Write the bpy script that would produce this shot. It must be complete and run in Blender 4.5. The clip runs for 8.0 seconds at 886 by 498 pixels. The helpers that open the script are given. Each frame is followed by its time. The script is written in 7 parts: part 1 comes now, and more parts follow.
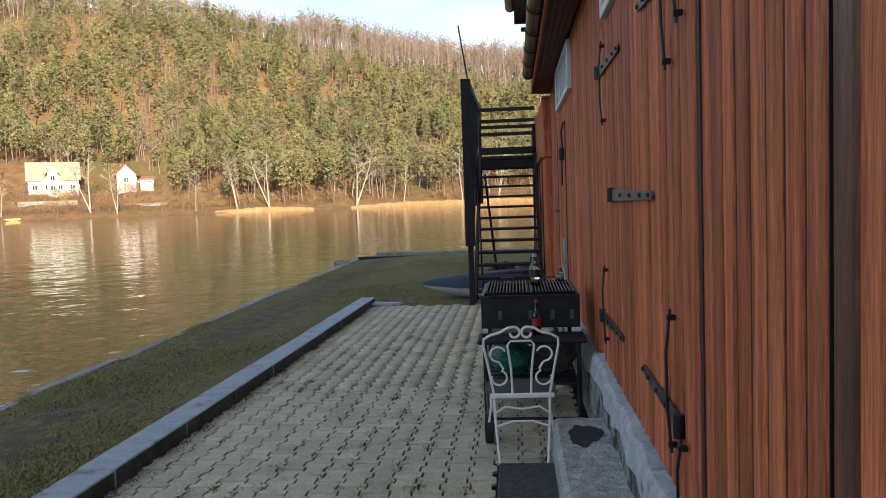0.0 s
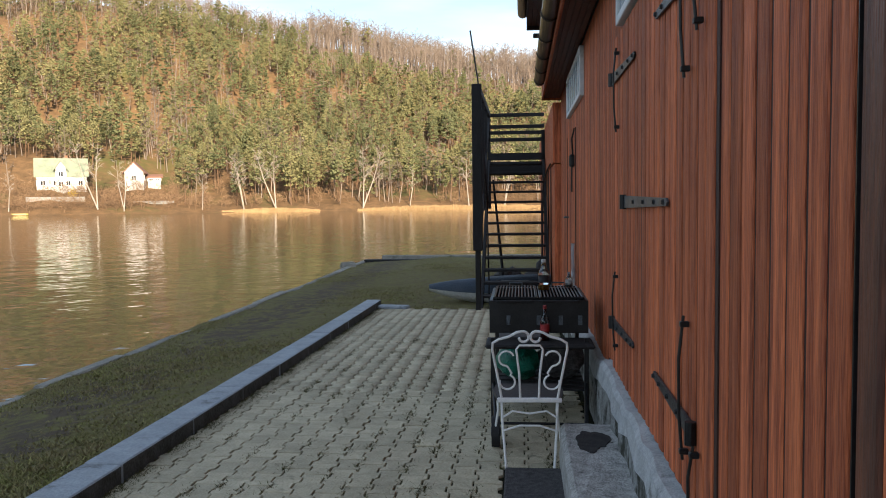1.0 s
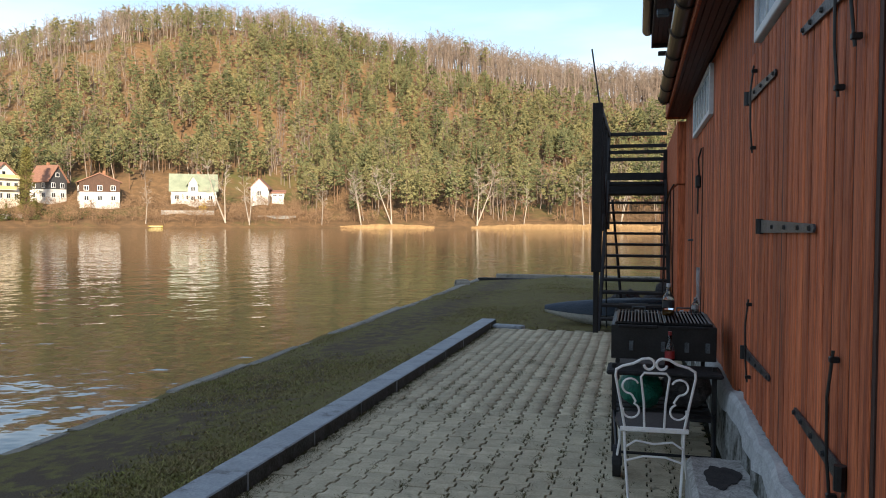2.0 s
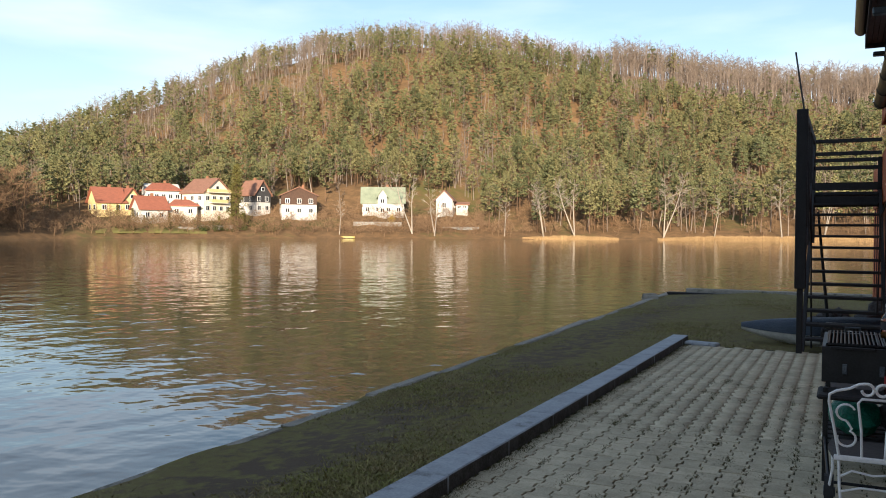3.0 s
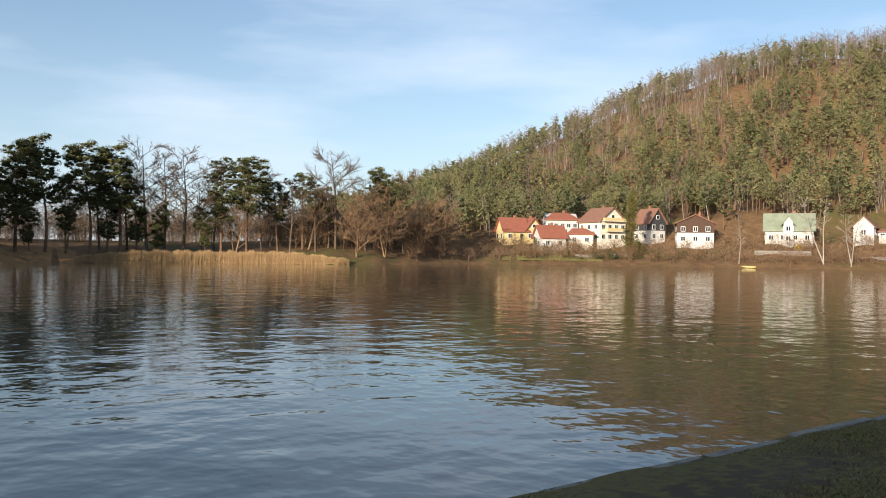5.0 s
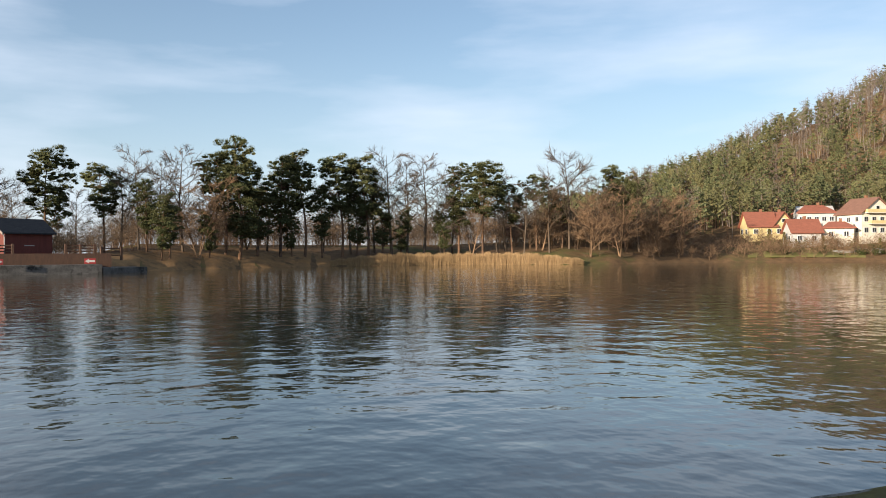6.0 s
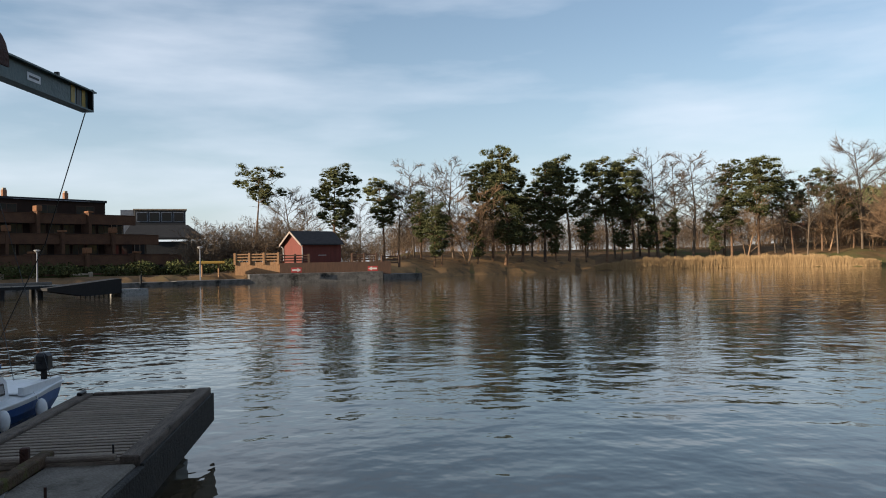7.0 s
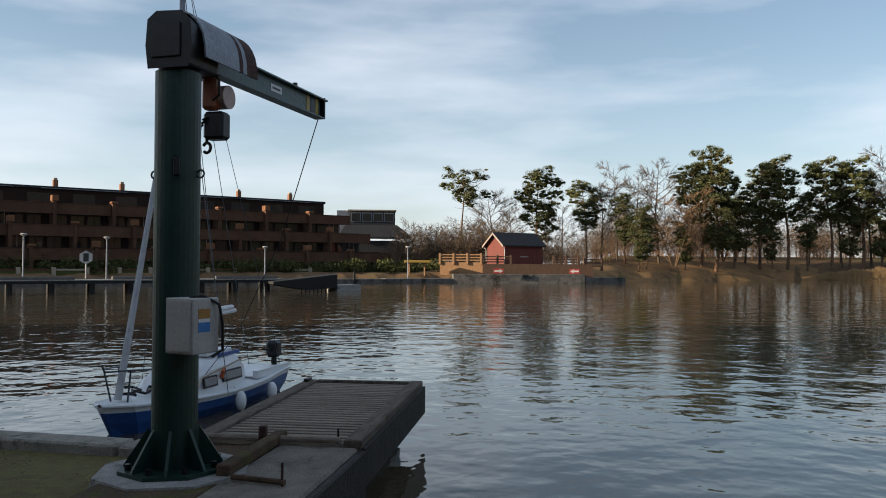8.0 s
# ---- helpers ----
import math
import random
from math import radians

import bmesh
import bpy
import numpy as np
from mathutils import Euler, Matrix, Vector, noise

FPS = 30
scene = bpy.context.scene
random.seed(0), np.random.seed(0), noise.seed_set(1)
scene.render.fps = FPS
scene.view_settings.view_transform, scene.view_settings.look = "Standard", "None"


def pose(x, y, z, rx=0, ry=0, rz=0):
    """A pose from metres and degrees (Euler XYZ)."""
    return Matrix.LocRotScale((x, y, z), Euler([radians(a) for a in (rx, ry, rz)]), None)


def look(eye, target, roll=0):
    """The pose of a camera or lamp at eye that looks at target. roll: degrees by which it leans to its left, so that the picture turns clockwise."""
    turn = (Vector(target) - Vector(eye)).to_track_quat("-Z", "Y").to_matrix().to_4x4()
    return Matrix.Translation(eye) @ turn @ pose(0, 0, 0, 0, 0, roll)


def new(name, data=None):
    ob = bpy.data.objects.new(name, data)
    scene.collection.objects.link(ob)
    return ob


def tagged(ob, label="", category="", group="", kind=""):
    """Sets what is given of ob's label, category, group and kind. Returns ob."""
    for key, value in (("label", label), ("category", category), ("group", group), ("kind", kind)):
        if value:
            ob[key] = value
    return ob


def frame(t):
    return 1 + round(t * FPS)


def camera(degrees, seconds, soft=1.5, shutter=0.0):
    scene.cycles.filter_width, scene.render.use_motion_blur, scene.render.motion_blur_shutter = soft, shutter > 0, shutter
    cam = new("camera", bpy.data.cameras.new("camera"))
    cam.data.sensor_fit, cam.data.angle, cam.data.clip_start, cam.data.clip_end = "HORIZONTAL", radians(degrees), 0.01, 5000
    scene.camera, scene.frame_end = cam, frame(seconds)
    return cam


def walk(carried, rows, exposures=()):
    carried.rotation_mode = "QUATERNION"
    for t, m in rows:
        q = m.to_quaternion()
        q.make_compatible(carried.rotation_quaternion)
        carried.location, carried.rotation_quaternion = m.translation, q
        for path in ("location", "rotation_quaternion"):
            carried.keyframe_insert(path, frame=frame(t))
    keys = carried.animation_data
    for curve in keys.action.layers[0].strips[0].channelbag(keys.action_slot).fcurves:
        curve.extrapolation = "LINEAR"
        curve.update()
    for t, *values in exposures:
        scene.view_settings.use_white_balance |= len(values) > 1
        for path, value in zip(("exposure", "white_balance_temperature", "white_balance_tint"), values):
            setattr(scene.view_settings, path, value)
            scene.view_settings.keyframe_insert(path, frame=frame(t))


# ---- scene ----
cam = camera(57.7, 8.0, soft=1.0)

PATH = [
    (0, (-0.915, -0.273, 1.529), (-1.098, 1.715, 1.397), -2.0),
    (0.5, (-0.923, -0.284, 1.524), (-1.105, 1.704, 1.394), -1.7),
    (1, (-0.95, -0.286, 1.519), (-1.145, 1.7, 1.399), -0.7),
    (1.2, (-0.967, -0.281, 1.518), (-1.16, 1.706, 1.398), 0.2),
    (2.3, (-1.03, -0.262, 1.537), (-1.644, 1.64, 1.482), -0.0),
    (2.5, (-1.043, -0.297, 1.54), (-1.744, 1.575, 1.485), 0.0),
    (3, (-1.065, -0.4, 1.556), (-1.958, 1.389, 1.508), 0.3),
    (3.5, (-1.081, -0.535, 1.578), (-2.187, 1.132, 1.56), 0.7),
    (4, (-1.057, -0.675, 1.605), (-2.372, 0.832, 1.616), 0.9),
    (5.5, (-0.897, -1.172, 1.62), (-2.651, -0.212, 1.626), 0.4),
    (6, (-0.814, -1.317, 1.62), (-2.699, -0.649, 1.63), -0.2),
    (6.5, (-0.736, -1.382, 1.621), (-2.709, -1.053, 1.64), -0.9),
    (7, (-0.664, -1.395, 1.635), (-2.663, -1.364, 1.664), -1.1),
    (7.5, (-0.657, -1.435, 1.635), (-2.644, -1.658, 1.67), -0.9),
    (8, (-0.627, -1.499, 1.628), (-2.572, -1.961, 1.666), 0.3),
]
walk(cam, [(t, look(eye, target, roll)) for t, eye, target, roll in PATH],
     [(0.0, 1.38, 6450, 10), (1.2, 1.32, 6450, 10), (2.5, 1.05, 6350, 10), (3.0, 0.96, 6350, 10), (4.0, 0.66, 6250, 10), (5.5, 0.59, 6150, 10), (6.0, 0.61, 6200, 10), (7.0, 0.54, 6350, 10), (8.0, 0.62, 6550, 10)])

# ---------------------------------------------------------------- world, sun
SUN_EL, SUN_DIR = 13.0, (0.42, -0.91)          # low winter sun from behind the terrace
world = bpy.data.worlds.new("world")
scene.world = world
world.use_nodes = True
wn, wl = world.node_tree.nodes, world.node_tree.links
wn.clear()
sky = wn.new("ShaderNodeTexSky")
sky.sky_type, sky.sun_disc = "NISHITA", False
sky.sun_elevation = radians(SUN_EL)
sky.sun_rotation = math.atan2(SUN_DIR[0], SUN_DIR[1])
sky.air_density, sky.dust_density, sky.ozone_density = 1.0, 0.6, 1.6
wco = wn.new("ShaderNodeTexCoord")
wmap = wn.new("ShaderNodeMapping")
wmap.inputs["Scale"].default_value = (1.4, 1.4, 7.0)
wl.new(wco.outputs["Generated"], wmap.inputs["Vector"])
cloud = wn.new("ShaderNodeTexNoise")
cloud.inputs["Scale"].default_value, cloud.inputs["Detail"].default_value = 1.7, 6.0
wl.new(wmap.outputs[0], cloud.inputs["Vector"])
cramp = wn.new("ShaderNodeValToRGB")
cramp.color_ramp.elements[0].position, cramp.color_ramp.elements[1].position = 0.44, 0.74
cramp.color_ramp.elements[0].color, cramp.color_ramp.elements[1].color = (0, 0, 0, 1), (0.62, 0.62, 0.62, 1)
wl.new(cloud.outputs["Fac"], cramp.inputs[0])
cmix = wn.new("ShaderNodeMix")
cmix.data_type = "RGBA"
sep = wn.new("ShaderNodeSeparateXYZ")
wl.new(wco.outputs["Generated"], sep.inputs[0])
haze = wn.new("ShaderNodeMapRange")
haze.interpolation_type = "SMOOTHSTEP"
haze.inputs["From Min"].default_value, haze.inputs["From Max"].default_value = 0.3, -0.02
haze.inputs["To Min"].default_value, haze.inputs["To Max"].default_value = 0.13, 0.54
wl.new(sep.outputs["Z"], haze.inputs["Value"])
hmix = wn.new("ShaderNodeMix")
hmix.data_type = "RGBA"
wl.new(haze.outputs[0], hmix.inputs[0])
wl.new(sky.outputs[0], hmix.inputs[6])
hmix.inputs[7].default_value = (4.3, 5.0, 6.0, 1)
thin = wn.new("ShaderNodeMapRange")
thin.inputs["From Min"].default_value, thin.inputs["From Max"].default_value = 0.22, 0.5
thin.inputs["To Min"].default_value, thin.inputs["To Max"].default_value = 1.0, 0.85
wl.new(sep.outputs["Z"], thin.inputs["Value"])
cover = wn.new("ShaderNodeMath")
cover.operation = "MULTIPLY"
wl.new(cramp.outputs[0], cover.inputs[0])
wl.new(thin.outputs[0], cover.inputs[1])
wl.new(cover.outputs[0], cmix.inputs[0])
wl.new(hmix.outputs[2], cmix.inputs[6])
cmix.inputs[7].default_value = (6.0, 6.35, 7.0, 1)
wbg = wn.new("ShaderNodeBackground")
wbg.inputs["Strength"].default_value = 0.108
wout = wn.new("ShaderNodeOutputWorld")
wl.new(cmix.outputs[2], wbg.inputs[0])
wl.new(wbg.outputs[0], wout.inputs[0])

sun = new("sun", bpy.data.lights.new("sun", "SUN"))
sun.data.energy, sun.data.angle, sun.data.color = 5.8, radians(0.6), (1.0, 0.83, 0.62)
rise = math.tan(radians(SUN_EL))
sun.matrix_world = look((SUN_DIR[0] * 50, SUN_DIR[1] * 50, rise * 50), (0, 0, 0))

WATER = -0.6


# ---------------------------------------------------------------- materials
def mat(name, c1, c2, scale=6.0, rough=0.7, metal=0.0, bump=0.15, stretch=(1, 1, 1), stain=None, stain_scale=1.2,
        stain_at=0.58, vary=0.0, island=0.0, ior=1.45, fine=8.0, streak=False):
    """Two scales of noise between two colours, an optional stain with its own edge, fine relief."""
    m = bpy.data.materials.new(name)
    m.use_nodes = True
    n, k = m.node_tree.nodes, m.node_tree.links
    b = n["Principled BSDF"]
    b.inputs["Roughness"].default_value, b.inputs["Metallic"].default_value = rough, metal
    b.inputs["IOR"].default_value = ior
    if rough >= 0.85:
        b.inputs["Specular IOR Level"].default_value = 0.15
    co, info = n.new("ShaderNodeTexCoord"), n.new("ShaderNodeObjectInfo")
    shift = n.new("ShaderNodeVectorMath")
    shift.operation = "MULTIPLY_ADD"
    comb = n.new("ShaderNodeCombineXYZ")
    for i in range(3):
        k.new(info.outputs["Random"], comb.inputs[i])
    k.new(comb.outputs[0], shift.inputs[0])
    shift.inputs[1].default_value = (31.0, 17.0, 23.0)
    k.new(co.outputs["Object"], shift.inputs[2])
    mp = n.new("ShaderNodeMapping")
    mp.inputs["Scale"].default_value = stretch
    k.new(shift.outputs[0], mp.inputs[0])
    a, f = n.new("ShaderNodeTexNoise"), n.new("ShaderNodeTexNoise")
    a.inputs["Scale"].default_value, a.inputs["Detail"].default_value = scale, 5.0
    f.inputs["Scale"].default_value, f.inputs["Detail"].default_value = scale * fine, 4.0
    k.new(mp.outputs[0], a.inputs["Vector"])
    k.new(mp.outputs[0], f.inputs["Vector"])
    both = n.new("ShaderNodeMath")
    both.operation = "MULTIPLY_ADD"
    k.new(f.outputs["Fac"], both.inputs[0])
    both.inputs[1].default_value = 1.8
    half = n.new("ShaderNodeMath")
    half.operation = "MULTIPLY_ADD"
    k.new(a.outputs["Fac"], half.inputs[0])
    half.inputs[1].default_value, half.inputs[2].default_value = 2.2, -1.5
    k.new(half.outputs[0], both.inputs[2])
    both.use_clamp = True
    mix = n.new("ShaderNodeMix")
    mix.data_type = "RGBA"
    k.new(both.outputs[0], mix.inputs[0])
    mix.inputs[6].default_value, mix.inputs[7].default_value = (*c1, 1), (*c2, 1)
    col = mix.outputs[2]
    if stain:
        s = n.new("ShaderNodeTexNoise")
        s.inputs["Scale"].default_value, s.inputs["Detail"].default_value = stain_scale, 7.0
        s.inputs["Roughness"].default_value = 0.65
        k.new(mp.outputs[0] if streak else shift.outputs[0], s.inputs["Vector"])
        r = n.new("ShaderNodeValToRGB")
        r.color_ramp.elements[0].position, r.color_ramp.elements[1].position = stain_at, stain_at + 0.12
        k.new(s.outputs["Fac"], r.inputs[0])
        m2 = n.new("ShaderNodeMix")
        m2.data_type = "RGBA"
        k.new(r.outputs[0], m2.inputs[0])
        k.new(col, m2.inputs[6])
        m2.inputs[7].default_value = (*stain, 1)
        col = m2.outputs[2]
    if vary or island:
        hsv = n.new("ShaderNodeHueSaturation")
        src = info.outputs["Random"]
        if island:
            src = n.new("ShaderNodeNewGeometry").outputs["Random Per Island"]
        w = n.new("ShaderNodeMath")
        w.operation = "MULTIPLY_ADD"
        k.new(src, w.inputs[0])
        amount = vary or island
        w.inputs[1].default_value, w.inputs[2].default_value = 2 * amount, 1 - amount
        k.new(w.outputs[0], hsv.inputs["Value"])
        k.new(col, hsv.inputs["Color"])
        col = hsv.outputs[0]
    k.new(col, b.inputs["Base Color"])
    if bump:
        bp = n.new("ShaderNodeBump")
        bp.inputs["Strength"].default_value, bp.inputs["Distance"].default_value = bump, 0.02
        k.new(both.outputs[0], bp.inputs["Height"])
        k.new(bp.outputs[0], b.inputs["Normal"])
    return m


def glass_mat(name, tint=(0.02, 0.025, 0.03)):
    m = bpy.data.materials.new(name)
    m.use_nodes = True
    b = m.node_tree.nodes["Principled BSDF"]
    b.inputs["Base Color"].default_value = (*tint, 1)
    b.inputs["Roughness"].default_value = 0.04
    return m


def clear_mat(name, tint):
    m = bpy.data.materials.new(name)
    m.use_nodes = True
    b = m.node_tree.nodes["Principled BSDF"]
    b.inputs["Base Color"].default_value = (*tint, 1)
    b.inputs["Roughness"].default_value = 0.03
    b.inputs["Transmission Weight"].default_value = 1.0
    return m


M = {}
M["board"] = mat("stained_board", (0.68, 0.19, 0.074), (0.27, 0.062, 0.027), 2.6, 0.6, 0, 0.5, (11, 11, 0.5), (0.085, 0.03, 0.02), 1.7, 0.6, vary=0.3, ior=1.33, streak=True)
M["board_dark"] = mat("dark_board", (0.03, 0.013, 0.009), (0.06, 0.021, 0.013), 2.5, 0.65, 0, 0.3, (7, 7, 0.6), vary=0.1)
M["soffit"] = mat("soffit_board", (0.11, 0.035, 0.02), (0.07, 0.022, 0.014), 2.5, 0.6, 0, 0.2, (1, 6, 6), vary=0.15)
M["black_wood"] = mat("black_painted_wood", (0.006, 0.006, 0.0065), (0.014, 0.013, 0.013), 4, 0.75, 0, 0.3, (3, 3, 1), (0.05, 0.043, 0.036), 5, 0.68)
M["iron"] = mat("black_iron", (0.005, 0.0055, 0.0065), (0.013, 0.014, 0.016), 9, 0.42, 0.2, 0.07, stain=(0.06, 0.03, 0.02), stain_scale=14, stain_at=0.68)
M["worn_iron"] = mat("worn_black_iron", (0.02, 0.022, 0.025), (0.06, 0.066, 0.075), 16, 0.38, 0.5, 0.3)
M["grey_iron"] = mat("worn_grey_iron", (0.12, 0.14, 0.16), (0.06, 0.07, 0.08), 12, 0.45, 0.6, 0.25)
M["zinc"] = mat("weathered_zinc_sheet", (0.26, 0.28, 0.31), (0.17, 0.18, 0.21), 4, 0.5, 0.4, 0.25, stain=(0.1, 0.05, 0.04), stain_scale=4, stain_at=0.64)
M["gutter"] = mat("brown_gutter_metal", (0.024, 0.018, 0.016), (0.04, 0.03, 0.026), 5, 0.35, 0.4, 0.05)
M["white_paint"] = mat("white_paint", (0.72, 0.73, 0.74), (0.6, 0.61, 0.62), 5, 0.5, 0, 0.08)
M["chair_paint"] = mat("chipped_white_paint", (0.86, 0.85, 0.83), (0.74, 0.73, 0.71), 22, 0.5, 0, 0.2, stain=(0.09, 0.05, 0.035), stain_scale=26, stain_at=0.66)
M["plaster"] = mat("weathered_plaster", (0.36, 0.365, 0.35), (0.16, 0.165, 0.155), 8, 0.9, 0, 0.5, stain=(0.045, 0.046, 0.036), stain_scale=4.5, stain_at=0.47)
M["whitewash"] = mat("flaking_whitewash", (0.5, 0.51, 0.51), (0.33, 0.34, 0.34), 12, 0.9, 0, 0.5, stain=(0.14, 0.14, 0.13), stain_scale=7, stain_at=0.6)
M["block"] = mat("worn_step_concrete", (0.5, 0.495, 0.47), (0.26, 0.257, 0.24), 16, 0.95, 0, 0.7, stain=(0.05, 0.05, 0.045), stain_scale=9, stain_at=0.6, fine=5)
M["damp"] = mat("black_damp_patch", (0.03, 0.029, 0.03), (0.055, 0.052, 0.05), 20, 0.85, 0, 0.4)
M["concrete"] = mat("old_concrete", (0.35, 0.34, 0.32), (0.2, 0.197, 0.185), 7, 0.9, 0, 0.3, stain=(0.05, 0.05, 0.05), stain_scale=3.0, stain_at=0.56)
M["kerb"] = mat("grey_kerb_concrete", (0.36, 0.39, 0.415), (0.27, 0.295, 0.315), 6, 0.85, 0, 0.3, stain=(0.12, 0.12, 0.115), stain_scale=3, stain_at=0.6, vary=0.05)
M["kerb_side"] = mat("grimy_shaded_kerb_side", (0.12, 0.12, 0.115), (0.06, 0.06, 0.052), 8, 0.9, 0, 0.4, stain=(0.14, 0.145, 0.14), stain_scale=5, stain_at=0.66)
M["paver"] = mat("grey_paver", (0.55, 0.485, 0.345), (0.41, 0.36, 0.252), 9, 0.9, 0, 0.5, stain=(0.13, 0.12, 0.085), stain_scale=4, stain_at=0.64, vary=0.13)
M["bed"] = mat("mossy_joint_soil", (0.022, 0.02, 0.012), (0.032, 0.034, 0.014), 14, 1.0, 0, 0.8)
M["mat_slab"] = mat("dark_stone_slab", (0.13, 0.125, 0.125), (0.06, 0.058, 0.06), 26, 0.95, 0, 0.8, fine=5)
M["lawn"] = mat("winter_lawn", (0.18, 0.165, 0.062), (0.14, 0.11, 0.058), 9.0, 1.0, 0, 1.0, stain=(0.11, 0.085, 0.06), stain_scale=4.5, stain_at=0.52, fine=7)
# the trodden strip along the middle of the lawn
ln_, lk_ = M["lawn"].node_tree.nodes, M["lawn"].node_tree.links
ramp_ = [q for q in ln_ if q.bl_idname == "ShaderNodeValToRGB"][0]
co_, sx_ = ln_.new("ShaderNodeTexCoord"), ln_.new("ShaderNodeSeparateXYZ")
lk_.new(co_.outputs["Object"], sx_.inputs[0])
far_ = ln_.new("ShaderNodeMapRange")
dist_ = ln_.new("ShaderNodeMath")
dist_.operation = "ADD"
dist_.inputs[1].default_value = 5.0
lk_.new(sx_.outputs["X"], dist_.inputs[0])
abs_ = ln_.new("ShaderNodeMath")
abs_.operation = "ABSOLUTE"
lk_.new(dist_.outputs[0], abs_.inputs[0])
far_.inputs["From Min"].default_value, far_.inputs["From Max"].default_value = 0.15, 1.0
far_.inputs["To Min"].default_value, far_.inputs["To Max"].default_value = 0.12, -0.06
lk_.new(abs_.outputs[0], far_.inputs["Value"])
sum_ = ln_.new("ShaderNodeMath")
sum_.operation = "ADD"
lk_.new(ramp_.inputs[0].links[0].from_socket, sum_.inputs[0])
lk_.new(far_.outputs[0], sum_.inputs[1])
lk_.new(sum_.outputs[0], ramp_.inputs[0])
M["blade"] = mat("grass_blade", (0.2, 0.2, 0.066), (0.22, 0.17, 0.09), 2.6, 0.9, 0, 0, island=0.35)
M["weed"] = mat("dry_weed", (0.12, 0.1, 0.045), (0.07, 0.08, 0.03), 5, 0.9, 0, 0, island=0.4)
M["quay"] = mat("quay_stone", (0.29, 0.27, 0.23), (0.19, 0.18, 0.155), 6, 0.9, 0, 0.5, stain=(0.07, 0.075, 0.05), stain_scale=3, stain_at=0.56, vary=0.12)
M["land"] = mat("leaf_litter", (0.2, 0.12, 0.06), (0.11, 0.07, 0.037), 0.5, 1.0, 0, 0.3, stain=(0.1, 0.1, 0.035), stain_scale=0.045, stain_at=0.52, fine=12)
M["needle"] = mat("pine_needles", (0.19, 0.19, 0.088), (0.145, 0.148, 0.066), 0.1, 0.9, 0, 0, island=0.1, fine=6)
M["needle_pale"] = mat("pale_pine_needles", (0.225, 0.208, 0.098), (0.175, 0.168, 0.078), 0.1, 0.9, 0, 0, island=0.1, fine=6)
M["needle_deep"] = mat("deep_green_pine_needles", (0.148, 0.158, 0.078), (0.115, 0.126, 0.06), 0.1, 0.9, 0, 0, island=0.1, fine=6)
M["needle_dark"] = mat("dark_pine_needles", (0.075, 0.092, 0.04), (0.115, 0.11, 0.045), 0.3, 0.9, 0, 0, island=0.12)
M["bark"] = mat("pine_bark", (0.2, 0.115, 0.065), (0.12, 0.08, 0.055), 0.6, 0.95, 0, 0.5, stain=(0.07, 0.05, 0.04), stain_scale=0.5, stain_at=0.5)
M["twig"] = mat("bare_twigs", (0.165, 0.13, 0.107), (0.205, 0.165, 0.135), 0.1, 0.95, 0, 0, island=0.3)
M["brush"] = mat("brown_brush_twigs", (0.25, 0.16, 0.095), (0.17, 0.11, 0.067), 0.08, 0.95, 0, 0, island=0.3)
M["oak"] = mat("grey_oak_bark", (0.1, 0.075, 0.055), (0.16, 0.12, 0.085), 0.6, 0.95, 0, 0.3, island=0.2)
M["birch"] = mat("birch_bark", (0.34, 0.295, 0.245), (0.23, 0.195, 0.16), 0.8, 0.8, 0, 0.2, stain=(0.1, 0.08, 0.07), stain_scale=1.5, stain_at=0.64)
M["reed"] = mat("dry_reed", (0.38, 0.255, 0.13), (0.27, 0.175, 0.088), 0.5, 0.9, 0, 0, island=0.3)
M["bush"] = mat("evergreen_bush", (0.045, 0.06, 0.018), (0.08, 0.075, 0.03), 0.8, 0.85, 0, 0, island=0.4)


def water_mat():
    m = bpy.data.materials.new("lake_water")
    m.use_nodes = True
    n, k = m.node_tree.nodes, m.node_tree.links
    b = n["Principled BSDF"]
    b.inputs["Base Color"].default_value = (0.075, 0.06, 0.038, 1)
    b.inputs["Roughness"].default_value, b.inputs["IOR"].default_value = 0.03, 1.45
    co = n.new("ShaderNodeTexCoord")
    heights = []
    for scale, stretch, weight in ((0.95, (1.0, 0.8, 1), 0.75), (0.3, (1, 0.8, 1), 0.8), (2.6, (0.8, 1, 1), 0.24)):
        mp = n.new("ShaderNodeMapping")
        mp.inputs["Scale"].default_value = stretch
        mp.inputs["Rotation"].default_value = (0, 0, 0.5 * scale)
        k.new(co.outputs["Object"], mp.inputs[0])
        t = n.new("ShaderNodeTexNoise")
        t.inputs["Scale"].default_value, t.inputs["Detail"].default_value, t.inputs["Distortion"].default_value = scale, 2.0, 0.1
        k.new(mp.outputs[0], t.inputs["Vector"])
        w = n.new("ShaderNodeMath")
        w.operation = "MULTIPLY"
        k.new(t.outputs["Fac"], w.inputs[0])
        w.inputs[1].default_value = weight
        heights.append(w)
    total = heights[0].outputs[0]
    for h in heights[1:]:
        s = n.new("ShaderNodeMath")
        s.operation = "ADD"
        k.new(total, s.inputs[0])
        k.new(h.outputs[0], s.inputs[1])
        total = s.outputs[0]
    bp = n.new("ShaderNodeBump")
    bp.inputs["Strength"].default_value, bp.inputs["Distance"].default_value = 0.42, 0.11
    k.new(total, bp.inputs["Height"])
    k.new(bp.outputs[0], b.inputs["Normal"])
    return m


M["water"] = water_mat()


# ---------------------------------------------------------------- mesh helpers
def thing(name, label, category, loc=(0, 0, 0), rz=0.0, group="", kind=""):
    ob = new(name)
    ob.matrix_basis = pose(*loc, 0, 0, rz)
    ob.empty_display_size = 0.1
    return tagged(ob, label, category, group, kind)


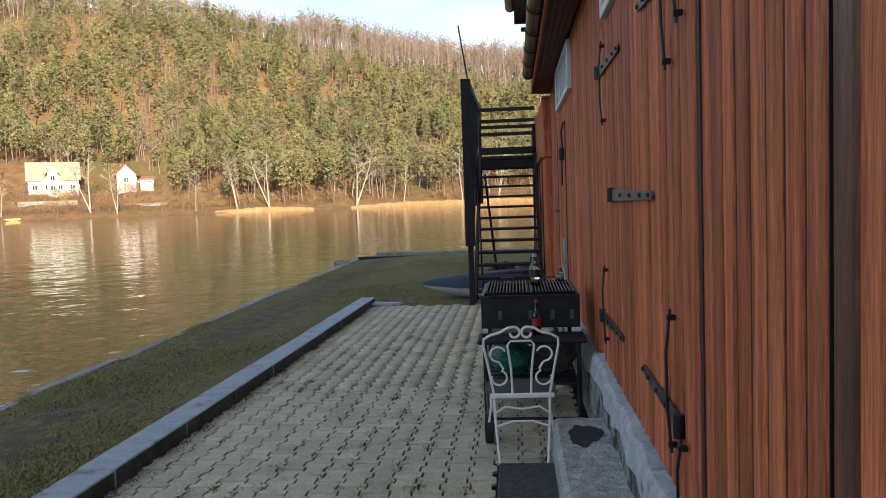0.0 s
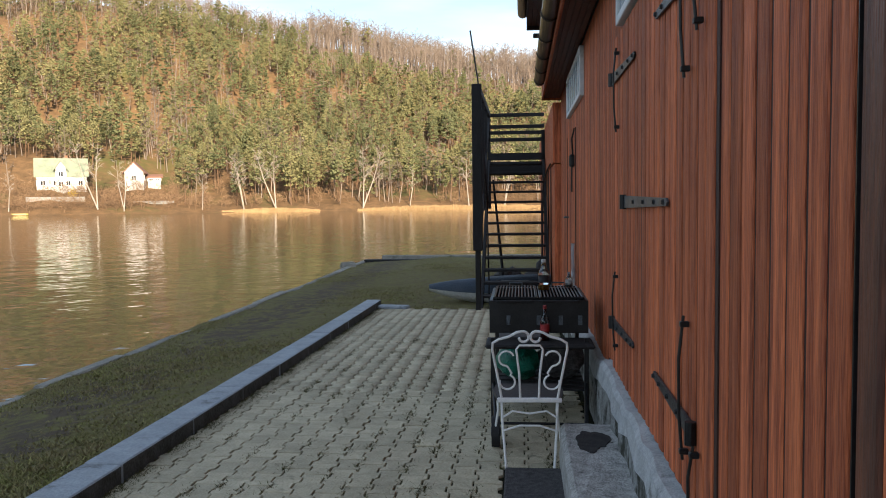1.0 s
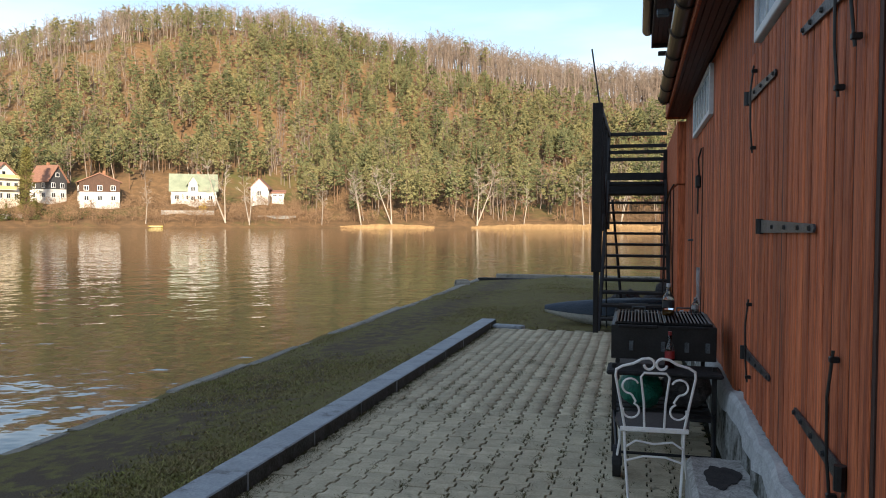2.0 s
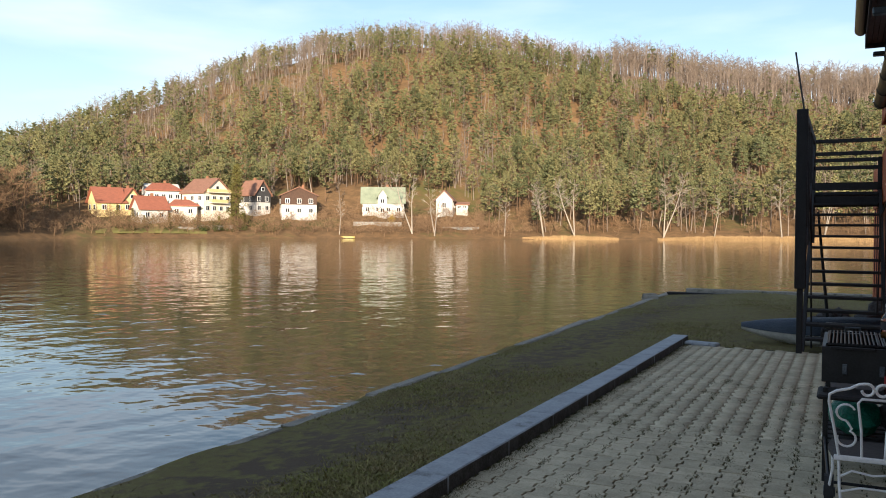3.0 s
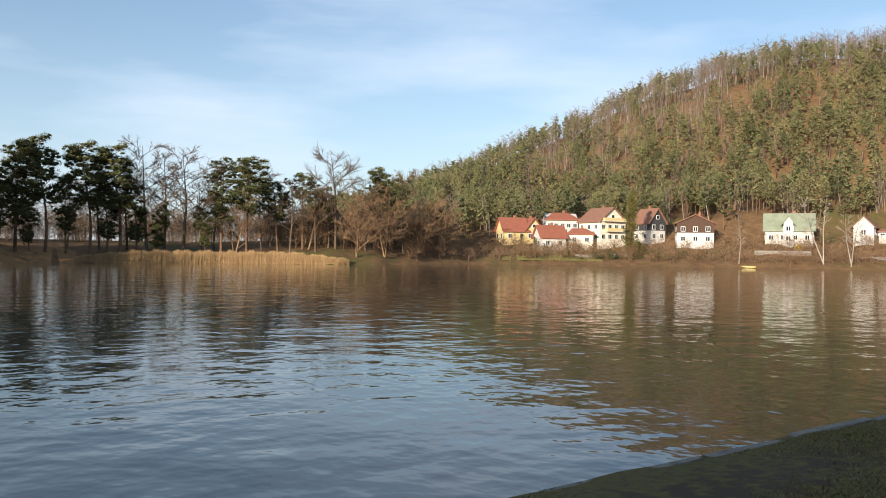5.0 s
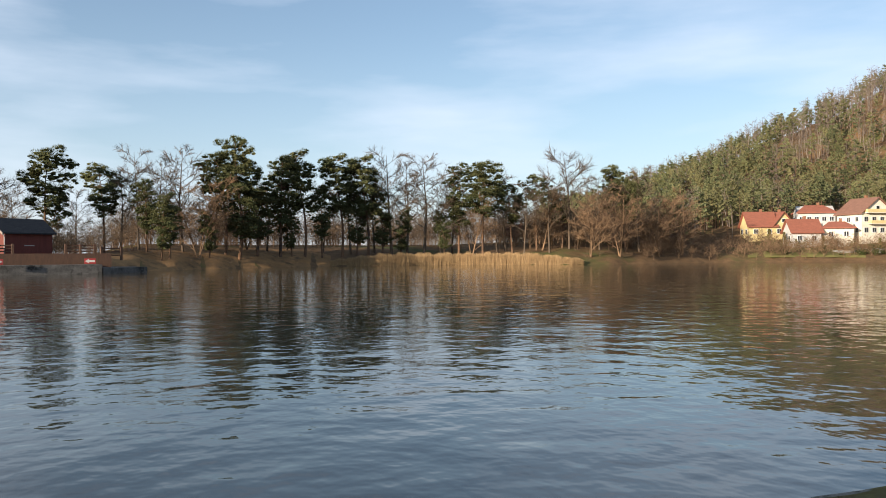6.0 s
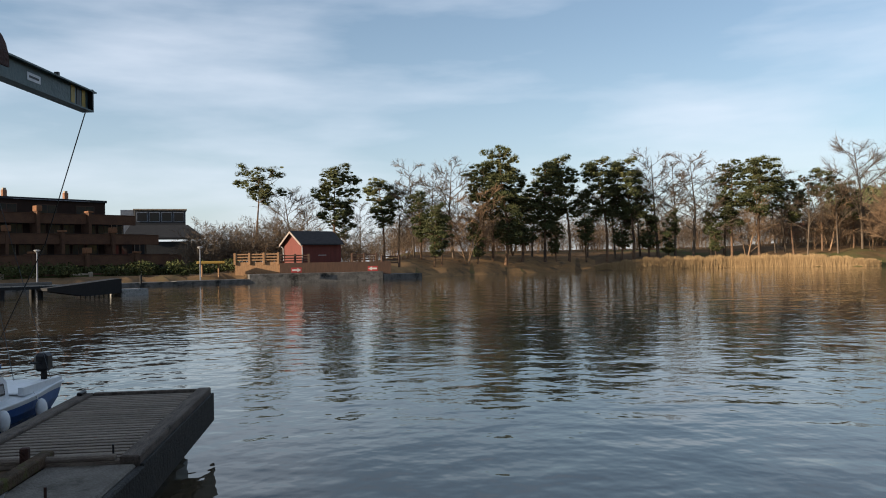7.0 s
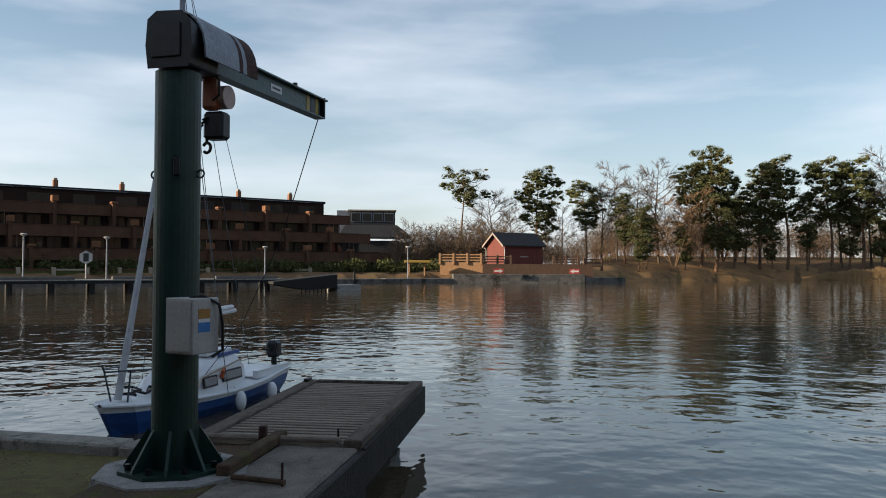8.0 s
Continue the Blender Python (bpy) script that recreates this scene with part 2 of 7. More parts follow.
def finish(bm, name, material, smooth=False):
    me = bpy.data.meshes.new(name)
    bmesh.ops.recalc_face_normals(bm, faces=bm.faces)
    if smooth:
        for f in bm.faces:
            f.smooth = True
    bm.to_mesh(me)
    bm.free()
    for one in material if isinstance(material, (list, tuple)) else [material]:
        me.materials.append(one)
    return me


def part(name, bm, material, parent=None, label="", smooth=False, at=None):
    ob = new(name, finish(bm, name, material, smooth))
    if parent:
        ob.parent = parent
    if at is not None:
        ob.matrix_basis = at
    if label:
        ob["label"] = label
    return ob


def box(bm, lo, hi, bevel=0.0, m=None):
    """A box between two corners, with bevelled edges, turned by m if given."""
    lo, hi = Vector(lo), Vector(hi)
    mid, size = (lo + hi) / 2, hi - lo
    t = Matrix.Translation(mid) @ Matrix.Diagonal((*[abs(s) for s in size], 1))
    made = bmesh.ops.create_cube(bm, size=1.0, matrix=t)["verts"]
    if bevel:
        edges = list({e for v in made for e in v.link_edges})
        out = bmesh.ops.bevel(bm, geom=edges, offset=bevel, segments=1, affect="EDGES", profile=0.5)
        made = list({v for f in out["faces"] for v in f.verts} | {v for v in made if v.is_valid})
    if m is not None:
        bmesh.ops.transform(bm, matrix=m, verts=made)
    return made


def boxes(*some, bevel=0.0):
    bm = bmesh.new()
    for lo, hi in some:
        box(bm, lo, hi, bevel)
    return bm


def rod(bm, a, b, r0, r1=None, n=8):
    """A tapered round bar from a to b."""
    a, b = Vector(a), Vector(b)
    d = b - a
    m = Matrix.Translation((a + b) / 2) @ d.to_track_quat("Z", "Y").to_matrix().to_4x4()
    return bmesh.ops.create_cone(bm, cap_ends=True, segments=n, radius1=r0, radius2=r0 if r1 is None else r1, depth=d.length, matrix=m)["verts"]


def tube(bm, pts, r, n=7, closed=False):
    """A round bar swept along points."""
    pts = [Vector(p) for p in pts]
    rings, side = [], None
    for i, p in enumerate(pts):
        if closed:
            t = pts[(i + 1) % len(pts)] - pts[i - 1]
        else:
            t = pts[min(i + 1, len(pts) - 1)] - pts[max(i - 1, 0)]
        t.normalize()
        if side is None:
            side = t.orthogonal().normalized()
        side = (side - t * side.dot(t)).normalized()
        up = t.cross(side)
        rings.append([bm.verts.new(p + r * (side * math.cos(2 * math.pi * j / n) + up * math.sin(2 * math.pi * j / n))) for j in range(n)])
    for i in range(len(rings) if closed else len(rings) - 1):
        a, b = rings[i], rings[(i + 1) % len(rings)]
        for j in range(n):
            bm.faces.new((a[j], a[(j + 1) % n], b[(j + 1) % n], b[j]))
    if not closed:
        bm.faces.new(rings[0]), bm.faces.new(rings[-1])
    return bm


def prism(bm, outline, z0, z1, m=None):
    """An outline in x, y raised from z0 to z1."""
    lo = [bm.verts.new((x, y, z0)) for x, y in outline]
    hi = [bm.verts.new((x, y, z1)) for x, y in outline]
    bm.faces.new(lo), bm.faces.new(hi)
    for i in range(len(lo)):
        j = (i + 1) % len(lo)
        bm.faces.new((lo[i], lo[j], hi[j], hi[i]))
    if m is not None:
        bmesh.ops.transform(bm, matrix=m, verts=lo + hi)
    return bm


def soup(name, verts, tris, material, index=None):
    """One mesh of many triangles from arrays."""
    me = bpy.data.meshes.new(name)
    me.vertices.add(len(verts))
    me.vertices.foreach_set("co", np.asarray(verts, np.float32).ravel())
    me.loops.add(3 * len(tris))
    me.loops.foreach_set("vertex_index", np.asarray(tris, np.int32).ravel())
    me.polygons.add(len(tris))
    me.polygons.foreach_set("loop_start", np.arange(len(tris), dtype=np.int32) * 3)
    for one in material if isinstance(material, (list, tuple)) else [material]:
        me.materials.append(one)
    if index is not None:
        me.polygons.foreach_set("material_index", np.asarray(index, np.int32))
    me.update(calc_edges=True)
    return me


def polar(az, r, z=0.0):
    a = radians(az)
    return Vector((-r * math.sin(a), r * math.cos(a), z))


# ---------------------------------------------------------------- the land round the lake
SHORE_AZ = [-60, -40, -5, 10, 30, 45, 52, 56, 59, 62, 70, 80, 90, 95, 100, 104, 108, 115, 125, 135, 150, 170]
SHORE_R = [60, 150, 190, 192, 190, 190, 182, 166, 154, 149, 151, 140, 116, 104, 101, 101, 99, 97, 93, 90, 80, 40]
RIDGE_AZ = [-60, -5, 4, 12, 17, 25, 30, 35, 40, 45, 49, 53, 57, 60, 64, 70]
RIDGE_H = [42, 53, 60, 73, 80, 91, 91, 87, 76, 60, 48, 35, 24, 12, 3, 0]


def lerp(x, xs, ys):
    return np.interp(x, xs, ys)


def wave(x, y):
    return np.sin(x * 0.071 + 1.3) * np.cos(y * 0.083) + 0.6 * np.sin(x * 0.13 - y * 0.11 + 2.1) + 0.4 * np.cos(x * 0.21 + y * 0.17)


def land_z(az, r):
    """Height of the land at bearing az and distance r (arrays)."""
    az, r = np.asarray(az, float), np.asarray(r, float)
    s = r - lerp(az, SHORE_AZ, SHORE_R) - 0.8 * np.sin(az * 2.3) - 0.5 * np.sin(az * 5.1 + 1)
    a = lerp(az, [-60, 56, 62, 92, 95, 104, 106, 150], [3.4, 3.0, 4.3, 4.0, 1.7, 1.6, 1.2, 1.1])
    b = lerp(az, [-60, 56, 62, 92, 95, 104, 106, 150], [7, 7, 12, 12, 1.5, 1.5, 1.0, 1.0])
    z = np.where(s < 0, WATER - np.minimum(1.6, -s * 0.2), WATER + a * (1 - np.exp(-np.maximum(s, 0) / b)))
    u = np.clip((s - 8) / 212, 0, 1)
    fall = np.clip((s - 225) / 500, 0, 0.75)
    z = z + lerp(az, RIDGE_AZ, RIDGE_H) * (u - 0.12 * np.sin(2 * math.pi * u) * 0.6) * (1 - fall)
    x, y = -r * np.sin(np.radians(az)), r * np.cos(np.radians(az))
    z = z + np.clip(s / 40, 0, 1) * 0.8 * wave(x, y) * np.clip(0.25 + lerp(az, RIDGE_AZ, RIDGE_H) / 40, 0, 1.6)
    # unseen mound added behind the terrace to keep the low sun off it
    z = z + 32 * np.exp(-(((x - 42) / 34) ** 2 + ((y + 98) / 34) ** 2) ** 1.4)
    return z


def build_ground():
    azs = np.concatenate([np.arange(-170, -20, 5.0), np.arange(-20, 142, 0.75), np.arange(142, 190, 6.0)])
    rs = np.concatenate([np.arange(4, 76, 9.0), np.arange(76, 250, 2.5), np.arange(250, 440, 7.0), np.geomspace(440, 4200, 14)])
    A, R = np.meshgrid(azs, rs, indexing="ij")
    Z = land_z(A, R)
    Z = np.where((A < -60) | (A > 172), np.maximum(Z, -0.6), Z)
    Z = np.where(R < 40, np.minimum(Z, -1.6), Z)
    P = np.stack([-R * np.sin(np.radians(A)), R * np.cos(np.radians(A)), Z], -1).reshape(-1, 3)
    na, nr = len(azs), len(rs)
    i, j = np.meshgrid(np.arange(na), np.arange(nr - 1), indexing="ij")
    i2 = (i + 1) % na
    q = np.stack([i * nr + j, i2 * nr + j, i2 * nr + j + 1, i * nr + j + 1], -1).reshape(-1, 4)
    tris = np.concatenate([q[:, :3], q[:, [0, 2, 3]]])[:, ::-1]
    me = soup("ground", P, tris, M["land"])
    for p in me.polygons:
        p.use_smooth = True
    tagged(new("ground", me), "brown leaf-littered wooded banks round the lake", "ground", kind="structure")


build_ground()

bm = bmesh.new()
bmesh.ops.create_grid(bm, x_segments=4, y_segments=4, size=420)
tagged(part("water", bm, M["water"], at=pose(-120, 60, WATER)), "calm brown lake water with small ripples", "water", kind="structure")


# ---------------------------------------------------------------- trees
rng = np.random.default_rng(5)


def bar(a, b, r0, r1, n=3):
    """Vertices and triangles of one tapered branch."""
    a, b = np.asarray(a, float), np.asarray(b, float)
    d = (b - a) / (np.linalg.norm(b - a) + 1e-9)
    s = np.cross(d, [0.31, 0.77, 0.55])
    s /= np.linalg.norm(s)
    u = np.cross(d, s)
    t = 2 * np.pi * np.arange(n) / n
    ring = np.cos(t)[:, None] * s + np.sin(t)[:, None] * u
    v = np.concatenate([a + r0 * ring, b + r1 * ring])
    f = [(i, (i + 1) % n, n + (i + 1) % n) for i in range(n)] + [(i, n + (i + 1) % n, n + i) for i in range(n)]
    return v, np.array(f)


class Pile:
    def __init__(self):
        self.v, self.f, self.m, self.n = [], [], [], 0

    def add(self, v, f, m=0):
        self.v.append(v), self.f.append(f + self.n), self.m.append(np.full(len(f), m))
        self.n += len(v)

    def done(self):
        return np.concatenate(self.v), np.concatenate(self.f), np.concatenate(self.m)


def needles(g, centre, radius, count, size):
    """Small triangles scattered through a flattened clump."""
    p = g.normal(size=(count, 3))
    p /= np.linalg.norm(p, axis=1)[:, None]
    p = centre + p * radius * (g.random((count, 1)) ** 0.4)
    d1, d2 = g.normal(size=(count, 3)), g.normal(size=(count, 3))
    d1 /= np.linalg.norm(d1, axis=1)[:, None]
    d2 /= np.linalg.norm(d2, axis=1)[:, None]
    s = size * (0.6 + 0.8 * g.random((count, 1)))
    v = np.stack([p - d1 * s * 0.6, p + d1 * s * 0.6, p + d2 * s], 1).reshape(-1, 3)
    return v, np.arange(3 * count).reshape(-1, 3)


PHI = (1 + 5 ** 0.5) / 2
ICO = np.array([(-1, PHI, 0), (1, PHI, 0), (-1, -PHI, 0), (1, -PHI, 0), (0, -1, PHI), (0, 1, PHI), (0, -1, -PHI), (0, 1, -PHI), (PHI, 0, -1), (PHI, 0, 1), (-PHI, 0, -1), (-PHI, 0, 1)]) / 1.902
NEAR = np.linalg.norm(ICO[:, None] - ICO[None], axis=2) < 1.2
ICO_F = np.array([(p, q, r) for p in range(12) for q in range(p) for r in range(q) if NEAR[p, q] and NEAR[q, r] and NEAR[p, r]])


def lump(g, centre, radius):
    """A rough knot of foliage."""
    return centre + ICO * radius * g.uniform(0.72, 1.12, (12, 1)), ICO_F


def pine(seed, h=12.0, clumps=16, per=12, size=0.5, crown=0.5, spread=2.4, lean=0.0, sides=4, ragged=0.0, flat=0.42, knots=1, clump=1.0):
    """A pine: bare trunk below, limbs and needle clumps above. Material 0 bark, 1 needles."""
    g, out = np.random.default_rng(seed), Pile()
    bend = g.normal(size=2) * 0.03 * h + [lean, 0]
    spine = lambda t: np.array([bend[0] * t * t, bend[1] * t * t, h * t])  # noqa: E731
    for i in range(4):
        out.add(*bar(spine(i / 4), spine((i + 1) / 4), 0.017 * h * (1 - 0.22 * i), 0.017 * h * (1 - 0.22 * (i + 1)), sides))
    for i in range(clumps):
        t = 1 - crown * (i + 0.3) / clumps
        shape = (1 - t) / crown if crown > 0.9 else math.sin(math.pi * min(1, (1 - t) / crown * 0.75 + 0.22)) ** 0.7
        ang = 2.4 * i + g.normal() * 0.5
        reach = spread * shape * (0.45 + 0.6 * g.random()) * (1 + ragged * g.normal() * 0.45)
        a = spine(max(0.1, t - 0.05))
        c = spine(t) + np.array([math.cos(ang) * reach, math.sin(ang) * reach, 0.04 * h * g.random()])
        if (i % 2 == 0 and clump == 1.0) or i % 6 == 0 or per > 40:
            knee = a + (c - a) * 0.55 + np.array([0, 0, -0.012 * h])
            out.add(*bar(a, knee, 0.005 * h, 0.0035 * h)), out.add(*bar(knee, c, 0.0035 * h, 0.002 * h))
        rad = clump * spread * (0.26 + 0.16 * g.random()) * (1 - ragged * 0.3 * g.random())
        size3 = np.array([rad, rad, rad * flat])
        for k in range(knots):
            off = g.normal(size=3) * size3 * 0.6 if knots > 1 else 0.0
            out.add(*lump(g, c + off, size3 * (0.55 if knots == 1 else 0.36)), 1)
        out.add(*needles(g, c, size3 * 1.25, per, size), 1)
    return out.done()


def spray(g, centre, size3, count, size, width=0.14):
    """Needle tufts lying over the outside of a flattened clump."""
    p = g.normal(size=(count, 3))
    p /= np.linalg.norm(p, axis=1)[:, None]
    nrm = p / size3
    nrm /= np.linalg.norm(nrm, axis=1)[:, None]
    at = centre + p * size3 * (0.8 + 0.35 * g.random((count, 1)))
    d1 = np.cross(nrm, g.normal(size=(count, 3)))
    d1 /= np.linalg.norm(d1, axis=1)[:, None]
    d2 = np.cross(nrm, d1) * g.uniform(-0.7, 0.7, (count, 1)) + nrm * 0.7 + [0, 0, 0.35]
    s = size * (0.6 + 0.8 * g.random((count, 1)))
    v = np.stack([at - d1 * s * width, at + d1 * s * width, at + d2 * s], 1).reshape(-1, 3)
    return v, np.arange(3 * count).reshape(-1, 3)


def hill_pine(seed, h=13.0, clumps=15, spread=2.6, crown=0.58, tint=1):
    """A pine of the hillside wood: a thin trunk under a rounded crown of shelved clumps. Material 0 bark, tint needles."""
    g, out = np.random.default_rng(seed), Pile()
    bend = g.normal(size=2) * 0.025 * h
    spine = lambda t: np.array([bend[0] * t * t, bend[1] * t * t, h * t])  # noqa: E731
    for i in range(2):
        out.add(*bar(spine(i / 2), spine((i + 1) / 2), 0.014 * h * (1 - 0.45 * i), 0.014 * h * (0.55 - 0.45 * i)))
    for i in range(clumps):
        u = (i + 0.25) / clumps
        ang = 2.4 * i + g.normal() * 0.5
        reach = spread * (0.05 + 0.8 * math.sin(min(1.0, u * 1.3) * math.pi / 2)) * g.uniform(0.55, 1.1) * (0.8 if u > 0.8 else 1.0)
        rad = spread * g.uniform(0.28, 0.42) * (0.62 + 0.38 * min(1.0, u * 2.5))
        c = spine(1 - crown * u) + np.array([math.cos(ang) * reach, math.sin(ang) * reach, -0.4 * rad + 0.3 * g.normal()])
        size3 = np.array([rad, rad, rad * g.uniform(0.45, 0.66)])
        out.add(*lump(g, c, size3 * 0.86), tint)
        out.add(*spray(g, c, size3, 15, 0.46, 0.17), tint)
    return out.done()


def scots(seed, h=16.0, limbs=18, crown=0.5, spread=2.8, lean=0.0, umbrella=0.0, pad=1.0):
    """A Scots pine: long bare bent trunk, crooked limbs that carry flat needle pads with gaps between them."""
    g, out = np.random.default_rng(seed), Pile()
    bend, sway = g.normal(size=2) * 0.03 * h + [lean, 0], g.normal(size=2) * 0.016 * h
    spine = lambda t: np.array([bend[0] * t * t + sway[0] * math.sin(6 * t), bend[1] * t * t + sway[1] * math.sin(5 * t), h * 0.97 * t])  # noqa: E731
    for i in range(8):
        out.add(*bar(spine(i / 8), spine((i + 1) / 8), 0.0145 * h * (1 - 0.112 * i), 0.0145 * h * (1 - 0.112 * (i + 1)), 7))
    for i in range(limbs):
        u = (i + 0.3 * g.random()) / limbs
        t = 1 - crown * u
        full = (0.5 + 0.5 * min(1.0, u * 3)) * (1 - 0.55 * u) if umbrella else (0.22 + 0.78 * math.sin(math.pi * min(1.0, 0.12 + 0.8 * u))) 
        ang = 2.4 * i + g.normal() * 0.7
        reach = spread * full * g.uniform(0.45, 1.2)
        a = spine(max(0.1, t - 0.035))
        c = spine(t) + np.array([math.cos(ang) * reach, math.sin(ang) * reach, reach * g.uniform(-0.18, 0.3)])
        knee = a + (c - a) * 0.5 + np.array([0, 0, -0.1 * reach]) + g.normal(size=3) * 0.06 * reach
        out.add(*bar(a, knee, 0.0045 * h, 0.0032 * h, 4)), out.add(*bar(knee, c, 0.0032 * h, 0.0014 * h, 3))
        for k in range(1 + int(g.random() + 1.7 * reach / spread)):
            off = np.zeros(3) if k == 0 else (knee - c) * g.uniform(0.1, 0.9) + g.normal(size=3) * [0.5, 0.5, 0.25]
            rad = pad * h * g.uniform(0.034, 0.066) * (0.8 if u < 0.12 else 1.0)
            size3 = np.array([rad * g.uniform(0.8, 1.25), rad * g.uniform(0.8, 1.25), rad * g.uniform(0.42, 0.7)])
            at = c + off + np.array([0, 0, 0.35 * rad])
            if k:
                out.add(*bar(knee, at, 0.002 * h, 0.001 * h, 3))
            for _ in range(5):
                out.add(*lump(g, at + g.normal(size=3) * size3 * 0.42, size3 * g.uniform(0.32, 0.5)), 1)
            out.add(*spray(g, at, size3 * 0.9, 210, 0.26, 0.09), 1)
    for i in range(7):
        t = g.uniform(0.15, max(0.2, 1 - crown))
        ang, ln = g.uniform(0, 6.28), h * g.uniform(0.03, 0.1)
        out.add(*bar(spine(t), spine(t) + ln * np.array([math.cos(ang), math.sin(ang), g.uniform(-0.3, 0.3)]), 0.002 * h, 0.0008 * h, 3))
    return out.done()


def bare(seed, h=12.0, limbs=9, subs=3, twigs=3, width=0.05, spread=0.32, start=0.3, thin=1.0, trunks=1, light=False):
    """A leafless tree: trunk, limbs, branches and twigs. Material 0 throughout."""
    g, out = np.random.default_rng(seed), Pile()
    for k in range(trunks):
        foot = np.array([0, 0, 0]) if trunks == 1 else np.r_[g.normal(size=2) * 0.15, 0]
        tip = np.r_[g.normal(size=2) * (0.05 if trunks == 1 else 0.16) * h, h * (0.93 + 0.07 * g.random())]
        mid = foot + (tip - foot) * 0.5 + np.r_[g.normal(size=2) * 0.025 * h, 0]
        r = 0.014 * h * thin
        out.add(*bar(foot, mid, r, r * 0.6, 4)), out.add(*bar(mid, tip, r * 0.6, r * 0.12, 3))
        for i in range(limbs):
            t = start + (1 - start) * (i + g.random()) / limbs * 0.92
            a = foot + (mid - foot) * t * 2 if t < 0.5 else mid + (tip - mid) * (t - 0.5) * 2
            ang, ln = 2.4 * i + g.normal() * 0.6, h * spread * (1.15 - 0.75 * t) * (0.7 + 0.6 * g.random())
            d = np.array([math.cos(ang), math.sin(ang), 0.55 + 0.5 * g.random()])
            b = a + d / np.linalg.norm(d) * ln
            out.add(*bar(a, b, r * 0.42 * (1.2 - t), r * 0.14))
            for j in range(subs):
                q = a + (b - a) * (0.35 + 0.65 * (j + 0.7 * g.random()) / subs)
                d2 = d + g.normal(size=3) * 0.75
                d2[2] = abs(d2[2]) * 0.7 + 0.2
                e = q + d2 / np.linalg.norm(d2) * ln * (0.32 + 0.3 * g.random())
                if light:
                    w0 = np.cross(d2, g.normal(size=3))
                    w0 = w0 / np.linalg.norm(w0) * r * 0.15
                    out.add(np.array([q - w0, q + w0, e]), np.array([[0, 1, 2]]), 1)
                else:
                    out.add(*bar(q, e, r * 0.16, r * 0.05), 1)
                for w in range(twigs):
                    q2 = q + (e - q) * (0.3 + 0.7 * (w + g.random()) / twigs)
                    d3 = d2 + g.normal(size=3) * 0.9
                    e2 = q2 + d3 / np.linalg.norm(d3) * ln * (0.18 + 0.2 * g.random())
                    s = np.cross(d3, g.normal(size=3))
                    s = s / np.linalg.norm(s) * width * 0.5
                    out.add(np.array([q2 - s, q2 + s, e2]), np.array([[0, 1, 2]]), 1)
    return out.done()


def scatter(name, kinds, spots, materials, label, category, parent=None):
    """Plants many copies of tree meshes as one joined object. spots: x, y, z, scale, turn, kind."""
    vs, fs, ms, n = [], [], [], 0
    for x, y, z, s, a, k in spots:
        v, f, m = kinds[int(k)]
        c, q = math.cos(a) * s, math.sin(a) * s
        w = np.stack([v[:, 0] * c - v[:, 1] * q + x, v[:, 0] * q + v[:, 1] * c + y, v[:, 2] * s + z], 1)
        vs.append(w), fs.append(f + n), ms.append(m)
        n += len(v)
    me = soup(name, np.concatenate(vs), np.concatenate(fs), materials, np.concatenate(ms))
    return tagged(new(name, me), label, category, kind="stuff")


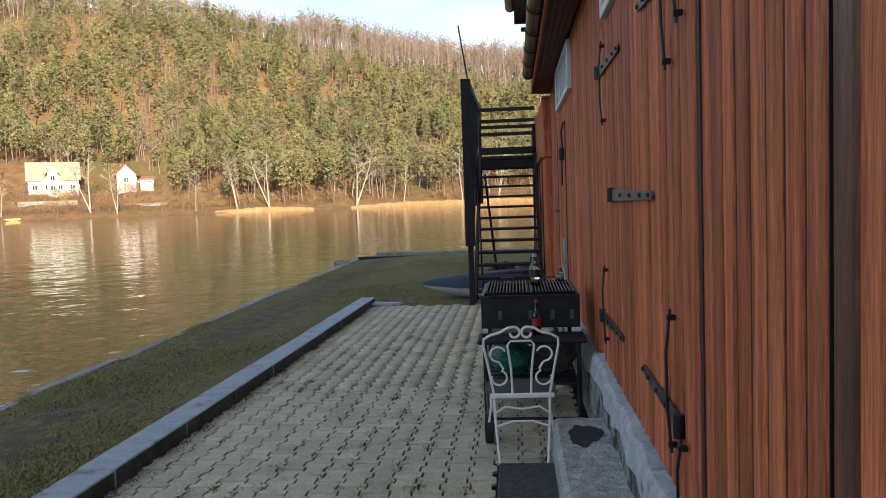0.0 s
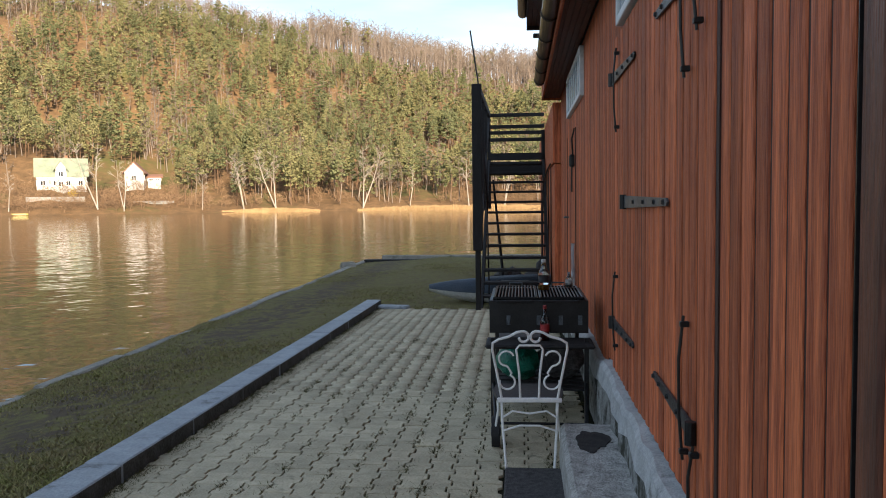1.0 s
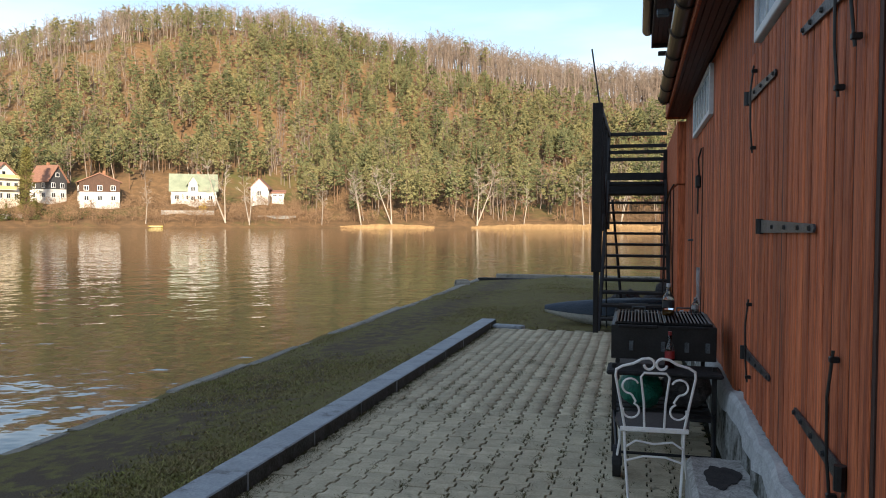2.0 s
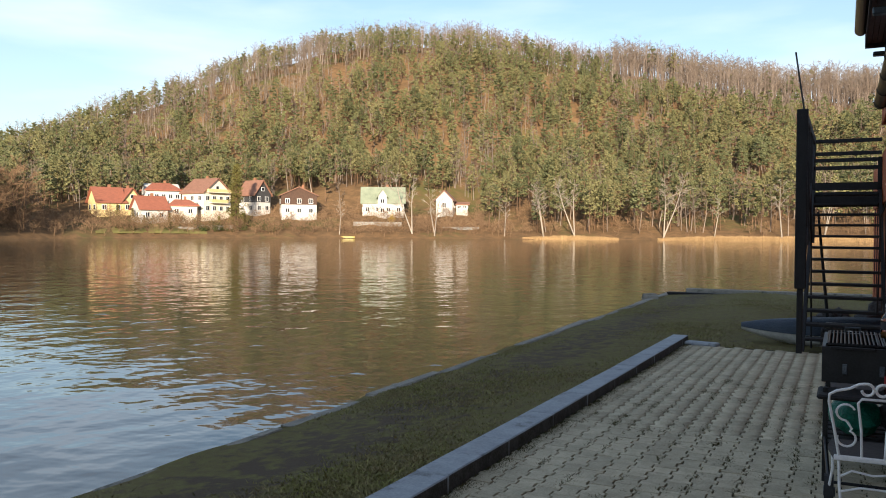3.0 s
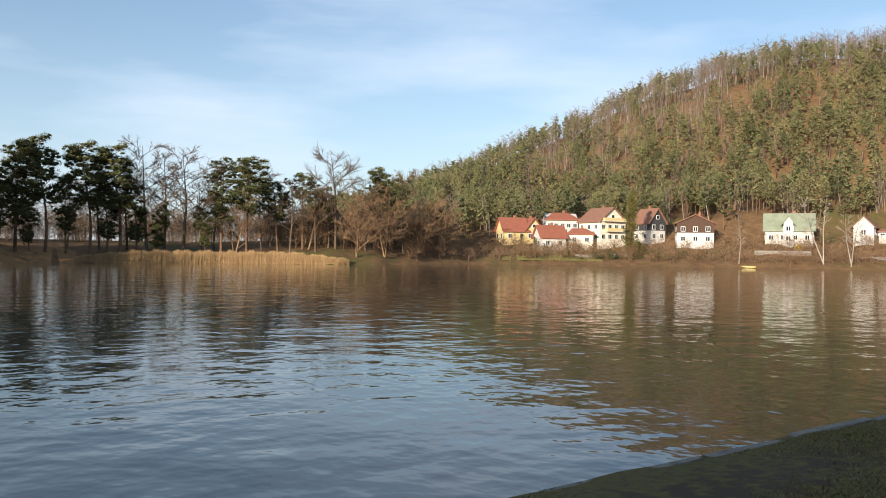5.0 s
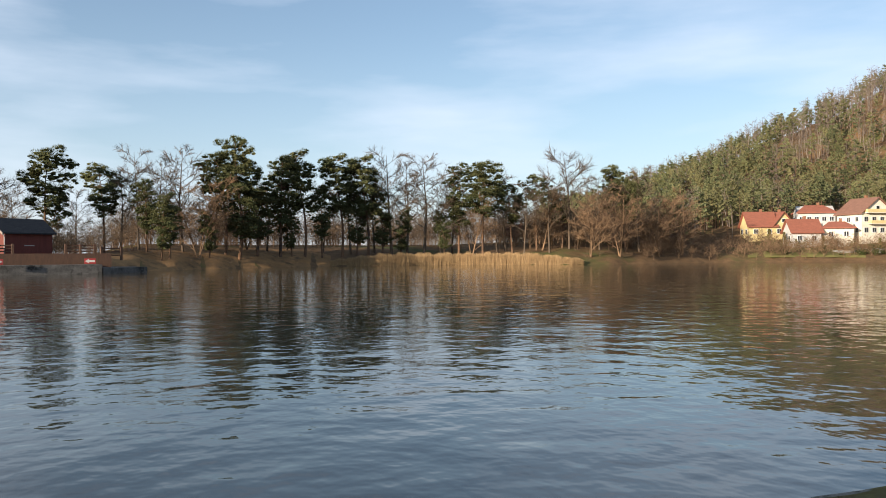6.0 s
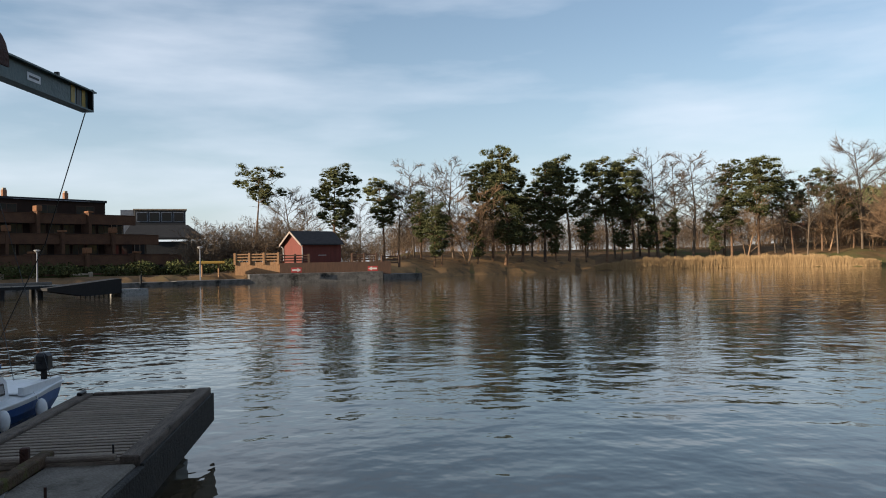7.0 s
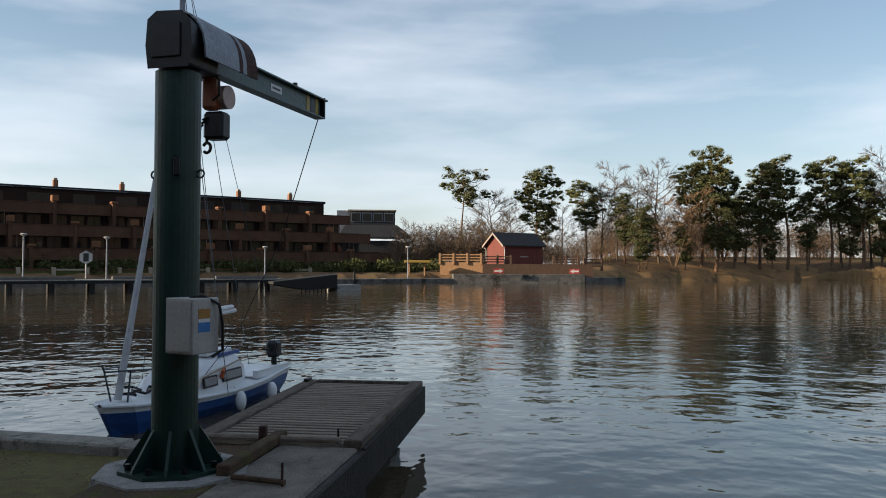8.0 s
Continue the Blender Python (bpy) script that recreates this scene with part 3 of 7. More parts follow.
def build_forest():
    g = np.random.default_rng(11)
    az, r = [], []
    while len(az) < 6000:
        a, d = g.uniform(-9, 64), math.sqrt(g.uniform(185 ** 2, 440 ** 2))
        s = d - lerp(a, SHORE_AZ, SHORE_R)
        if s < 4 or (24 < a < 54 and s < 27) or (24 < a < 54 and s < 38 and g.random() < 0.84) or (a > 57 and s < 30) or s > 236:
            continue
        az.append(a), r.append(d)
    az, r = np.array(az), np.array(r)
    z = land_z(az, r)
    x, y = -r * np.sin(np.radians(az)), r * np.cos(np.radians(az))
    s = r - lerp(az, SHORE_AZ, SHORE_R)
    u = s / 215
    patch = np.sin(az * 0.55 + 0.8) + np.sin(u * 9 + az * 0.21) + 0.7 * np.sin(az * 1.3 + u * 5)
    bareness = 0.26 + 0.4 * np.clip((u - 0.8) / 0.14, 0, 1) + 0.35 * (patch > 1.25)
    bareness += 0.6 * np.exp(-((az - 40) / 10) ** 4 - ((u - 0.68) / 0.16) ** 2) + 0.35 * np.clip((8 - az) / 8, 0, 1) * (u > 0.55)
    bareness = np.where((az < 15) & (u > 0.66), 1.0, bareness)
    bareness = np.where((az < 31) & (u > 0.84), 0.93, bareness)
    is_bare = g.random(len(az)) < bareness
    sc, turn, kind = (0.6 + 0.4 * g.random(len(az))) * (1 + (0.2 + 0.36 * (az < 15)) * np.clip((u - 0.66) / 0.15, 0, 1)), g.uniform(0, 6.28, len(az)), g.integers(0, 5, len(az))
    pines = [hill_pine(20 + i, 12.5 + 0.4 * (i % 3), 15 + i % 3, 2.5 + 0.14 * (i % 5), 0.52 + 0.05 * (i % 4), 1 + i % 3) for i in range(9)]
    bares = [bare(40 + i, 12.5, 7 + i, 3, 4, 0.1, 0.2, 0.3, light=True) for i in range(5)]
    crowns = g.integers(0, 9, len(az))
    sc = np.where(~is_bare & (u > 0.7), 0.78 * sc, sc)
    rows = np.stack([x, y, z - 0.2, sc, turn, kind], 1)
    rows[:, 5] = np.where(is_bare, kind, crowns)
    scatter("pine_forest", pines, rows[~is_bare], [M["bark"], M["needle"], M["needle_pale"], M["needle_deep"]], "sunlit green pine wood on the hillside", "forest")
    scatter("bare_forest", bares, rows[is_bare], [M["twig"], M["twig"]], "leafless brown deciduous wood on the hillside", "forest")
    # the leafless wood standing along the crest
    crest = []
    for _ in range(620):
        a = g.uniform(-9, 40) if g.random() < 0.75 else g.uniform(-9, 14)
        d = lerp(a, SHORE_AZ, SHORE_R) + g.uniform(178, 226)
        crest.append((-d * math.sin(radians(a)), d * math.cos(radians(a)), land_z(a, d) - 0.2, (1.25 if a < 15 else 0.9) * g.uniform(0.8, 1.2), g.uniform(0, 6), g.integers(0, 3)))
    scatter("crest_wood", [bare(50 + i, 12.5, 12, 4, 6, 0.08, 0.24, 0.25, light=True) for i in range(3)], crest, [M["twig"], M["twig"]], "grey-brown leafless wood along the crest", "forest")
    # pale birches and poles among the pines
    few = g.choice(len(az), 260, replace=False)
    scatter("birch_forest", [bare(60 + i, 12, 5, 2, 2, 0.07, 0.2, 0.55, 0.8) for i in range(4)],
            np.stack([x, y, z, sc * 1.05, turn, kind % 4], 1)[few], [M["birch"], M["birch"]], "pale thin birch trunks among the pines", "forest")
    # brown brush along the foot of the hill and the far bank
    b = []
    for i in range(900):
        a = g.uniform(-8, 57) if i % 2 else g.uniform(22, 57)
        s0 = abs(g.normal()) * 12 + 1.5
        d = lerp(a, SHORE_AZ, SHORE_R) + s0
        b.append((-d * math.sin(radians(a)), d * math.cos(radians(a)), land_z(a, d) - 0.1, g.uniform(0.14, 0.4), g.uniform(0, 6), g.integers(0, 3)))
    scatter("shore_brush", [bare(80 + i, 9, 6, 3, 4, 0.14, 0.5, 0.05, 0.5, 3, True) for i in range(3)], b, [M["brush"], M["brush"]], "leafless brown brush along the bank", "bushes")


build_forest()


def build_reeds():
    g = np.random.default_rng(3)
    for a0, a1, s0, s1, h, count in ((61.2, 79.0, -1.0, 4.0, 2.3, 36000), (14.6, 21.2, -2, 2, 1.15, 9000), (-3.0, 11.9, -2, 2, 1.15, 17000)):
        az = g.uniform(a0, a1, count)
        edge = np.clip(np.minimum(az - a0, a1 - az) / 4.0, 0.03, 1) ** 0.7
        r = lerp(az, SHORE_AZ, SHORE_R) + g.uniform(s0, s1, count) * edge
        x, y = -r * np.sin(np.radians(az)), r * np.cos(np.radians(az))
        top = h * (0.3 + 0.75 * g.random(count) ** 1.1) * (0.4 + 0.6 * edge) * (0.95 + 0.06 * np.sin(az * 4.1) + 0.05 * np.sin(az * 9))
        w = 0.012 + 0.022 * g.random(count)
        t = np.radians(az)
        p = np.stack([x, y, np.full(count, WATER - 0.2)], 1)
        side = np.stack([np.cos(t) * w, np.sin(t) * w, 0 * t], 1)
        tip = p + np.stack([g.normal(size=count) * 0.16, g.normal(size=count) * 0.16, top + 0.2], 1)
        v = np.stack([p - side, p + side, tip + side * 0.25, tip - side * 0.25], 1).reshape(-1, 3)
        i = np.arange(count)[:, None] * 4
        f = np.concatenate([i + [0, 1, 2], i + [0, 2, 3]])
        tagged(new("reeds", soup("reeds", v, f, M["reed"])), "dry golden reeds standing in the shallows", "reeds", kind="stuff")


build_reeds()


# ---------------------------------------------------------------- the terrace, lawn and quay
FALL = 0.014                                    # the paving drops a little towards the lake


def floor_z(y):
    return -FALL * y


KERB_IN, KERB_OUT, QUAY = -3.22, -3.452, -6.1
WALL = -0.353


def lawn_edge(y):
    """The water's edge of the lawn."""
    return lerp(y, [-40, -5.6, -5.2, -3.9, -3.5, -1.5, 26], [-7.9, -7.75, -7.2, -6.6, -6.15, QUAY, QUAY])


def lawn_z(x, y):
    t = np.clip((KERB_OUT - x) / (KERB_OUT - QUAY), 0, 1.4)
    low = lerp(y, [-6, -3, 1, 30], [-0.16, -0.2, -0.42, -0.44])
    base = floor_z(y) - 0.035
    beyond = np.clip((y - 11.8) / 5, 0, 1)
    base = base * (1 - beyond) + (-0.3) * beyond
    return base * (1 - t) + low * t + 0.012 * np.sin(x * 3.1 + y * 1.7) + 0.01 * np.sin(y * 4.3 - x * 2)


def build_lawn():
    ys = np.concatenate([np.arange(-40, -6, 2.0), np.arange(-6, 25.31, 0.3)])
    us = np.linspace(0, 1, 26)
    pts, nu = [], len(us)
    for y in ys:
        x0 = lawn_edge(y)
        x1 = KERB_OUT + 0.04 if y < 12.2 else 14.0
        for u in us:
            w = u if y < 12.2 else u ** 1.6
            x = x0 + (x1 - x0) * w
            pts.append((x, y, lawn_z(x, y)))
    i, j = np.meshgrid(np.arange(len(ys) - 1), np.arange(nu - 1), indexing="ij")
    q = np.stack([i * nu + j, i * nu + j + 1, (i + 1) * nu + j + 1, (i + 1) * nu + j], -1).reshape(-1, 4)
    me = soup("lawn", np.array(pts), np.concatenate([q[:, :3], q[:, [0, 2, 3]]]), M["lawn"])
    for p in me.polygons:
        p.use_smooth = True
    tagged(new("lawn", me), "short mossy winter grass with bare brown patches", "lawn", kind="structure")
    g = np.random.default_rng(8)
    n = 170000
    y = np.concatenate([2.5 + 23 * g.random(n) ** 1.8, -8 + 4 * g.random(6000)])
    n = len(y)
    x0 = lawn_edge(y)
    x1 = np.where(y < 12.2, KERB_OUT, -0.5)
    x = x0 + 0.12 + (x1 - x0 - 0.14) * g.random(n)
    keep = (np.sin(x * 1.9 + 0.6 * y) + np.sin(y * 1.1 - x) + 0.8 * g.normal(size=n)) > 0.1 + 1.1 * np.clip(1.1 - np.abs(x + 5.0), 0, 1)
    keep &= (np.hypot(x + 6.3, y + 4.98) > 0.75)
    x, y = x[keep], y[keep]
    n = len(x)
    z = lawn_z(x, y)
    a, h = g.uniform(0, 6.28, n), 0.008 + 0.024 * g.random(n)
    s = np.stack([np.cos(a), np.sin(a), 0 * a], 1) * 0.008
    p = np.stack([x, y, z - 0.004], 1)
    tip = p + np.stack([g.normal(size=n) * 0.02, g.normal(size=n) * 0.02, h], 1)
    v = np.stack([p - s, p + s, tip], 1).reshape(-1, 3)
    tagged(new("grass", soup("grass", v, np.arange(3 * n).reshape(-1, 3), M["blade"])), "short green and straw-coloured grass blades on the lawn", "grass", kind="stuff")


build_lawn()


def build_quay():
    """Worn edging stones along the water, with the wall below them."""
    g = random.Random(4)
    q = thing("quay", "worn grey stone quay edging along the lawn", "quay", kind="structure")
    wall_bm = boxes(((QUAY - 0.02, -1.5, -2.2), (QUAY + 0.3, 25.4, -0.55)), ((-7.72, -40, -2.2), (-7.3, -5.2, -0.42)),
                    ((QUAY, 25.3, -2.2), (14.0, 25.6, -0.55)), ((-6.4, -3.6, -2.2), (-5.9, -1.4, -0.45)))
    part("quay_wall", wall_bm, M["concrete"], q)
    y = -1.4
    while y < 25.2:
        ln = g.uniform(1.1, 2.3)
        bm = bmesh.new()
        box(bm, (-0.075, -ln / 2, -0.22), (0.075, ln / 2, 0), 0.02)
        for v in bm.verts:
            v.co += Vector((g.uniform(-0.012, 0.012), g.uniform(-0.02, 0.02), g.uniform(-0.012, 0.008)))
        part("stone", bm, M["quay"], q, at=pose(QUAY + 0.06 + g.uniform(-0.02, 0.02), y + ln / 2, -0.4 + g.uniform(-0.02, 0.015), g.uniform(-0.4, 0.4), g.uniform(-3, 1), g.uniform(-0.6, 0.6)))
        y += ln + g.uniform(0.01, 0.06)
    y = -30.0
    while y < -5.4:
        ln = g.uniform(1.3, 2.2)
        bm = boxes(((-0.17, -ln / 2, -0.25), (0.17, ln / 2, 0)), bevel=0.02)
        part("stone", bm, M["quay"], q, at=pose(-7.66, y + ln / 2, -0.14 + g.uniform(-0.01, 0.01), 0, g.uniform(-2, 1), g.uniform(-0.5, 0.5)))
        y += ln + 0.03
    # the loose stone at the far corner
    bm = boxes(((-0.22, -0.2, -0.1), (0.22, 0.2, 0.12)), bevel=0.05)
    for v in bm.verts:
        v.co += Vector((g.uniform(-0.04, 0.04), g.uniform(-0.04, 0.04), g.uniform(-0.03, 0.03)))
    part("stone", bm, M["quay"], q, at=pose(-6.12, 23.3, -0.4, 0, 0, 20))


build_quay()

# timber beam along the far end of the lawn
bm = boxes(((-6.0, 25.1, -0.5), (3.0, 25.3, -0.34)), bevel=0.015)
tagged(part("beam", bm, M["black_wood"]), "dark weathered timber beam edging the lawn by the water", "beam", kind="structure")
bm = boxes(((-5.5, 25.62, -0.42), (3.0, 25.9, -0.25)), bevel=0.01)
tagged(part("beam", bm, M["quay"]), "pale timber walkway edge behind the beam", "beam", kind="structure")

# kerb of concrete lengths
kerb = thing("kerb", "raised grey concrete kerb between paving and lawn", "kerb", kind="structure")
y = -4.0
while y < 12.4:
    ln = min(1.0, 12.5 - y)
    bm = boxes(((-0.116, 0.003, -0.3), (0.116, ln - 0.003, 0)), bevel=0.008)
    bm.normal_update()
    # inner faces get a darker colour for the grime and shade there
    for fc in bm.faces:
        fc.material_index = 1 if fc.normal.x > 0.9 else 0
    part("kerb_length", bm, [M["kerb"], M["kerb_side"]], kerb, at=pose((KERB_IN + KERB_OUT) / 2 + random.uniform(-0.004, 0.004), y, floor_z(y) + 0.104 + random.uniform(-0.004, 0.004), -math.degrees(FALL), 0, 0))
    y += 1.0
bm = boxes(((-0.1, -0.25, -0.2), (0.1, 0.25, 0.0)), bevel=0.02)
part("kerb_length", bm, M["kerb"], kerb, at=pose(-2.98, 12.25, floor_z(12.2) + 0.045, 0, 0, 80))


# ---------------------------------------------------------------- the boathouse
def half_round(width, z0, z1, depth, n=8):
    """One rounded board standing on z0, bulging towards -x, width along y."""
    bm = bmesh.new()
    outline = [(0.0, -width / 2 + 0.0105)]
    for i in range(n + 1):
        a = math.pi * (0.03 + 0.94 * i / n)
        outline.append((-depth * math.sin(a) ** 0.4, -math.cos(a) * (width / 2 - 0.0105)))
    outline.append((0.0, width / 2 - 0.0105))
    prism(bm, outline, z0, z1)
    return bm


BARN_Y0, BARN_Y1, EAVE = -14.0, 11.9, 3.02
barn = thing("boathouse_wall", "red-brown stained boathouse wall of rounded upright boards", "wall", kind="structure")
# near-black core stands for the stain and shade in the board grooves
bm = boxes(((WALL + 0.004, BARN_Y0, -0.3), (WALL + 0.25, BARN_Y1, EAVE)))
part("wall_core", bm, M["board_dark"], barn)
PITCH = 0.125
DOOR = (2.25, 3.73, 4.95)                       # hinge side, meeting line and hinge side of the double door
board_mesh = {}


def board_at(y, z0, z1, parent, out=0.0):
    key = (round(z0, 2), round(z1, 2))
    if key not in board_mesh:
        board_mesh[key] = finish(half_round(PITCH, z0, z1, 0.0105), "board", M["board"], False)
    ob = new("board", board_mesh[key])
    ob.parent = parent
    ob.matrix_basis = pose(WALL + 0.006 - out + random.uniform(-0.0015, 0.0015), y, 0)
    return ob


leaf_a = thing("door_1", "closed boathouse door leaf of red-brown boards with iron hinges", "door", kind="structure")
leaf_b = thing("door_2", "closed boathouse door leaf of red-brown boards with iron hinges", "door", kind="structure")
y = 1.165
while y < BARN_Y1:
    wall_z0 = 0.43 if y < 5.3 else 0.36 if y < 8 else 0.22
    if DOOR[0] < y < DOOR[1]:
        board_at(y, 0.45, 2.5, leaf_a, 0.012), board_at(y, 2.512, EAVE, barn)
    elif DOOR[1] < y < DOOR[2]:
        board_at(y, 0.44, 2.5, leaf_b, 0.012), board_at(y, 2.512, EAVE, barn)
    else:
        board_at(y, wall_z0, EAVE, barn)
    y += PITCH
for y in np.arange(0.16, 0.9, PITCH):
    board_at(float(y), -0.05, EAVE, barn)
for y in np.arange(-3.0, 0.1, PITCH):
    board_at(float(y), -0.05, EAVE, barn)
# dark backing panels give the door grooves the same painted shade
for y0, y1, lf in ((DOOR[0], DOOR[1] - 0.015, leaf_a), (DOOR[1] + 0.015, DOOR[2], leaf_b)):
    part("leaf_panel", boxes(((WALL - 0.008, y0 - 0.05, 0.45), (WALL + 0.003, y1, 2.5))), M["board_dark"], lf)
# dark joints of the door
bm = boxes(((WALL - 0.012, DOOR[1] - 0.014, 0.42), (WALL + 0.003, DOOR[1] + 0.014, 2.5)))
part("door_stop", bm, M["board_dark"], leaf_a, "dark meeting strip")
# corner post beside the entrance and the grey strip behind it
bm = boxes(((WALL - 0.06, 0.975, -0.05), (WALL + 0.06, 1.062, EAVE)), bevel=0.008)
part("post", bm, mat("dark_brown_post_wood", (0.2, 0.07, 0.036), (0.075, 0.028, 0.017), 2.5, 0.5, 0, 0.4, (8, 8, 0.6)), barn, "dark brown timber post")
bm = boxes(((WALL - 0.063, 1.063, -0.05), (WALL + 0.0, 1.067, EAVE)))
part("metal_edge", bm, M["iron"], barn, "dark metal edge strip")
bm = boxes(((WALL - 0.065, 0.6, -0.05), (WALL - 0.05, 0.835, EAVE)), bevel=0.004)
part("door_jamb", boxes(((WALL - 0.055, 0.838, -0.05), (WALL - 0.0, 0.972, EAVE)), bevel=0.006), M["board"], barn)
part("trim_strip", bm, mat("blue_grey_strip", (0.1, 0.13, 0.2), (0.07, 0.09, 0.14), 6, 0.5), barn, "blue-grey painted strip")

# plinth with a ragged whitewashed top
bm = bmesh.new()
g = random.Random(9)
cols = []
n = 70
for i in range(n + 1):
    y = -2.0 + (BARN_Y1 + 2.0) * i / n
    top = (0.43 if y < 5.25 else 0.36 if y < 8 else 0.22) + g.uniform(-0.02, 0.015)
    if abs(y - 5.35) < 0.12:
        top += 0.05
    out = WALL - 0.055 - g.uniform(0, 0.02)
    cols.append([bm.verts.new(c) for c in ((out - 0.035, y, -0.3), (out - 0.016 - g.uniform(0, 0.008), y, top - 0.13 + g.uniform(-0.012, 0.012)), (out - 0.008, y, top - 0.03), (out + 0.012, y, top), (WALL + 0.05, y, top + 0.012))])
for a, b in zip(cols, cols[1:]):
    for k in range(4):
        bm.faces.new((a[k], a[k + 1], b[k + 1], b[k])).material_index = 1 if k > 0 else 0
part("plinth", bm, [M["plaster"], M["whitewash"]], barn, "rough whitewashed plinth with dark damp stains")

# further length of the boathouse beyond the recess
annex = thing("boathouse_annex", "brown boarded annex wall beyond the boathouse corner", "wall", kind="structure")
bm = boxes(((WALL - 0.1, BARN_Y1 + 0.05, -0.3), (WALL + 0.3, 21, 2.05)), ((WALL - 0.125, BARN_Y1 + 0.02, 2.06), (WALL + 0.3, 21, 2.96)), bevel=0.006)
part("annex_wall", bm, M["board"], annex)
for i in range(1, 7):
    yy = BARN_Y1 + 0.05 + i * 1.3
    part("cover_strip", boxes(((WALL - 0.118, yy - 0.02, -0.25), (WALL - 0.1, yy + 0.02, 2.05)), bevel=0.004), M["board_dark"], annex)
bm = bmesh.new()
tube(bm, [(WALL - 0.16, 11.95, 2.05), (WALL - 0.2, 12.1, 1.98), (WALL - 0.26, 12.5, 1.75), (WALL - 0.28, 12.6, 0.4)], 0.012)
part("cable", bm, M["iron"], annex, "black hanging cable")

# roof: soffit boards, fascia, gutter, and the storey above
roof = thing("boathouse_roof", "dark boarded eaves with brown gutters over the boathouse wall", "roof", kind="structure")
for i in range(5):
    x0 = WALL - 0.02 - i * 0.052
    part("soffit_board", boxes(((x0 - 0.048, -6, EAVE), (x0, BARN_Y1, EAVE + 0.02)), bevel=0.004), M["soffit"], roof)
part("fascia", boxes(((WALL - 0.29, -6, EAVE - 0.03), (WALL - 0.265, BARN_Y1 - 0.02, EAVE + 0.2)), bevel=0.004), M["board"], roof)
part("end_board", boxes(((WALL - 0.27, BARN_Y1 - 0.02, EAVE - 0.03), (WALL + 0.2, BARN_Y1 + 0.005, EAVE + 0.25))), M["board"], roof)


def gutter(bm, x, z, r, y0, y1):
    ring = []
    for y in (y0, y1):
        row = [bm.verts.new((x + r * math.cos(a), y, z + r * math.sin(a))) for a in [math.pi * (1 + k / 8) for k in range(9)]]
        row += [bm.verts.new((x + (r - 0.008) * math.cos(a), y, z + (r - 0.008) * math.sin(a))) for a in [math.pi * (2 - k / 8) for k in range(9)]]
        ring.append(row)
    for k in range(18):
        bm.faces.new((ring[0][k], ring[0][(k + 1) % 18], ring[1][(k + 1) % 18], ring[1][k]))
    for row in ring:
        for k in range(8):
            bm.faces.new((row[k], row[k + 1], row[16 - k], row[17 - k]))
    cap = [bm.verts.new((x + r * math.cos(math.pi * (1 + k / 8)), y1, z + r * math.sin(math.pi * (1 + k / 8)))) for k in range(9)]
    bm.faces.new(cap)


bm = bmesh.new()
gutter(bm, WALL - 0.345, EAVE + 0.09, 0.075, -6, 10.7)
part("gutter", bm, M["gutter"], roof, "dark brown half-round gutter", smooth=True)
for y in np.arange(1.0, 10.7, 0.95):
    bm = bmesh.new()
    tube(bm, [(WALL - 0.345 + 0.08 * math.cos(a), float(y), EAVE + 0.09 + 0.08 * math.sin(a)) for a in [math.pi * (1 + k / 8) for k in range(9)]], 0.008, 5)
    part("gutter_bracket", bm, M["gutter"], roof)
bm = bmesh.new()
prism(bm, [(WALL - 0.33, EAVE + 0.2), (6.5, 7.4), (6.5, 7.55), (WALL - 0.33, EAVE + 0.3)], -14, BARN_Y1, Matrix(((1, 0, 0, 0), (0, 0, 1, 0), (0, 1, 0, 0), (0, 0, 0, 1))))
part("roof_slope", bm, M["gutter"], roof)
# upper storey with its own eave
part("upper_wall", boxes(((-0.58, -8, EAVE + 0.25), (6.0, 11.7, 4.05))), mat("pale_render", (0.5, 0.52, 0.55), (0.42, 0.44, 0.47), 3, 0.85), roof, "pale rendered upper wall")
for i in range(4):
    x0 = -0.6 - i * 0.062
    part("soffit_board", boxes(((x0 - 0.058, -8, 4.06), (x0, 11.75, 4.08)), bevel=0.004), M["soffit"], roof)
part("fascia", boxes(((-0.86, -8, 4.03), (-0.835, 11.76, 4.3))), M["board_dark"], roof)
bm = bmesh.new()
gutter(bm, -0.915, 4.2, 0.075, -8, 11.55)
part("gutter", bm, M["gutter"], roof, "dark brown half-round gutter", smooth=True)
part("end_board", boxes(((-0.86, 11.755, 4.0), (-0.57, 11.78, 4.32))), M["board_dark"], roof)
part("upper_roof", boxes(((-0.85, -8, 4.3), (8.0, 11.76, 4.5))), M["gutter"], roof)
part("wall_mass", boxes(((0.3, -14, -0.3), (12.0, BARN_Y1 - 0.1, 3.0))), M["board_dark"], barn)

lamp = thing("eave_lamp", "small dark floodlight under the upper eave", "lamp", (-0.68, 11.55, 3.9))
bm = boxes(((-0.09, -0.06, -0.05), (0.09, 0.06, 0.0)), bevel=0.01)
part("housing", bm, M["iron"], lamp)
bm = bmesh.new()
rod(bm, (0.06, 0, 0), (0.06, 0, 0.16), 0.015)
part("arm", bm, M["iron"], lamp)
lamp = thing("eave_lamp", "small grey floodlight fixed beside the upper gutter", "lamp", (-0.72, 9.6, 3.97))
bm = boxes(((-0.11, -0.06, -0.05), (0.03, 0.06, 0.03)), bevel=0.012)
part("housing", bm, M["grey_iron"], lamp)
bm = bmesh.new()
rod(bm, (0.0, 0, 0), (0.12, 0, 0.02), 0.015)
part("arm", bm, M["iron"], lamp)

M["pane"] = mat("milky_window_pane", (0.42, 0.5, 0.58), (0.34, 0.41, 0.48), 3, 0.12)


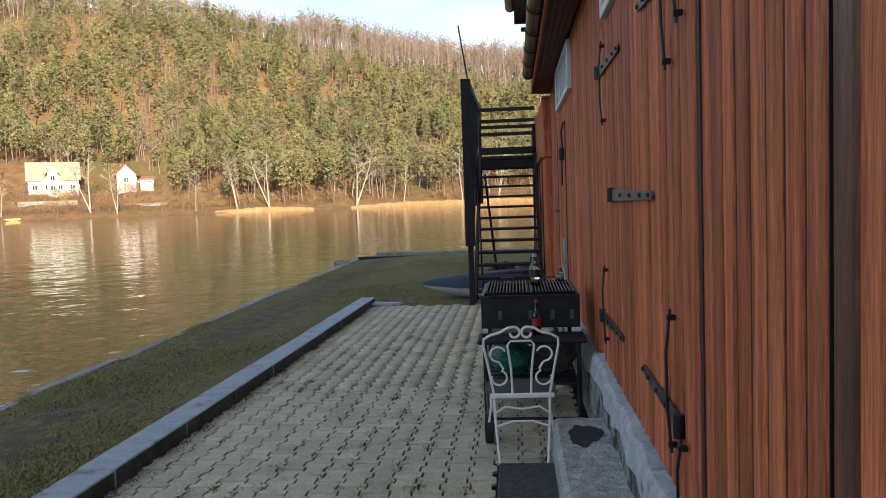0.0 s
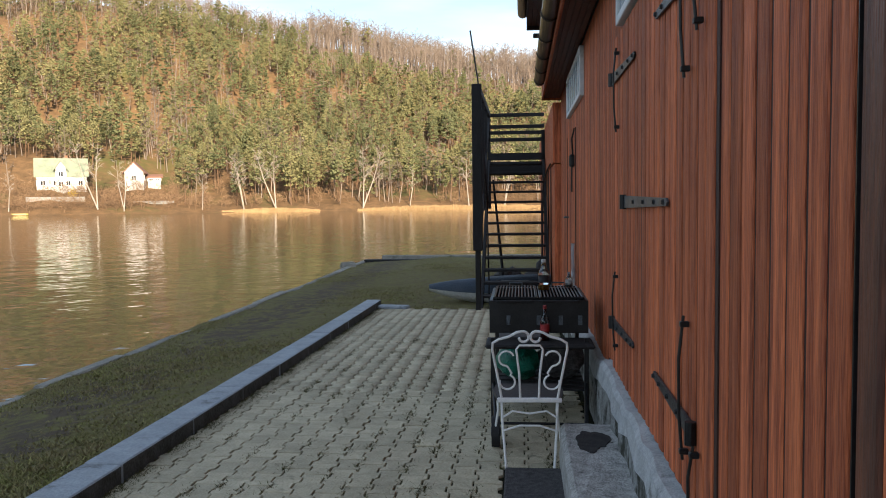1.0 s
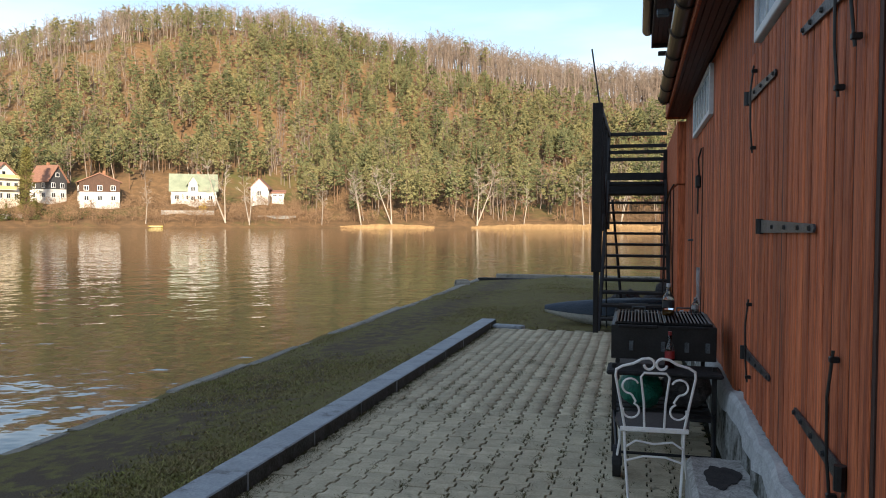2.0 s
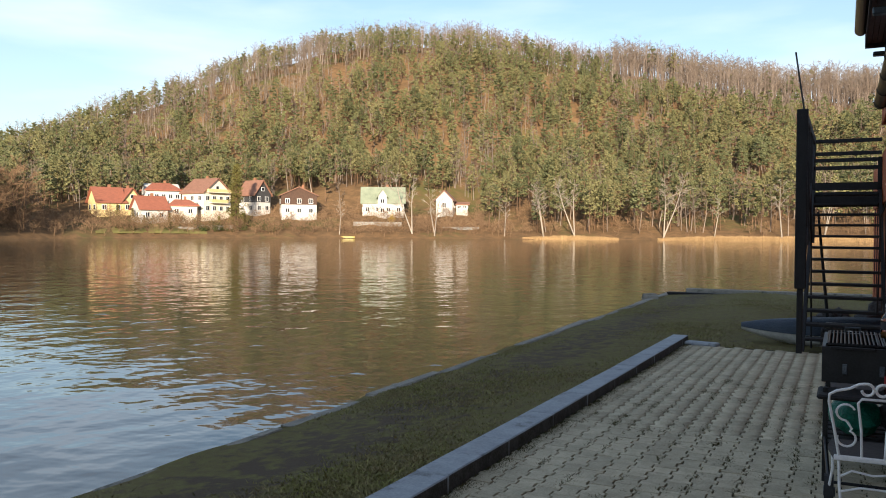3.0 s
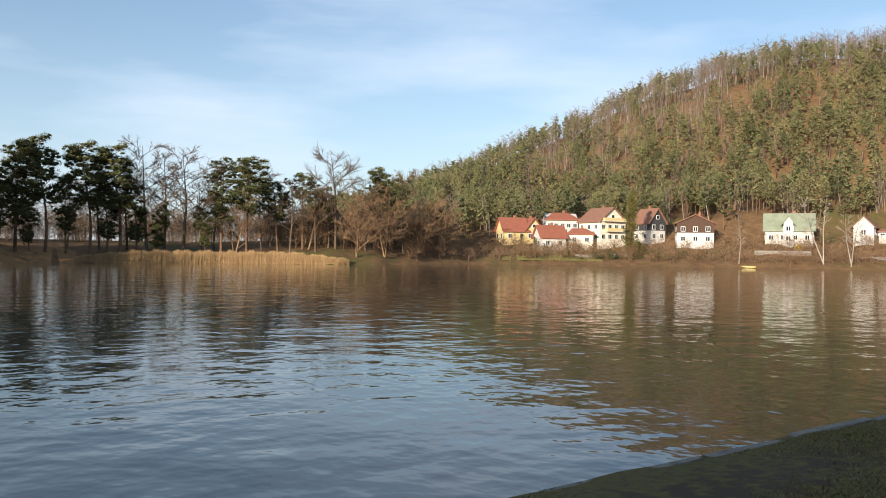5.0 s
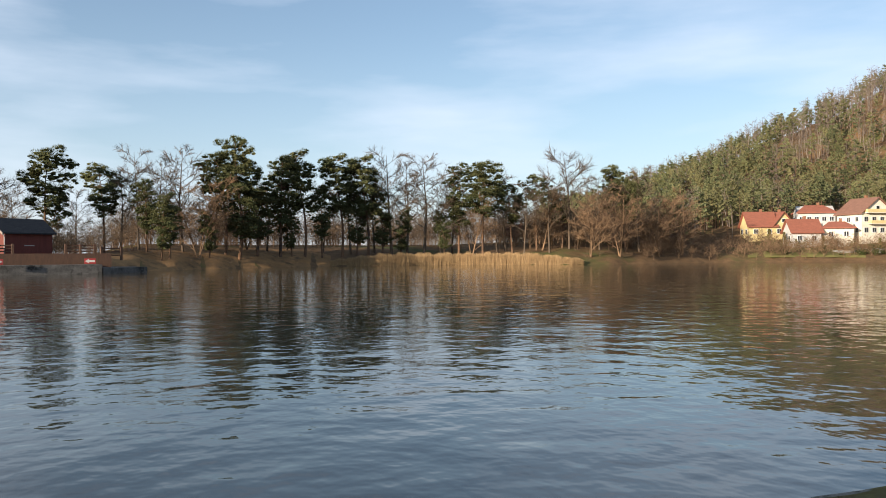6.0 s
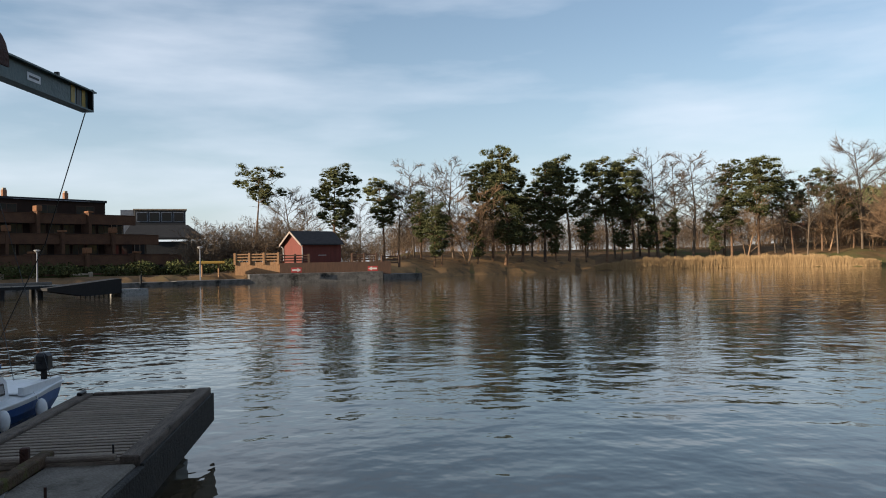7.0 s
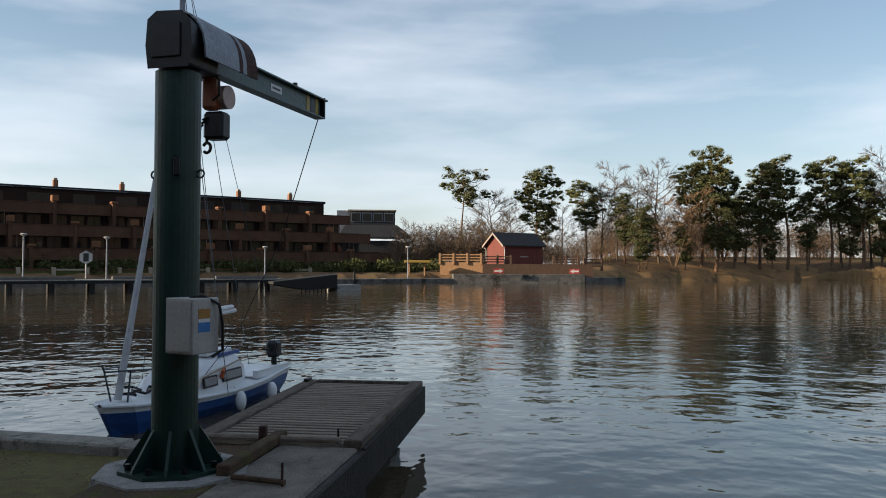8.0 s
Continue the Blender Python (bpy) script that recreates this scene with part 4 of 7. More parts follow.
def window(y0, y1, z0, z1):
    w = thing("window_1", "white-framed boathouse window with narrow frosted panes", "window", kind="structure")
    x = WALL - 0.015
    fr = part("window_frame", boxes(((x - 0.03, y0, z0), (x + 0.04, y0 + 0.05, z1)), ((x - 0.03, y1 - 0.05, z0), (x + 0.04, y1, z1)),
              ((x - 0.03, y0 + 0.05, z0), (x + 0.04, y1 - 0.05, z0 + 0.05)), ((x - 0.03, y0 + 0.05, z1 - 0.05), (x + 0.04, y1 - 0.05, z1)), bevel=0.005), M["white_paint"], w)
    n = 6
    step = (y1 - y0 - 0.1) / n
    for i in range(n):
        a = y0 + 0.05 + i * step
        part("pane", boxes(((x - 0.012, a + 0.006, z0 + 0.05), (x, a + step - 0.006, z1 - 0.05)), bevel=0.003), M["pane"], w)
        if i:
            part("glazing_bar", boxes(((x - 0.02, a - 0.012, z0 + 0.05), (x + 0.01, a + 0.012, z1 - 0.05))), M["white_paint"], fr)


window(7.5, 9.75, 2.5, 2.97)
window(2.5, 4.55, 2.52, 2.97)


def strap(parent, y0, z0, y1, z1, out, label="black iron strap hinge"):
    """A tapering iron strap with bolt heads, from the knuckle to the tip."""
    d = Vector((0, y1 - y0, z1 - z0))
    ln = d.length
    turn = math.atan2(d.z, d.y)
    bm = bmesh.new()
    prism(bm, [(0, -0.035), (ln * 0.75, -0.02), (ln - 0.02, -0.016), (ln, 0), (ln - 0.02, 0.016), (ln * 0.75, 0.02), (0, 0.035)], 0, 0.009)
    m = Matrix.Translation((WALL - out, y0, z0)) @ Matrix.Rotation(turn, 4, "X") @ Matrix(((0, 0, -1, 0), (1, 0, 0, 0), (0, -1, 0, 0), (0, 0, 0, 1)))
    bmesh.ops.transform(bm, matrix=m, verts=bm.verts)
    h = part("strap_hinge", bm, M["worn_iron"], parent, label)
    for u in (0.3, 0.55, 0.78, 0.95):
        p = Vector((WALL - out - 0.008, y0, z0)) + d * u
        b = bmesh.new()
        rod(b, p, p + Vector((-0.012, 0, 0)), 0.012, 0.008, 6)
        part("bolt", b, M["iron"], h)
    b = bmesh.new()
    rod(b, (WALL - out - 0.012, y0, z0 - 0.04), (WALL - out - 0.012, y0, z0 + 0.04), 0.02, n=10)
    part("knuckle", b, M["iron"], h)
    return h


def drop_bar(parent, y, z0, z1, out):
    """An upright forged bar with eyes that holds a leaf."""
    bm = bmesh.new()
    x = WALL - out
    tube(bm, [(x, y, z0), (x - 0.012, y + 0.004, z0 + (z1 - z0) * 0.3), (x - 0.015, y, z0 + (z1 - z0) * 0.7), (x, y - 0.003, z1)], 0.0055, 6)
    b = part("bar", bm, M["iron"], parent, "forged iron bolt bar")
    for z in (z0 + 0.03, z1 - 0.03):
        part("bracket", boxes(((x - 0.012, y - 0.012, z - 0.01), (x + 0.02, y + 0.012, z + 0.01)), bevel=0.003), M["iron"], b)


strap(leaf_a, 2.47, 0.72, 3.28, 0.75, 0.02)
drop_bar(leaf_a, 2.56, 0.6, 1.11, 0.04)
drop_bar(leaf_a, 2.39, 0.35, 0.7, 0.04)
strap(leaf_b, 4.87, 0.735, 3.92, 0.755, 0.02)
drop_bar(leaf_b, 4.62, 0.6, 1.08, 0.04)
strap(leaf_b, 4.89, 2.26, 3.89, 2.245, 0.02)
drop_bar(leaf_b, 4.57, 1.91, 2.4, 0.04)
strap(leaf_a, 2.42, 2.28, 3.26, 2.29, 0.02)
drop_bar(leaf_a, 2.57, 1.93, 2.48, 0.04)
drop_bar(leaf_a, 2.37, 2.05, 2.5, 0.04)
hasp = strap(leaf_a, 4.28, 1.5, 2.94, 1.503, 0.022, "worn grey iron hasp across the door joint")
hasp.data.materials[0] = M["grey_iron"]
# small far door furniture
d3 = thing("door_3", "narrow boarded service door with a small handle", "door", kind="structure")
part("door_edge", boxes(((WALL - 0.012, 8.62, 0.25), (WALL + 0.03, 8.645, 2.3)), ((WALL - 0.012, 10.2, 0.25), (WALL + 0.03, 10.22, 2.3))), M["board_dark"], d3)
bm = bmesh.new()
tube(bm, [(WALL, 10.0, 1.29), (WALL - 0.06, 10.0, 1.29), (WALL - 0.06, 9.88, 1.29)], 0.012)
part("door_handle", bm, M["grey_iron"], d3, "grey metal lever handle")
bm = bmesh.new()
box(bm, (WALL - 0.06, 8.86, 1.88), (WALL, 9.0, 2.02), 0.015)
tube(bm, [(WALL - 0.02, 8.93, 2.02), (WALL - 0.03, 8.92, 2.2), (WALL - 0.01, 8.8, 2.3)], 0.01)
tube(bm, [(WALL - 0.03, 8.93, 1.88), (WALL - 0.03, 8.93, 1.6)], 0.01)
part("latch", bm, M["iron"], d3, "black iron latch with a hanging bar")


# ---------------------------------------------------------------- outdoor stairs
def build_stairs():
    s = thing("outdoor_stairs", "black-painted open wooden stairs beside the boathouse", "stairs")
    x0, x1, y0, run, rise_, n = -1.56, -0.55, 12.35, 0.262, 0.186, 13
    z0 = floor_z(12.4)
    for i in range(n):
        y, z = y0 + i * run, z0 + (i + 1) * rise_
        part("tread", boxes(((x0, y, z - 0.042), (x1, y + 0.27, z)), bevel=0.006), M["black_wood"], s)
    top = z0 + n * rise_
    ye = y0 + n * run
    for x in (x0 - 0.03, x1 + 0.03):
        bm = bmesh.new()
        prism(bm, [(y0 - 0.12, z0), (y0 + 0.2, z0), (ye + 0.1, top - 0.12), (ye + 0.1, top + 0.06), (ye - 0.1, top + 0.06)], x - 0.025, x + 0.025, Matrix(((0, 0, 1, 0), (1, 0, 0, 0), (0, 1, 0, 0), (0, 0, 0, 1))))
        part("stringer", bm, M["black_wood"], s)
    for k in range(3):
        part("landing_board", boxes(((x0 - 0.05, ye + 0.02 + k * 0.32, top - 0.02), (x1 + 0.06, ye + 0.32 + k * 0.32, top + 0.03)), bevel=0.006), M["black_wood"], s)
    part("landing_beam", boxes(((x0 - 0.05, ye, top - 0.24), (x1 + 0.06, ye + 0.08, top - 0.05)), bevel=0.006), M["black_wood"], s)
    part("newel", boxes(((x0 - 0.1, 12.0, z0), (x0 - 0.02, 12.1, 0.85)), bevel=0.008), M["black_wood"], s)
    part("tall_post", boxes(((x0 - 0.13, 11.92, 0.75), (x0 + 0.02, 12.0, 3.27)), bevel=0.01), M["black_wood"], s)
    part("side_rail", boxes(((x0 - 0.06, 12.0, 3.15), (x0 - 0.0, ye + 0.25, 3.27)), bevel=0.008), M["black_wood"], s)
    for y in (13.2, 14.4, ye + 0.2):
        part("rail_post", boxes(((x0 - 0.06, y, top - 0.9), (x0, y + 0.07, 3.15)), bevel=0.006), M["black_wood"], s)
    part("handrail", prism(bmesh.new(), [(12.0, 0.8), (12.0, 0.9), (ye, 3.2), (ye, 3.1)], x0 - 0.05, x0 - 0.005, Matrix(((0, 0, 1, 0), (1, 0, 0, 0), (0, 1, 0, 0), (0, 0, 0, 1)))), M["black_wood"], s)
    for z in (3.21, 2.98, 2.86, 2.72):
        part("back_rail", boxes(((x0 - 0.05, ye + 0.2, z - 0.035), (x1 + 0.06, ye + 0.24, z + 0.035)), bevel=0.006), M["black_wood"], s)
    part("rail_post", boxes(((x1 - 0.0, ye + 0.17, top), (x1 + 0.07, ye + 0.25, 2.9)), bevel=0.006), M["black_wood"], s)
    part("kick_board", boxes(((x0, ye + 0.02, top + 0.06), (x1, ye + 0.05, top + 0.2)), ((x0, ye - 0.25, top - 0.2), (x1, ye - 0.22, top - 0.06))), M["black_wood"], s)
    bm = bmesh.new()
    rod(bm, (x0 + 0.28, 15.2, z0 - 0.1), (x0 + 0.08, 15.0, 1.9), 0.03, 0.02)
    part("prop", bm, M["black_wood"], s, "leaning dark prop pole")


build_stairs()

bm = bmesh.new()
tube(bm, [(-1.5, 13.3, floor_z(13.3) - 0.2), (-1.53, 13.3, 1.5), (-1.62, 13.32, 3.2), (-1.79, 13.38, 4.36)], 0.014, 6)
tagged(part("fishing_rod", bm, M["iron"]), "thin dark pole leaning upright behind the stairs", "pole")


def build_kayak():
    k = thing("kayak", "white kayak lying under a dark blue tarpaulin", "kayak", (-0.78, 13.85, -0.3), 96)
    M["kayak_hull"] = mat("grey_white_hull", (0.6, 0.6, 0.58), (0.45, 0.45, 0.43), 3, 0.5, 0, 0.1, stain=(0.25, 0.23, 0.2), stain_scale=3, stain_at=0.6)
    tarp = mat("dark_blue_tarp", (0.02, 0.035, 0.055), (0.035, 0.05, 0.07), 5, 0.55, 0, 0.5)
    n, m, ln = 18, 8, 3.6
    for name, mt, a0, a1, grow in (("hull", M["kayak_hull"], math.pi, 2 * math.pi, 0.0), ("tarpaulin", tarp, -0.12, math.pi + 0.12, 0.015)):
        bm, rows = bmesh.new(), []
        for i in range(n + 1):
            u = i / n
            full = max(0.02, math.sin(math.pi * min(0.985, max(0.015, u)))) ** 0.55
            w, lift = 0.36 * full + grow, 0.05 * abs(2 * u - 1) ** 2.2
            rows.append([bm.verts.new((w * math.cos(a), ln * (u - 0.5), 0.25 + lift + (0.3 if a > math.pi else 0.26) * full * math.sin(a) + 0.01 * math.sin(9 * u + 3 * a) * (grow > 0))) for a in [a0 + (a1 - a0) * j / m for j in range(m + 1)]])
        for a, b in zip(rows, rows[1:]):
            for j in range(m):
                bm.faces.new((a[j], a[j + 1], b[j + 1], b[j]))
        part(name, bm, mt, k, smooth=True)
    for yy in (-0.9, 0.9):
        part("trestle", boxes(((-0.3, yy - 0.04, -0.1), (0.3, yy + 0.04, 0.06)), bevel=0.01), M["black_wood"], k)


build_kayak()


def build_under_stairs():
    g = random.Random(2)
    heap = thing("rubbish_heap", "heap of dark stones and timber scraps under the stairs", "heap", (-1.05, 15.6, -0.3))
    for i in range(16):
        bm = bmesh.new()
        bmesh.ops.create_icosphere(bm, subdivisions=1, radius=g.uniform(0.1, 0.24))
        for v in bm.verts:
            v.co *= g.uniform(0.75, 1.2)
        part("stone", bm, M["mat_slab"], heap, at=pose(g.uniform(-0.5, 0.55), g.uniform(-0.4, 0.5), 0.1 + 0.35 * g.random() * (1 if i % 2 else 0.5)))
    crate = thing("tool_crate", "grey plastic crate with folded sheeting under the stairs", "crate", (-1.05, 13.35, floor_z(13.3)))
    bm = boxes(((-0.32, -0.2, 0), (0.32, 0.2, 0.25)), bevel=0.02)
    part("body", bm, M["mat_slab"], crate)
    bm = boxes(((-0.28, -0.18, 0.25), (0.24, 0.16, 0.33)), bevel=0.03)
    part("sheeting", bm, M["concrete"], crate, "crumpled grey sheeting")


build_under_stairs()

# concrete step block and dark slab before it
block = thing("step_block", "worn concrete step block with a dark damp patch", "step", (-0.56, 3.8, floor_z(3.8)))
bm = bmesh.new()
box(bm, (-0.175, -0.66, -0.1), (0.16, 0.66, 0.25), 0.025)
g = random.Random(3)
bmesh.ops.subdivide_edges(bm, edges=[e for e in bm.edges if e.calc_length() > 0.2], cuts=5, use_grid_fill=True)
for v in bm.verts:
    v.co += Vector((g.uniform(-1, 1), g.uniform(-1, 1), g.uniform(-1, 1))) * 0.003
part("block", bm, M["block"], block)
bm = bmesh.new()
ring = []
for i in range(34):
    a = 2 * math.pi * i / 34
    rr = 1 + 0.14 * math.sin(2 * a + 0.6) + 0.12 * math.sin(3 * a + 1) + 0.06 * math.sin(7 * a) + g.uniform(-0.06, 0.06)
    ring.append((-0.015 + 0.085 * rr * math.cos(a), 0.3 + 0.19 * rr * math.sin(a)))
prism(bm, ring, 0.245, 0.2535)
part("damp_patch", bm, M["damp"], block, "dark damp patch")
slab = thing("stone_slab", "flat dark grey stone slab set in the paving", "slab", (-0.89, 4.02, floor_z(4.0)), 0)
bm = boxes(((-0.165, -0.33, -0.03), (0.165, 0.33, 0.014)), bevel=0.008)
part("slab", bm, M["mat_slab"], slab)


# ---------------------------------------------------------------- chairs
def curl(cx, cz, r, a0, a1, n=12, shrink=0.0):
    return [(cx + r * (1 - shrink * i / n) * math.cos(a0 + (a1 - a0) * i / n), 0.0, cz + r * (1 - shrink * i / n) * math.sin(a0 + (a1 - a0) * i / n)) for i in range(n + 1)]


def build_chair(loc, rz):
    c = thing("garden_chair", "white scrolled wrought-iron garden chair with flaking paint", "chair", loc, rz, group="garden chairs")
    P, r = M["chair_paint"], 0.0078
    back = pose(0, 0, 0.41, 8, 0, 0)
    # back outline with a double scroll at its crown
    bm = bmesh.new()
    side = [(-0.165, 0, 0.0), (-0.19, 0, 0.15), (-0.218, 0, 0.3), (-0.215, 0, 0.34), (-0.18, 0, 0.362), (-0.12, 0, 0.378), (-0.075, 0, 0.405)] + curl(-0.037, 0.375, 0.036, 1.9, -3.0, 12, 0.3)
    tube(bm, side, r), tube(bm, [(-x, y, z) for x, y, z in side], r)
    part("back_frame", bm, P, c, at=back)
    bm = bmesh.new()
    tube(bm, [(-0.055, 0, 0.0), (-0.06, 0, 0.15), (-0.078, 0, 0.3), (-0.06, 0, 0.325), (0.06, 0, 0.325), (0.078, 0, 0.3), (0.06, 0, 0.15), (0.055, 0, 0.0)], r * 0.9)
    part("back_panel", bm, P, c, at=back)
    for sgn in (-1, 1):
        s_ = curl(-0.135, 0.245, 0.045, 0.4, 4.7, 12) + [(-0.125, 0, 0.19), (-0.105, 0, 0.155)] + curl(-0.13, 0.1, 0.045, 1.2, -3.4, 12)
        bm = bmesh.new()
        tube(bm, [(x * -sgn, y, z) for x, y, z in s_], r * 0.8, 6)
        part("scroll", bm, P, c, at=back)
    bm = bmesh.new()
    prism(bm, [(-0.19, 0.0), (0.19, 0.0), (0.215, 0.22), (0.19, 0.38), (-0.19, 0.38), (-0.215, 0.22)], 0.385, 0.41)
    rim = part("seat_rim", boxes(((-0.19, -0.012, 0.385), (0.19, 0.008, 0.412)), bevel=0.004), P, c)
    part("seat", bm, mat("dark_seat_boards", (0.05, 0.04, 0.035), (0.03, 0.025, 0.022), 7, 0.7), c, "dark weathered wooden seat")
    for x, y, bx, by in ((-0.165, 0.0, -0.14, -0.06), (0.165, 0.0, 0.14, -0.06), (-0.19, 0.33, -0.22, 0.38), (0.19, 0.33, 0.22, 0.38)):
        bm = bmesh.new()
        tube(bm, [(x, y, 0.4), (x * 0.97, y, 0.25), (bx, by, 0.0)], r)
        part("leg", bm, P, c)
    bm = bmesh.new()
    tube(bm, [(-0.155, -0.01, 0.3), (-0.1, -0.01, 0.335), (0, -0.01, 0.32), (0.1, -0.01, 0.335), (0.155, -0.01, 0.3)], r * 0.8)
    tube(bm, [(-0.155, -0.02, 0.22), (-0.06, -0.02, 0.25), (0.06, -0.02, 0.25), (0.155, -0.02, 0.22)], r * 0.8)
    part("stretcher", bm, P, c)


build_chair((-0.91, 4.43, floor_z(4.4)), 2)
build_chair((-0.97, 7.1, floor_z(7.1)), 178)


# ---------------------------------------------------------------- barbecue
def build_grill():
    z0 = floor_z(5.6)
    b = thing("barbecue", "black charcoal barbecue trolley with two grates", "barbecue", (-0.83, 5.6, z0))
    I = M["iron"]
    # firebox: four walls and a floor
    part("firebox", boxes(((-0.36, 0.0, 0.62), (0.36, 0.025, 0.86)), ((-0.36, 0.855, 0.62), (0.36, 0.88, 0.86)), ((-0.36, 0.025, 0.62), (-0.335, 0.855, 0.86)), ((0.335, 0.025, 0.62), (0.36, 0.855, 0.86)), ((-0.335, 0.025, 0.62), (0.335, 0.855, 0.645)), bevel=0.003), I, b)
    for x0 in (-0.33, 0.01):
        bm = bmesh.new()
        tube(bm, [(x0, 0.05, 0.872), (x0 + 0.32, 0.05, 0.872), (x0 + 0.32, 0.835, 0.872), (x0, 0.835, 0.872)], 0.007, 5, closed=True)
        gr = part("grate", bm, I, b, "black cooking grate")
        for i in range(13):
            bm = bmesh.new()
            x = x0 + 0.012 + i * 0.0247
            rod(bm, (x, 0.05, 0.878), (x, 0.835, 0.878), 0.006, n=5)
            part("grate_bar", bm, I, gr)
        bm = bmesh.new()
        tube(bm, [(x0 + 0.11, 0.7, 0.88), (x0 + 0.11, 0.7, 0.92), (x0 + 0.21, 0.7, 0.92), (x0 + 0.21, 0.7, 0.88)], 0.007, 6)
        part("grate_handle", bm, M["grey_iron"], gr, "steel wire handle")
        part("front_lip", boxes(((x0 + 0.02, -0.03, 0.845), (x0 + 0.29, 0.0, 0.865)), bevel=0.004), M["black_wood"], b)
    for x in (-0.22, 0.0, 0.16, 0.3):
        bm = boxes(((x - 0.015, -0.006, 0.68), (x + 0.015, 0.0, 0.75)), bevel=0.002)
        part("vent", bm, M["grey_iron"], b, "scuffed vent plate")
    part("front_shelf", boxes(((-0.38, -0.33, 0.56), (0.38, 0.0, 0.59)), bevel=0.012), M["black_wood"], b, "dark wooden shelf board")
    for x in (-0.33, 0.33):
        for y in (-0.2, 0.8):
            part("leg", boxes(((x - 0.016, y - 0.016, 0.0), (x + 0.016, y + 0.016, 0.62)), bevel=0.003), I, b)
    for k in range(7):
        part("shelf_slat", boxes(((-0.33, -0.18 + k * 0.14, 0.235), (0.33, -0.09 + k * 0.14, 0.255)), bevel=0.003), M["black_wood"], b)
    bm = bmesh.new()
    rod(bm, (-0.3, -0.55, 0.1), (0.3, -0.55, 0.1), 0.01)
    rod(bm, (-0.3, -0.55, 0.1), (-0.33, -0.2, 0.3), 0.012), rod(bm, (0.3, -0.55, 0.1), (0.33, -0.2, 0.3), 0.012)
    part("axle", bm, I, b)
    bm = bmesh.new()
    rod(bm, (-0.32, -0.75, 0.1), (-0.27, -0.75, 0.1), 0.1, n=20)
    w = part("wheel", bm, mat("black_rubber", (0.012, 0.012, 0.013), (0.02, 0.02, 0.021), 20, 0.75), b, "black rubber wheel")
    bm = bmesh.new()
    rod(bm, (-0.325, -0.75, 0.1), (-0.262, -0.75, 0.1), 0.03, n=12)
    part("hub", bm, M["grey_iron"], w)
    bm = bmesh.new()
    rod(bm, (-0.29, -0.75, 0.1), (-0.33, -0.2, 0.28), 0.012)
    part("wheel_arm", bm, I, b)


build_grill()

bag = thing("charcoal_bag", "green plastic bag lying on the barbecue's lower shelf", "bag", (-0.98, 5.75, floor_z(5.7) + 0.255))
bm = bmesh.new()
bmesh.ops.create_icosphere(bm, subdivisions=3, radius=0.16)
for v in bm.verts:
    v.co = Vector((v.co.x * 1.0, v.co.y * 1.1, v.co.z * 0.85 + 0.13)) + 0.03 * noise.noise_vector(v.co * 14)
part("bag", bm, mat("green_plastic", (0.0, 0.16, 0.1), (0.0, 0.1, 0.065), 9, 0.35, 0, 0.5), bag)
bag = thing("charcoal_bag", "dark paper sack slumped on the barbecue's lower shelf", "bag", (-0.66, 5.8, floor_z(5.7) + 0.255))
bm = bmesh.new()
bmesh.ops.create_icosphere(bm, subdivisions=3, radius=0.16)
for v in bm.verts:
    v.co = Vector((v.co.x * 1.1, v.co.y * 1.0, v.co.z * 0.9 + 0.14)) + 0.04 * noise.noise_vector(v.co * 11)
part("bag", bm, M["mat_slab"], bag)


def bottle(loc, h, r, glass, drink, level, label_col, cap, label):
    b = thing("bottle", label, "bottle", loc)
    prof = [(0.0, 0.0), (r, 0.0), (r, h * 0.5), (r * 0.92, h * 0.58), (r * 0.42, h * 0.74), (r * 0.36, h * 0.93), (0.0, h * 0.93)]
    spin = lambda bm, pr: bmesh.ops.spin(bm, geom=bm.verts[:] + bm.edges[:], cent=(0, 0, 0), axis=(0, 0, 1), angle=2 * math.pi, steps=14, use_merge=True)  # noqa: E731
    for name, pts, m_ in (("glass", prof, glass), ("drink", [(0, 0.006), (r * 0.9, 0.006), (r * 0.9, h * level), (0, h * level)], drink)):
        bm = bmesh.new()
        vs = [bm.verts.new((x, 0, z)) for x, z in pts]
        for a, c in zip(vs, vs[1:]):
            bm.edges.new((a, c))
        spin(bm, pts)
        bmesh.ops.remove_doubles(bm, verts=bm.verts, dist=1e-5)
        part(name, bm, m_, b, smooth=True)
    bm = bmesh.new()
    bmesh.ops.create_cone(bm, segments=14, radius1=r * 1.02, radius2=r * 1.02, depth=h * 0.2, cap_ends=False, matrix=Matrix.Translation((0, 0, h * 0.36)))
    part("label_band", bm, label_col, b, smooth=True)
    bm = bmesh.new()
    rod(bm, (0, 0, h * 0.9), (0, 0, h), r * 0.4, n=10)
    part("cap", bm, cap, b)


M["clear"] = clear_mat("clear_glass", (0.9, 0.93, 0.92))
plain = lambda n, c, r=0.5: mat(n, c, tuple(v * 0.75 for v in c), 9, r, 0, 0)  # noqa: E731
bottle((-0.78, 6.1, floor_z(5.6) + 0.885), 0.24, 0.045, M["clear"], plain("amber_spirit", (0.25, 0.12, 0.03), 0.1), 0.18, plain("dark_label", (0.03, 0.03, 0.035)), plain("white_cap", (0.6, 0.6, 0.6)), "clear spirit bottle with a dark label on the grate")
bottle((-0.79, 5.47, floor_z(5.6) + 0.592), 0.25, 0.033, M["clear"], plain("red_drink", (0.1, 0.008, 0.008), 0.2), 0.4, plain("red_label", (0.35, 0.03, 0.03)), plain("red_cap", (0.25, 0.03, 0.03)), "small clear bottle with a red label on the shelf")
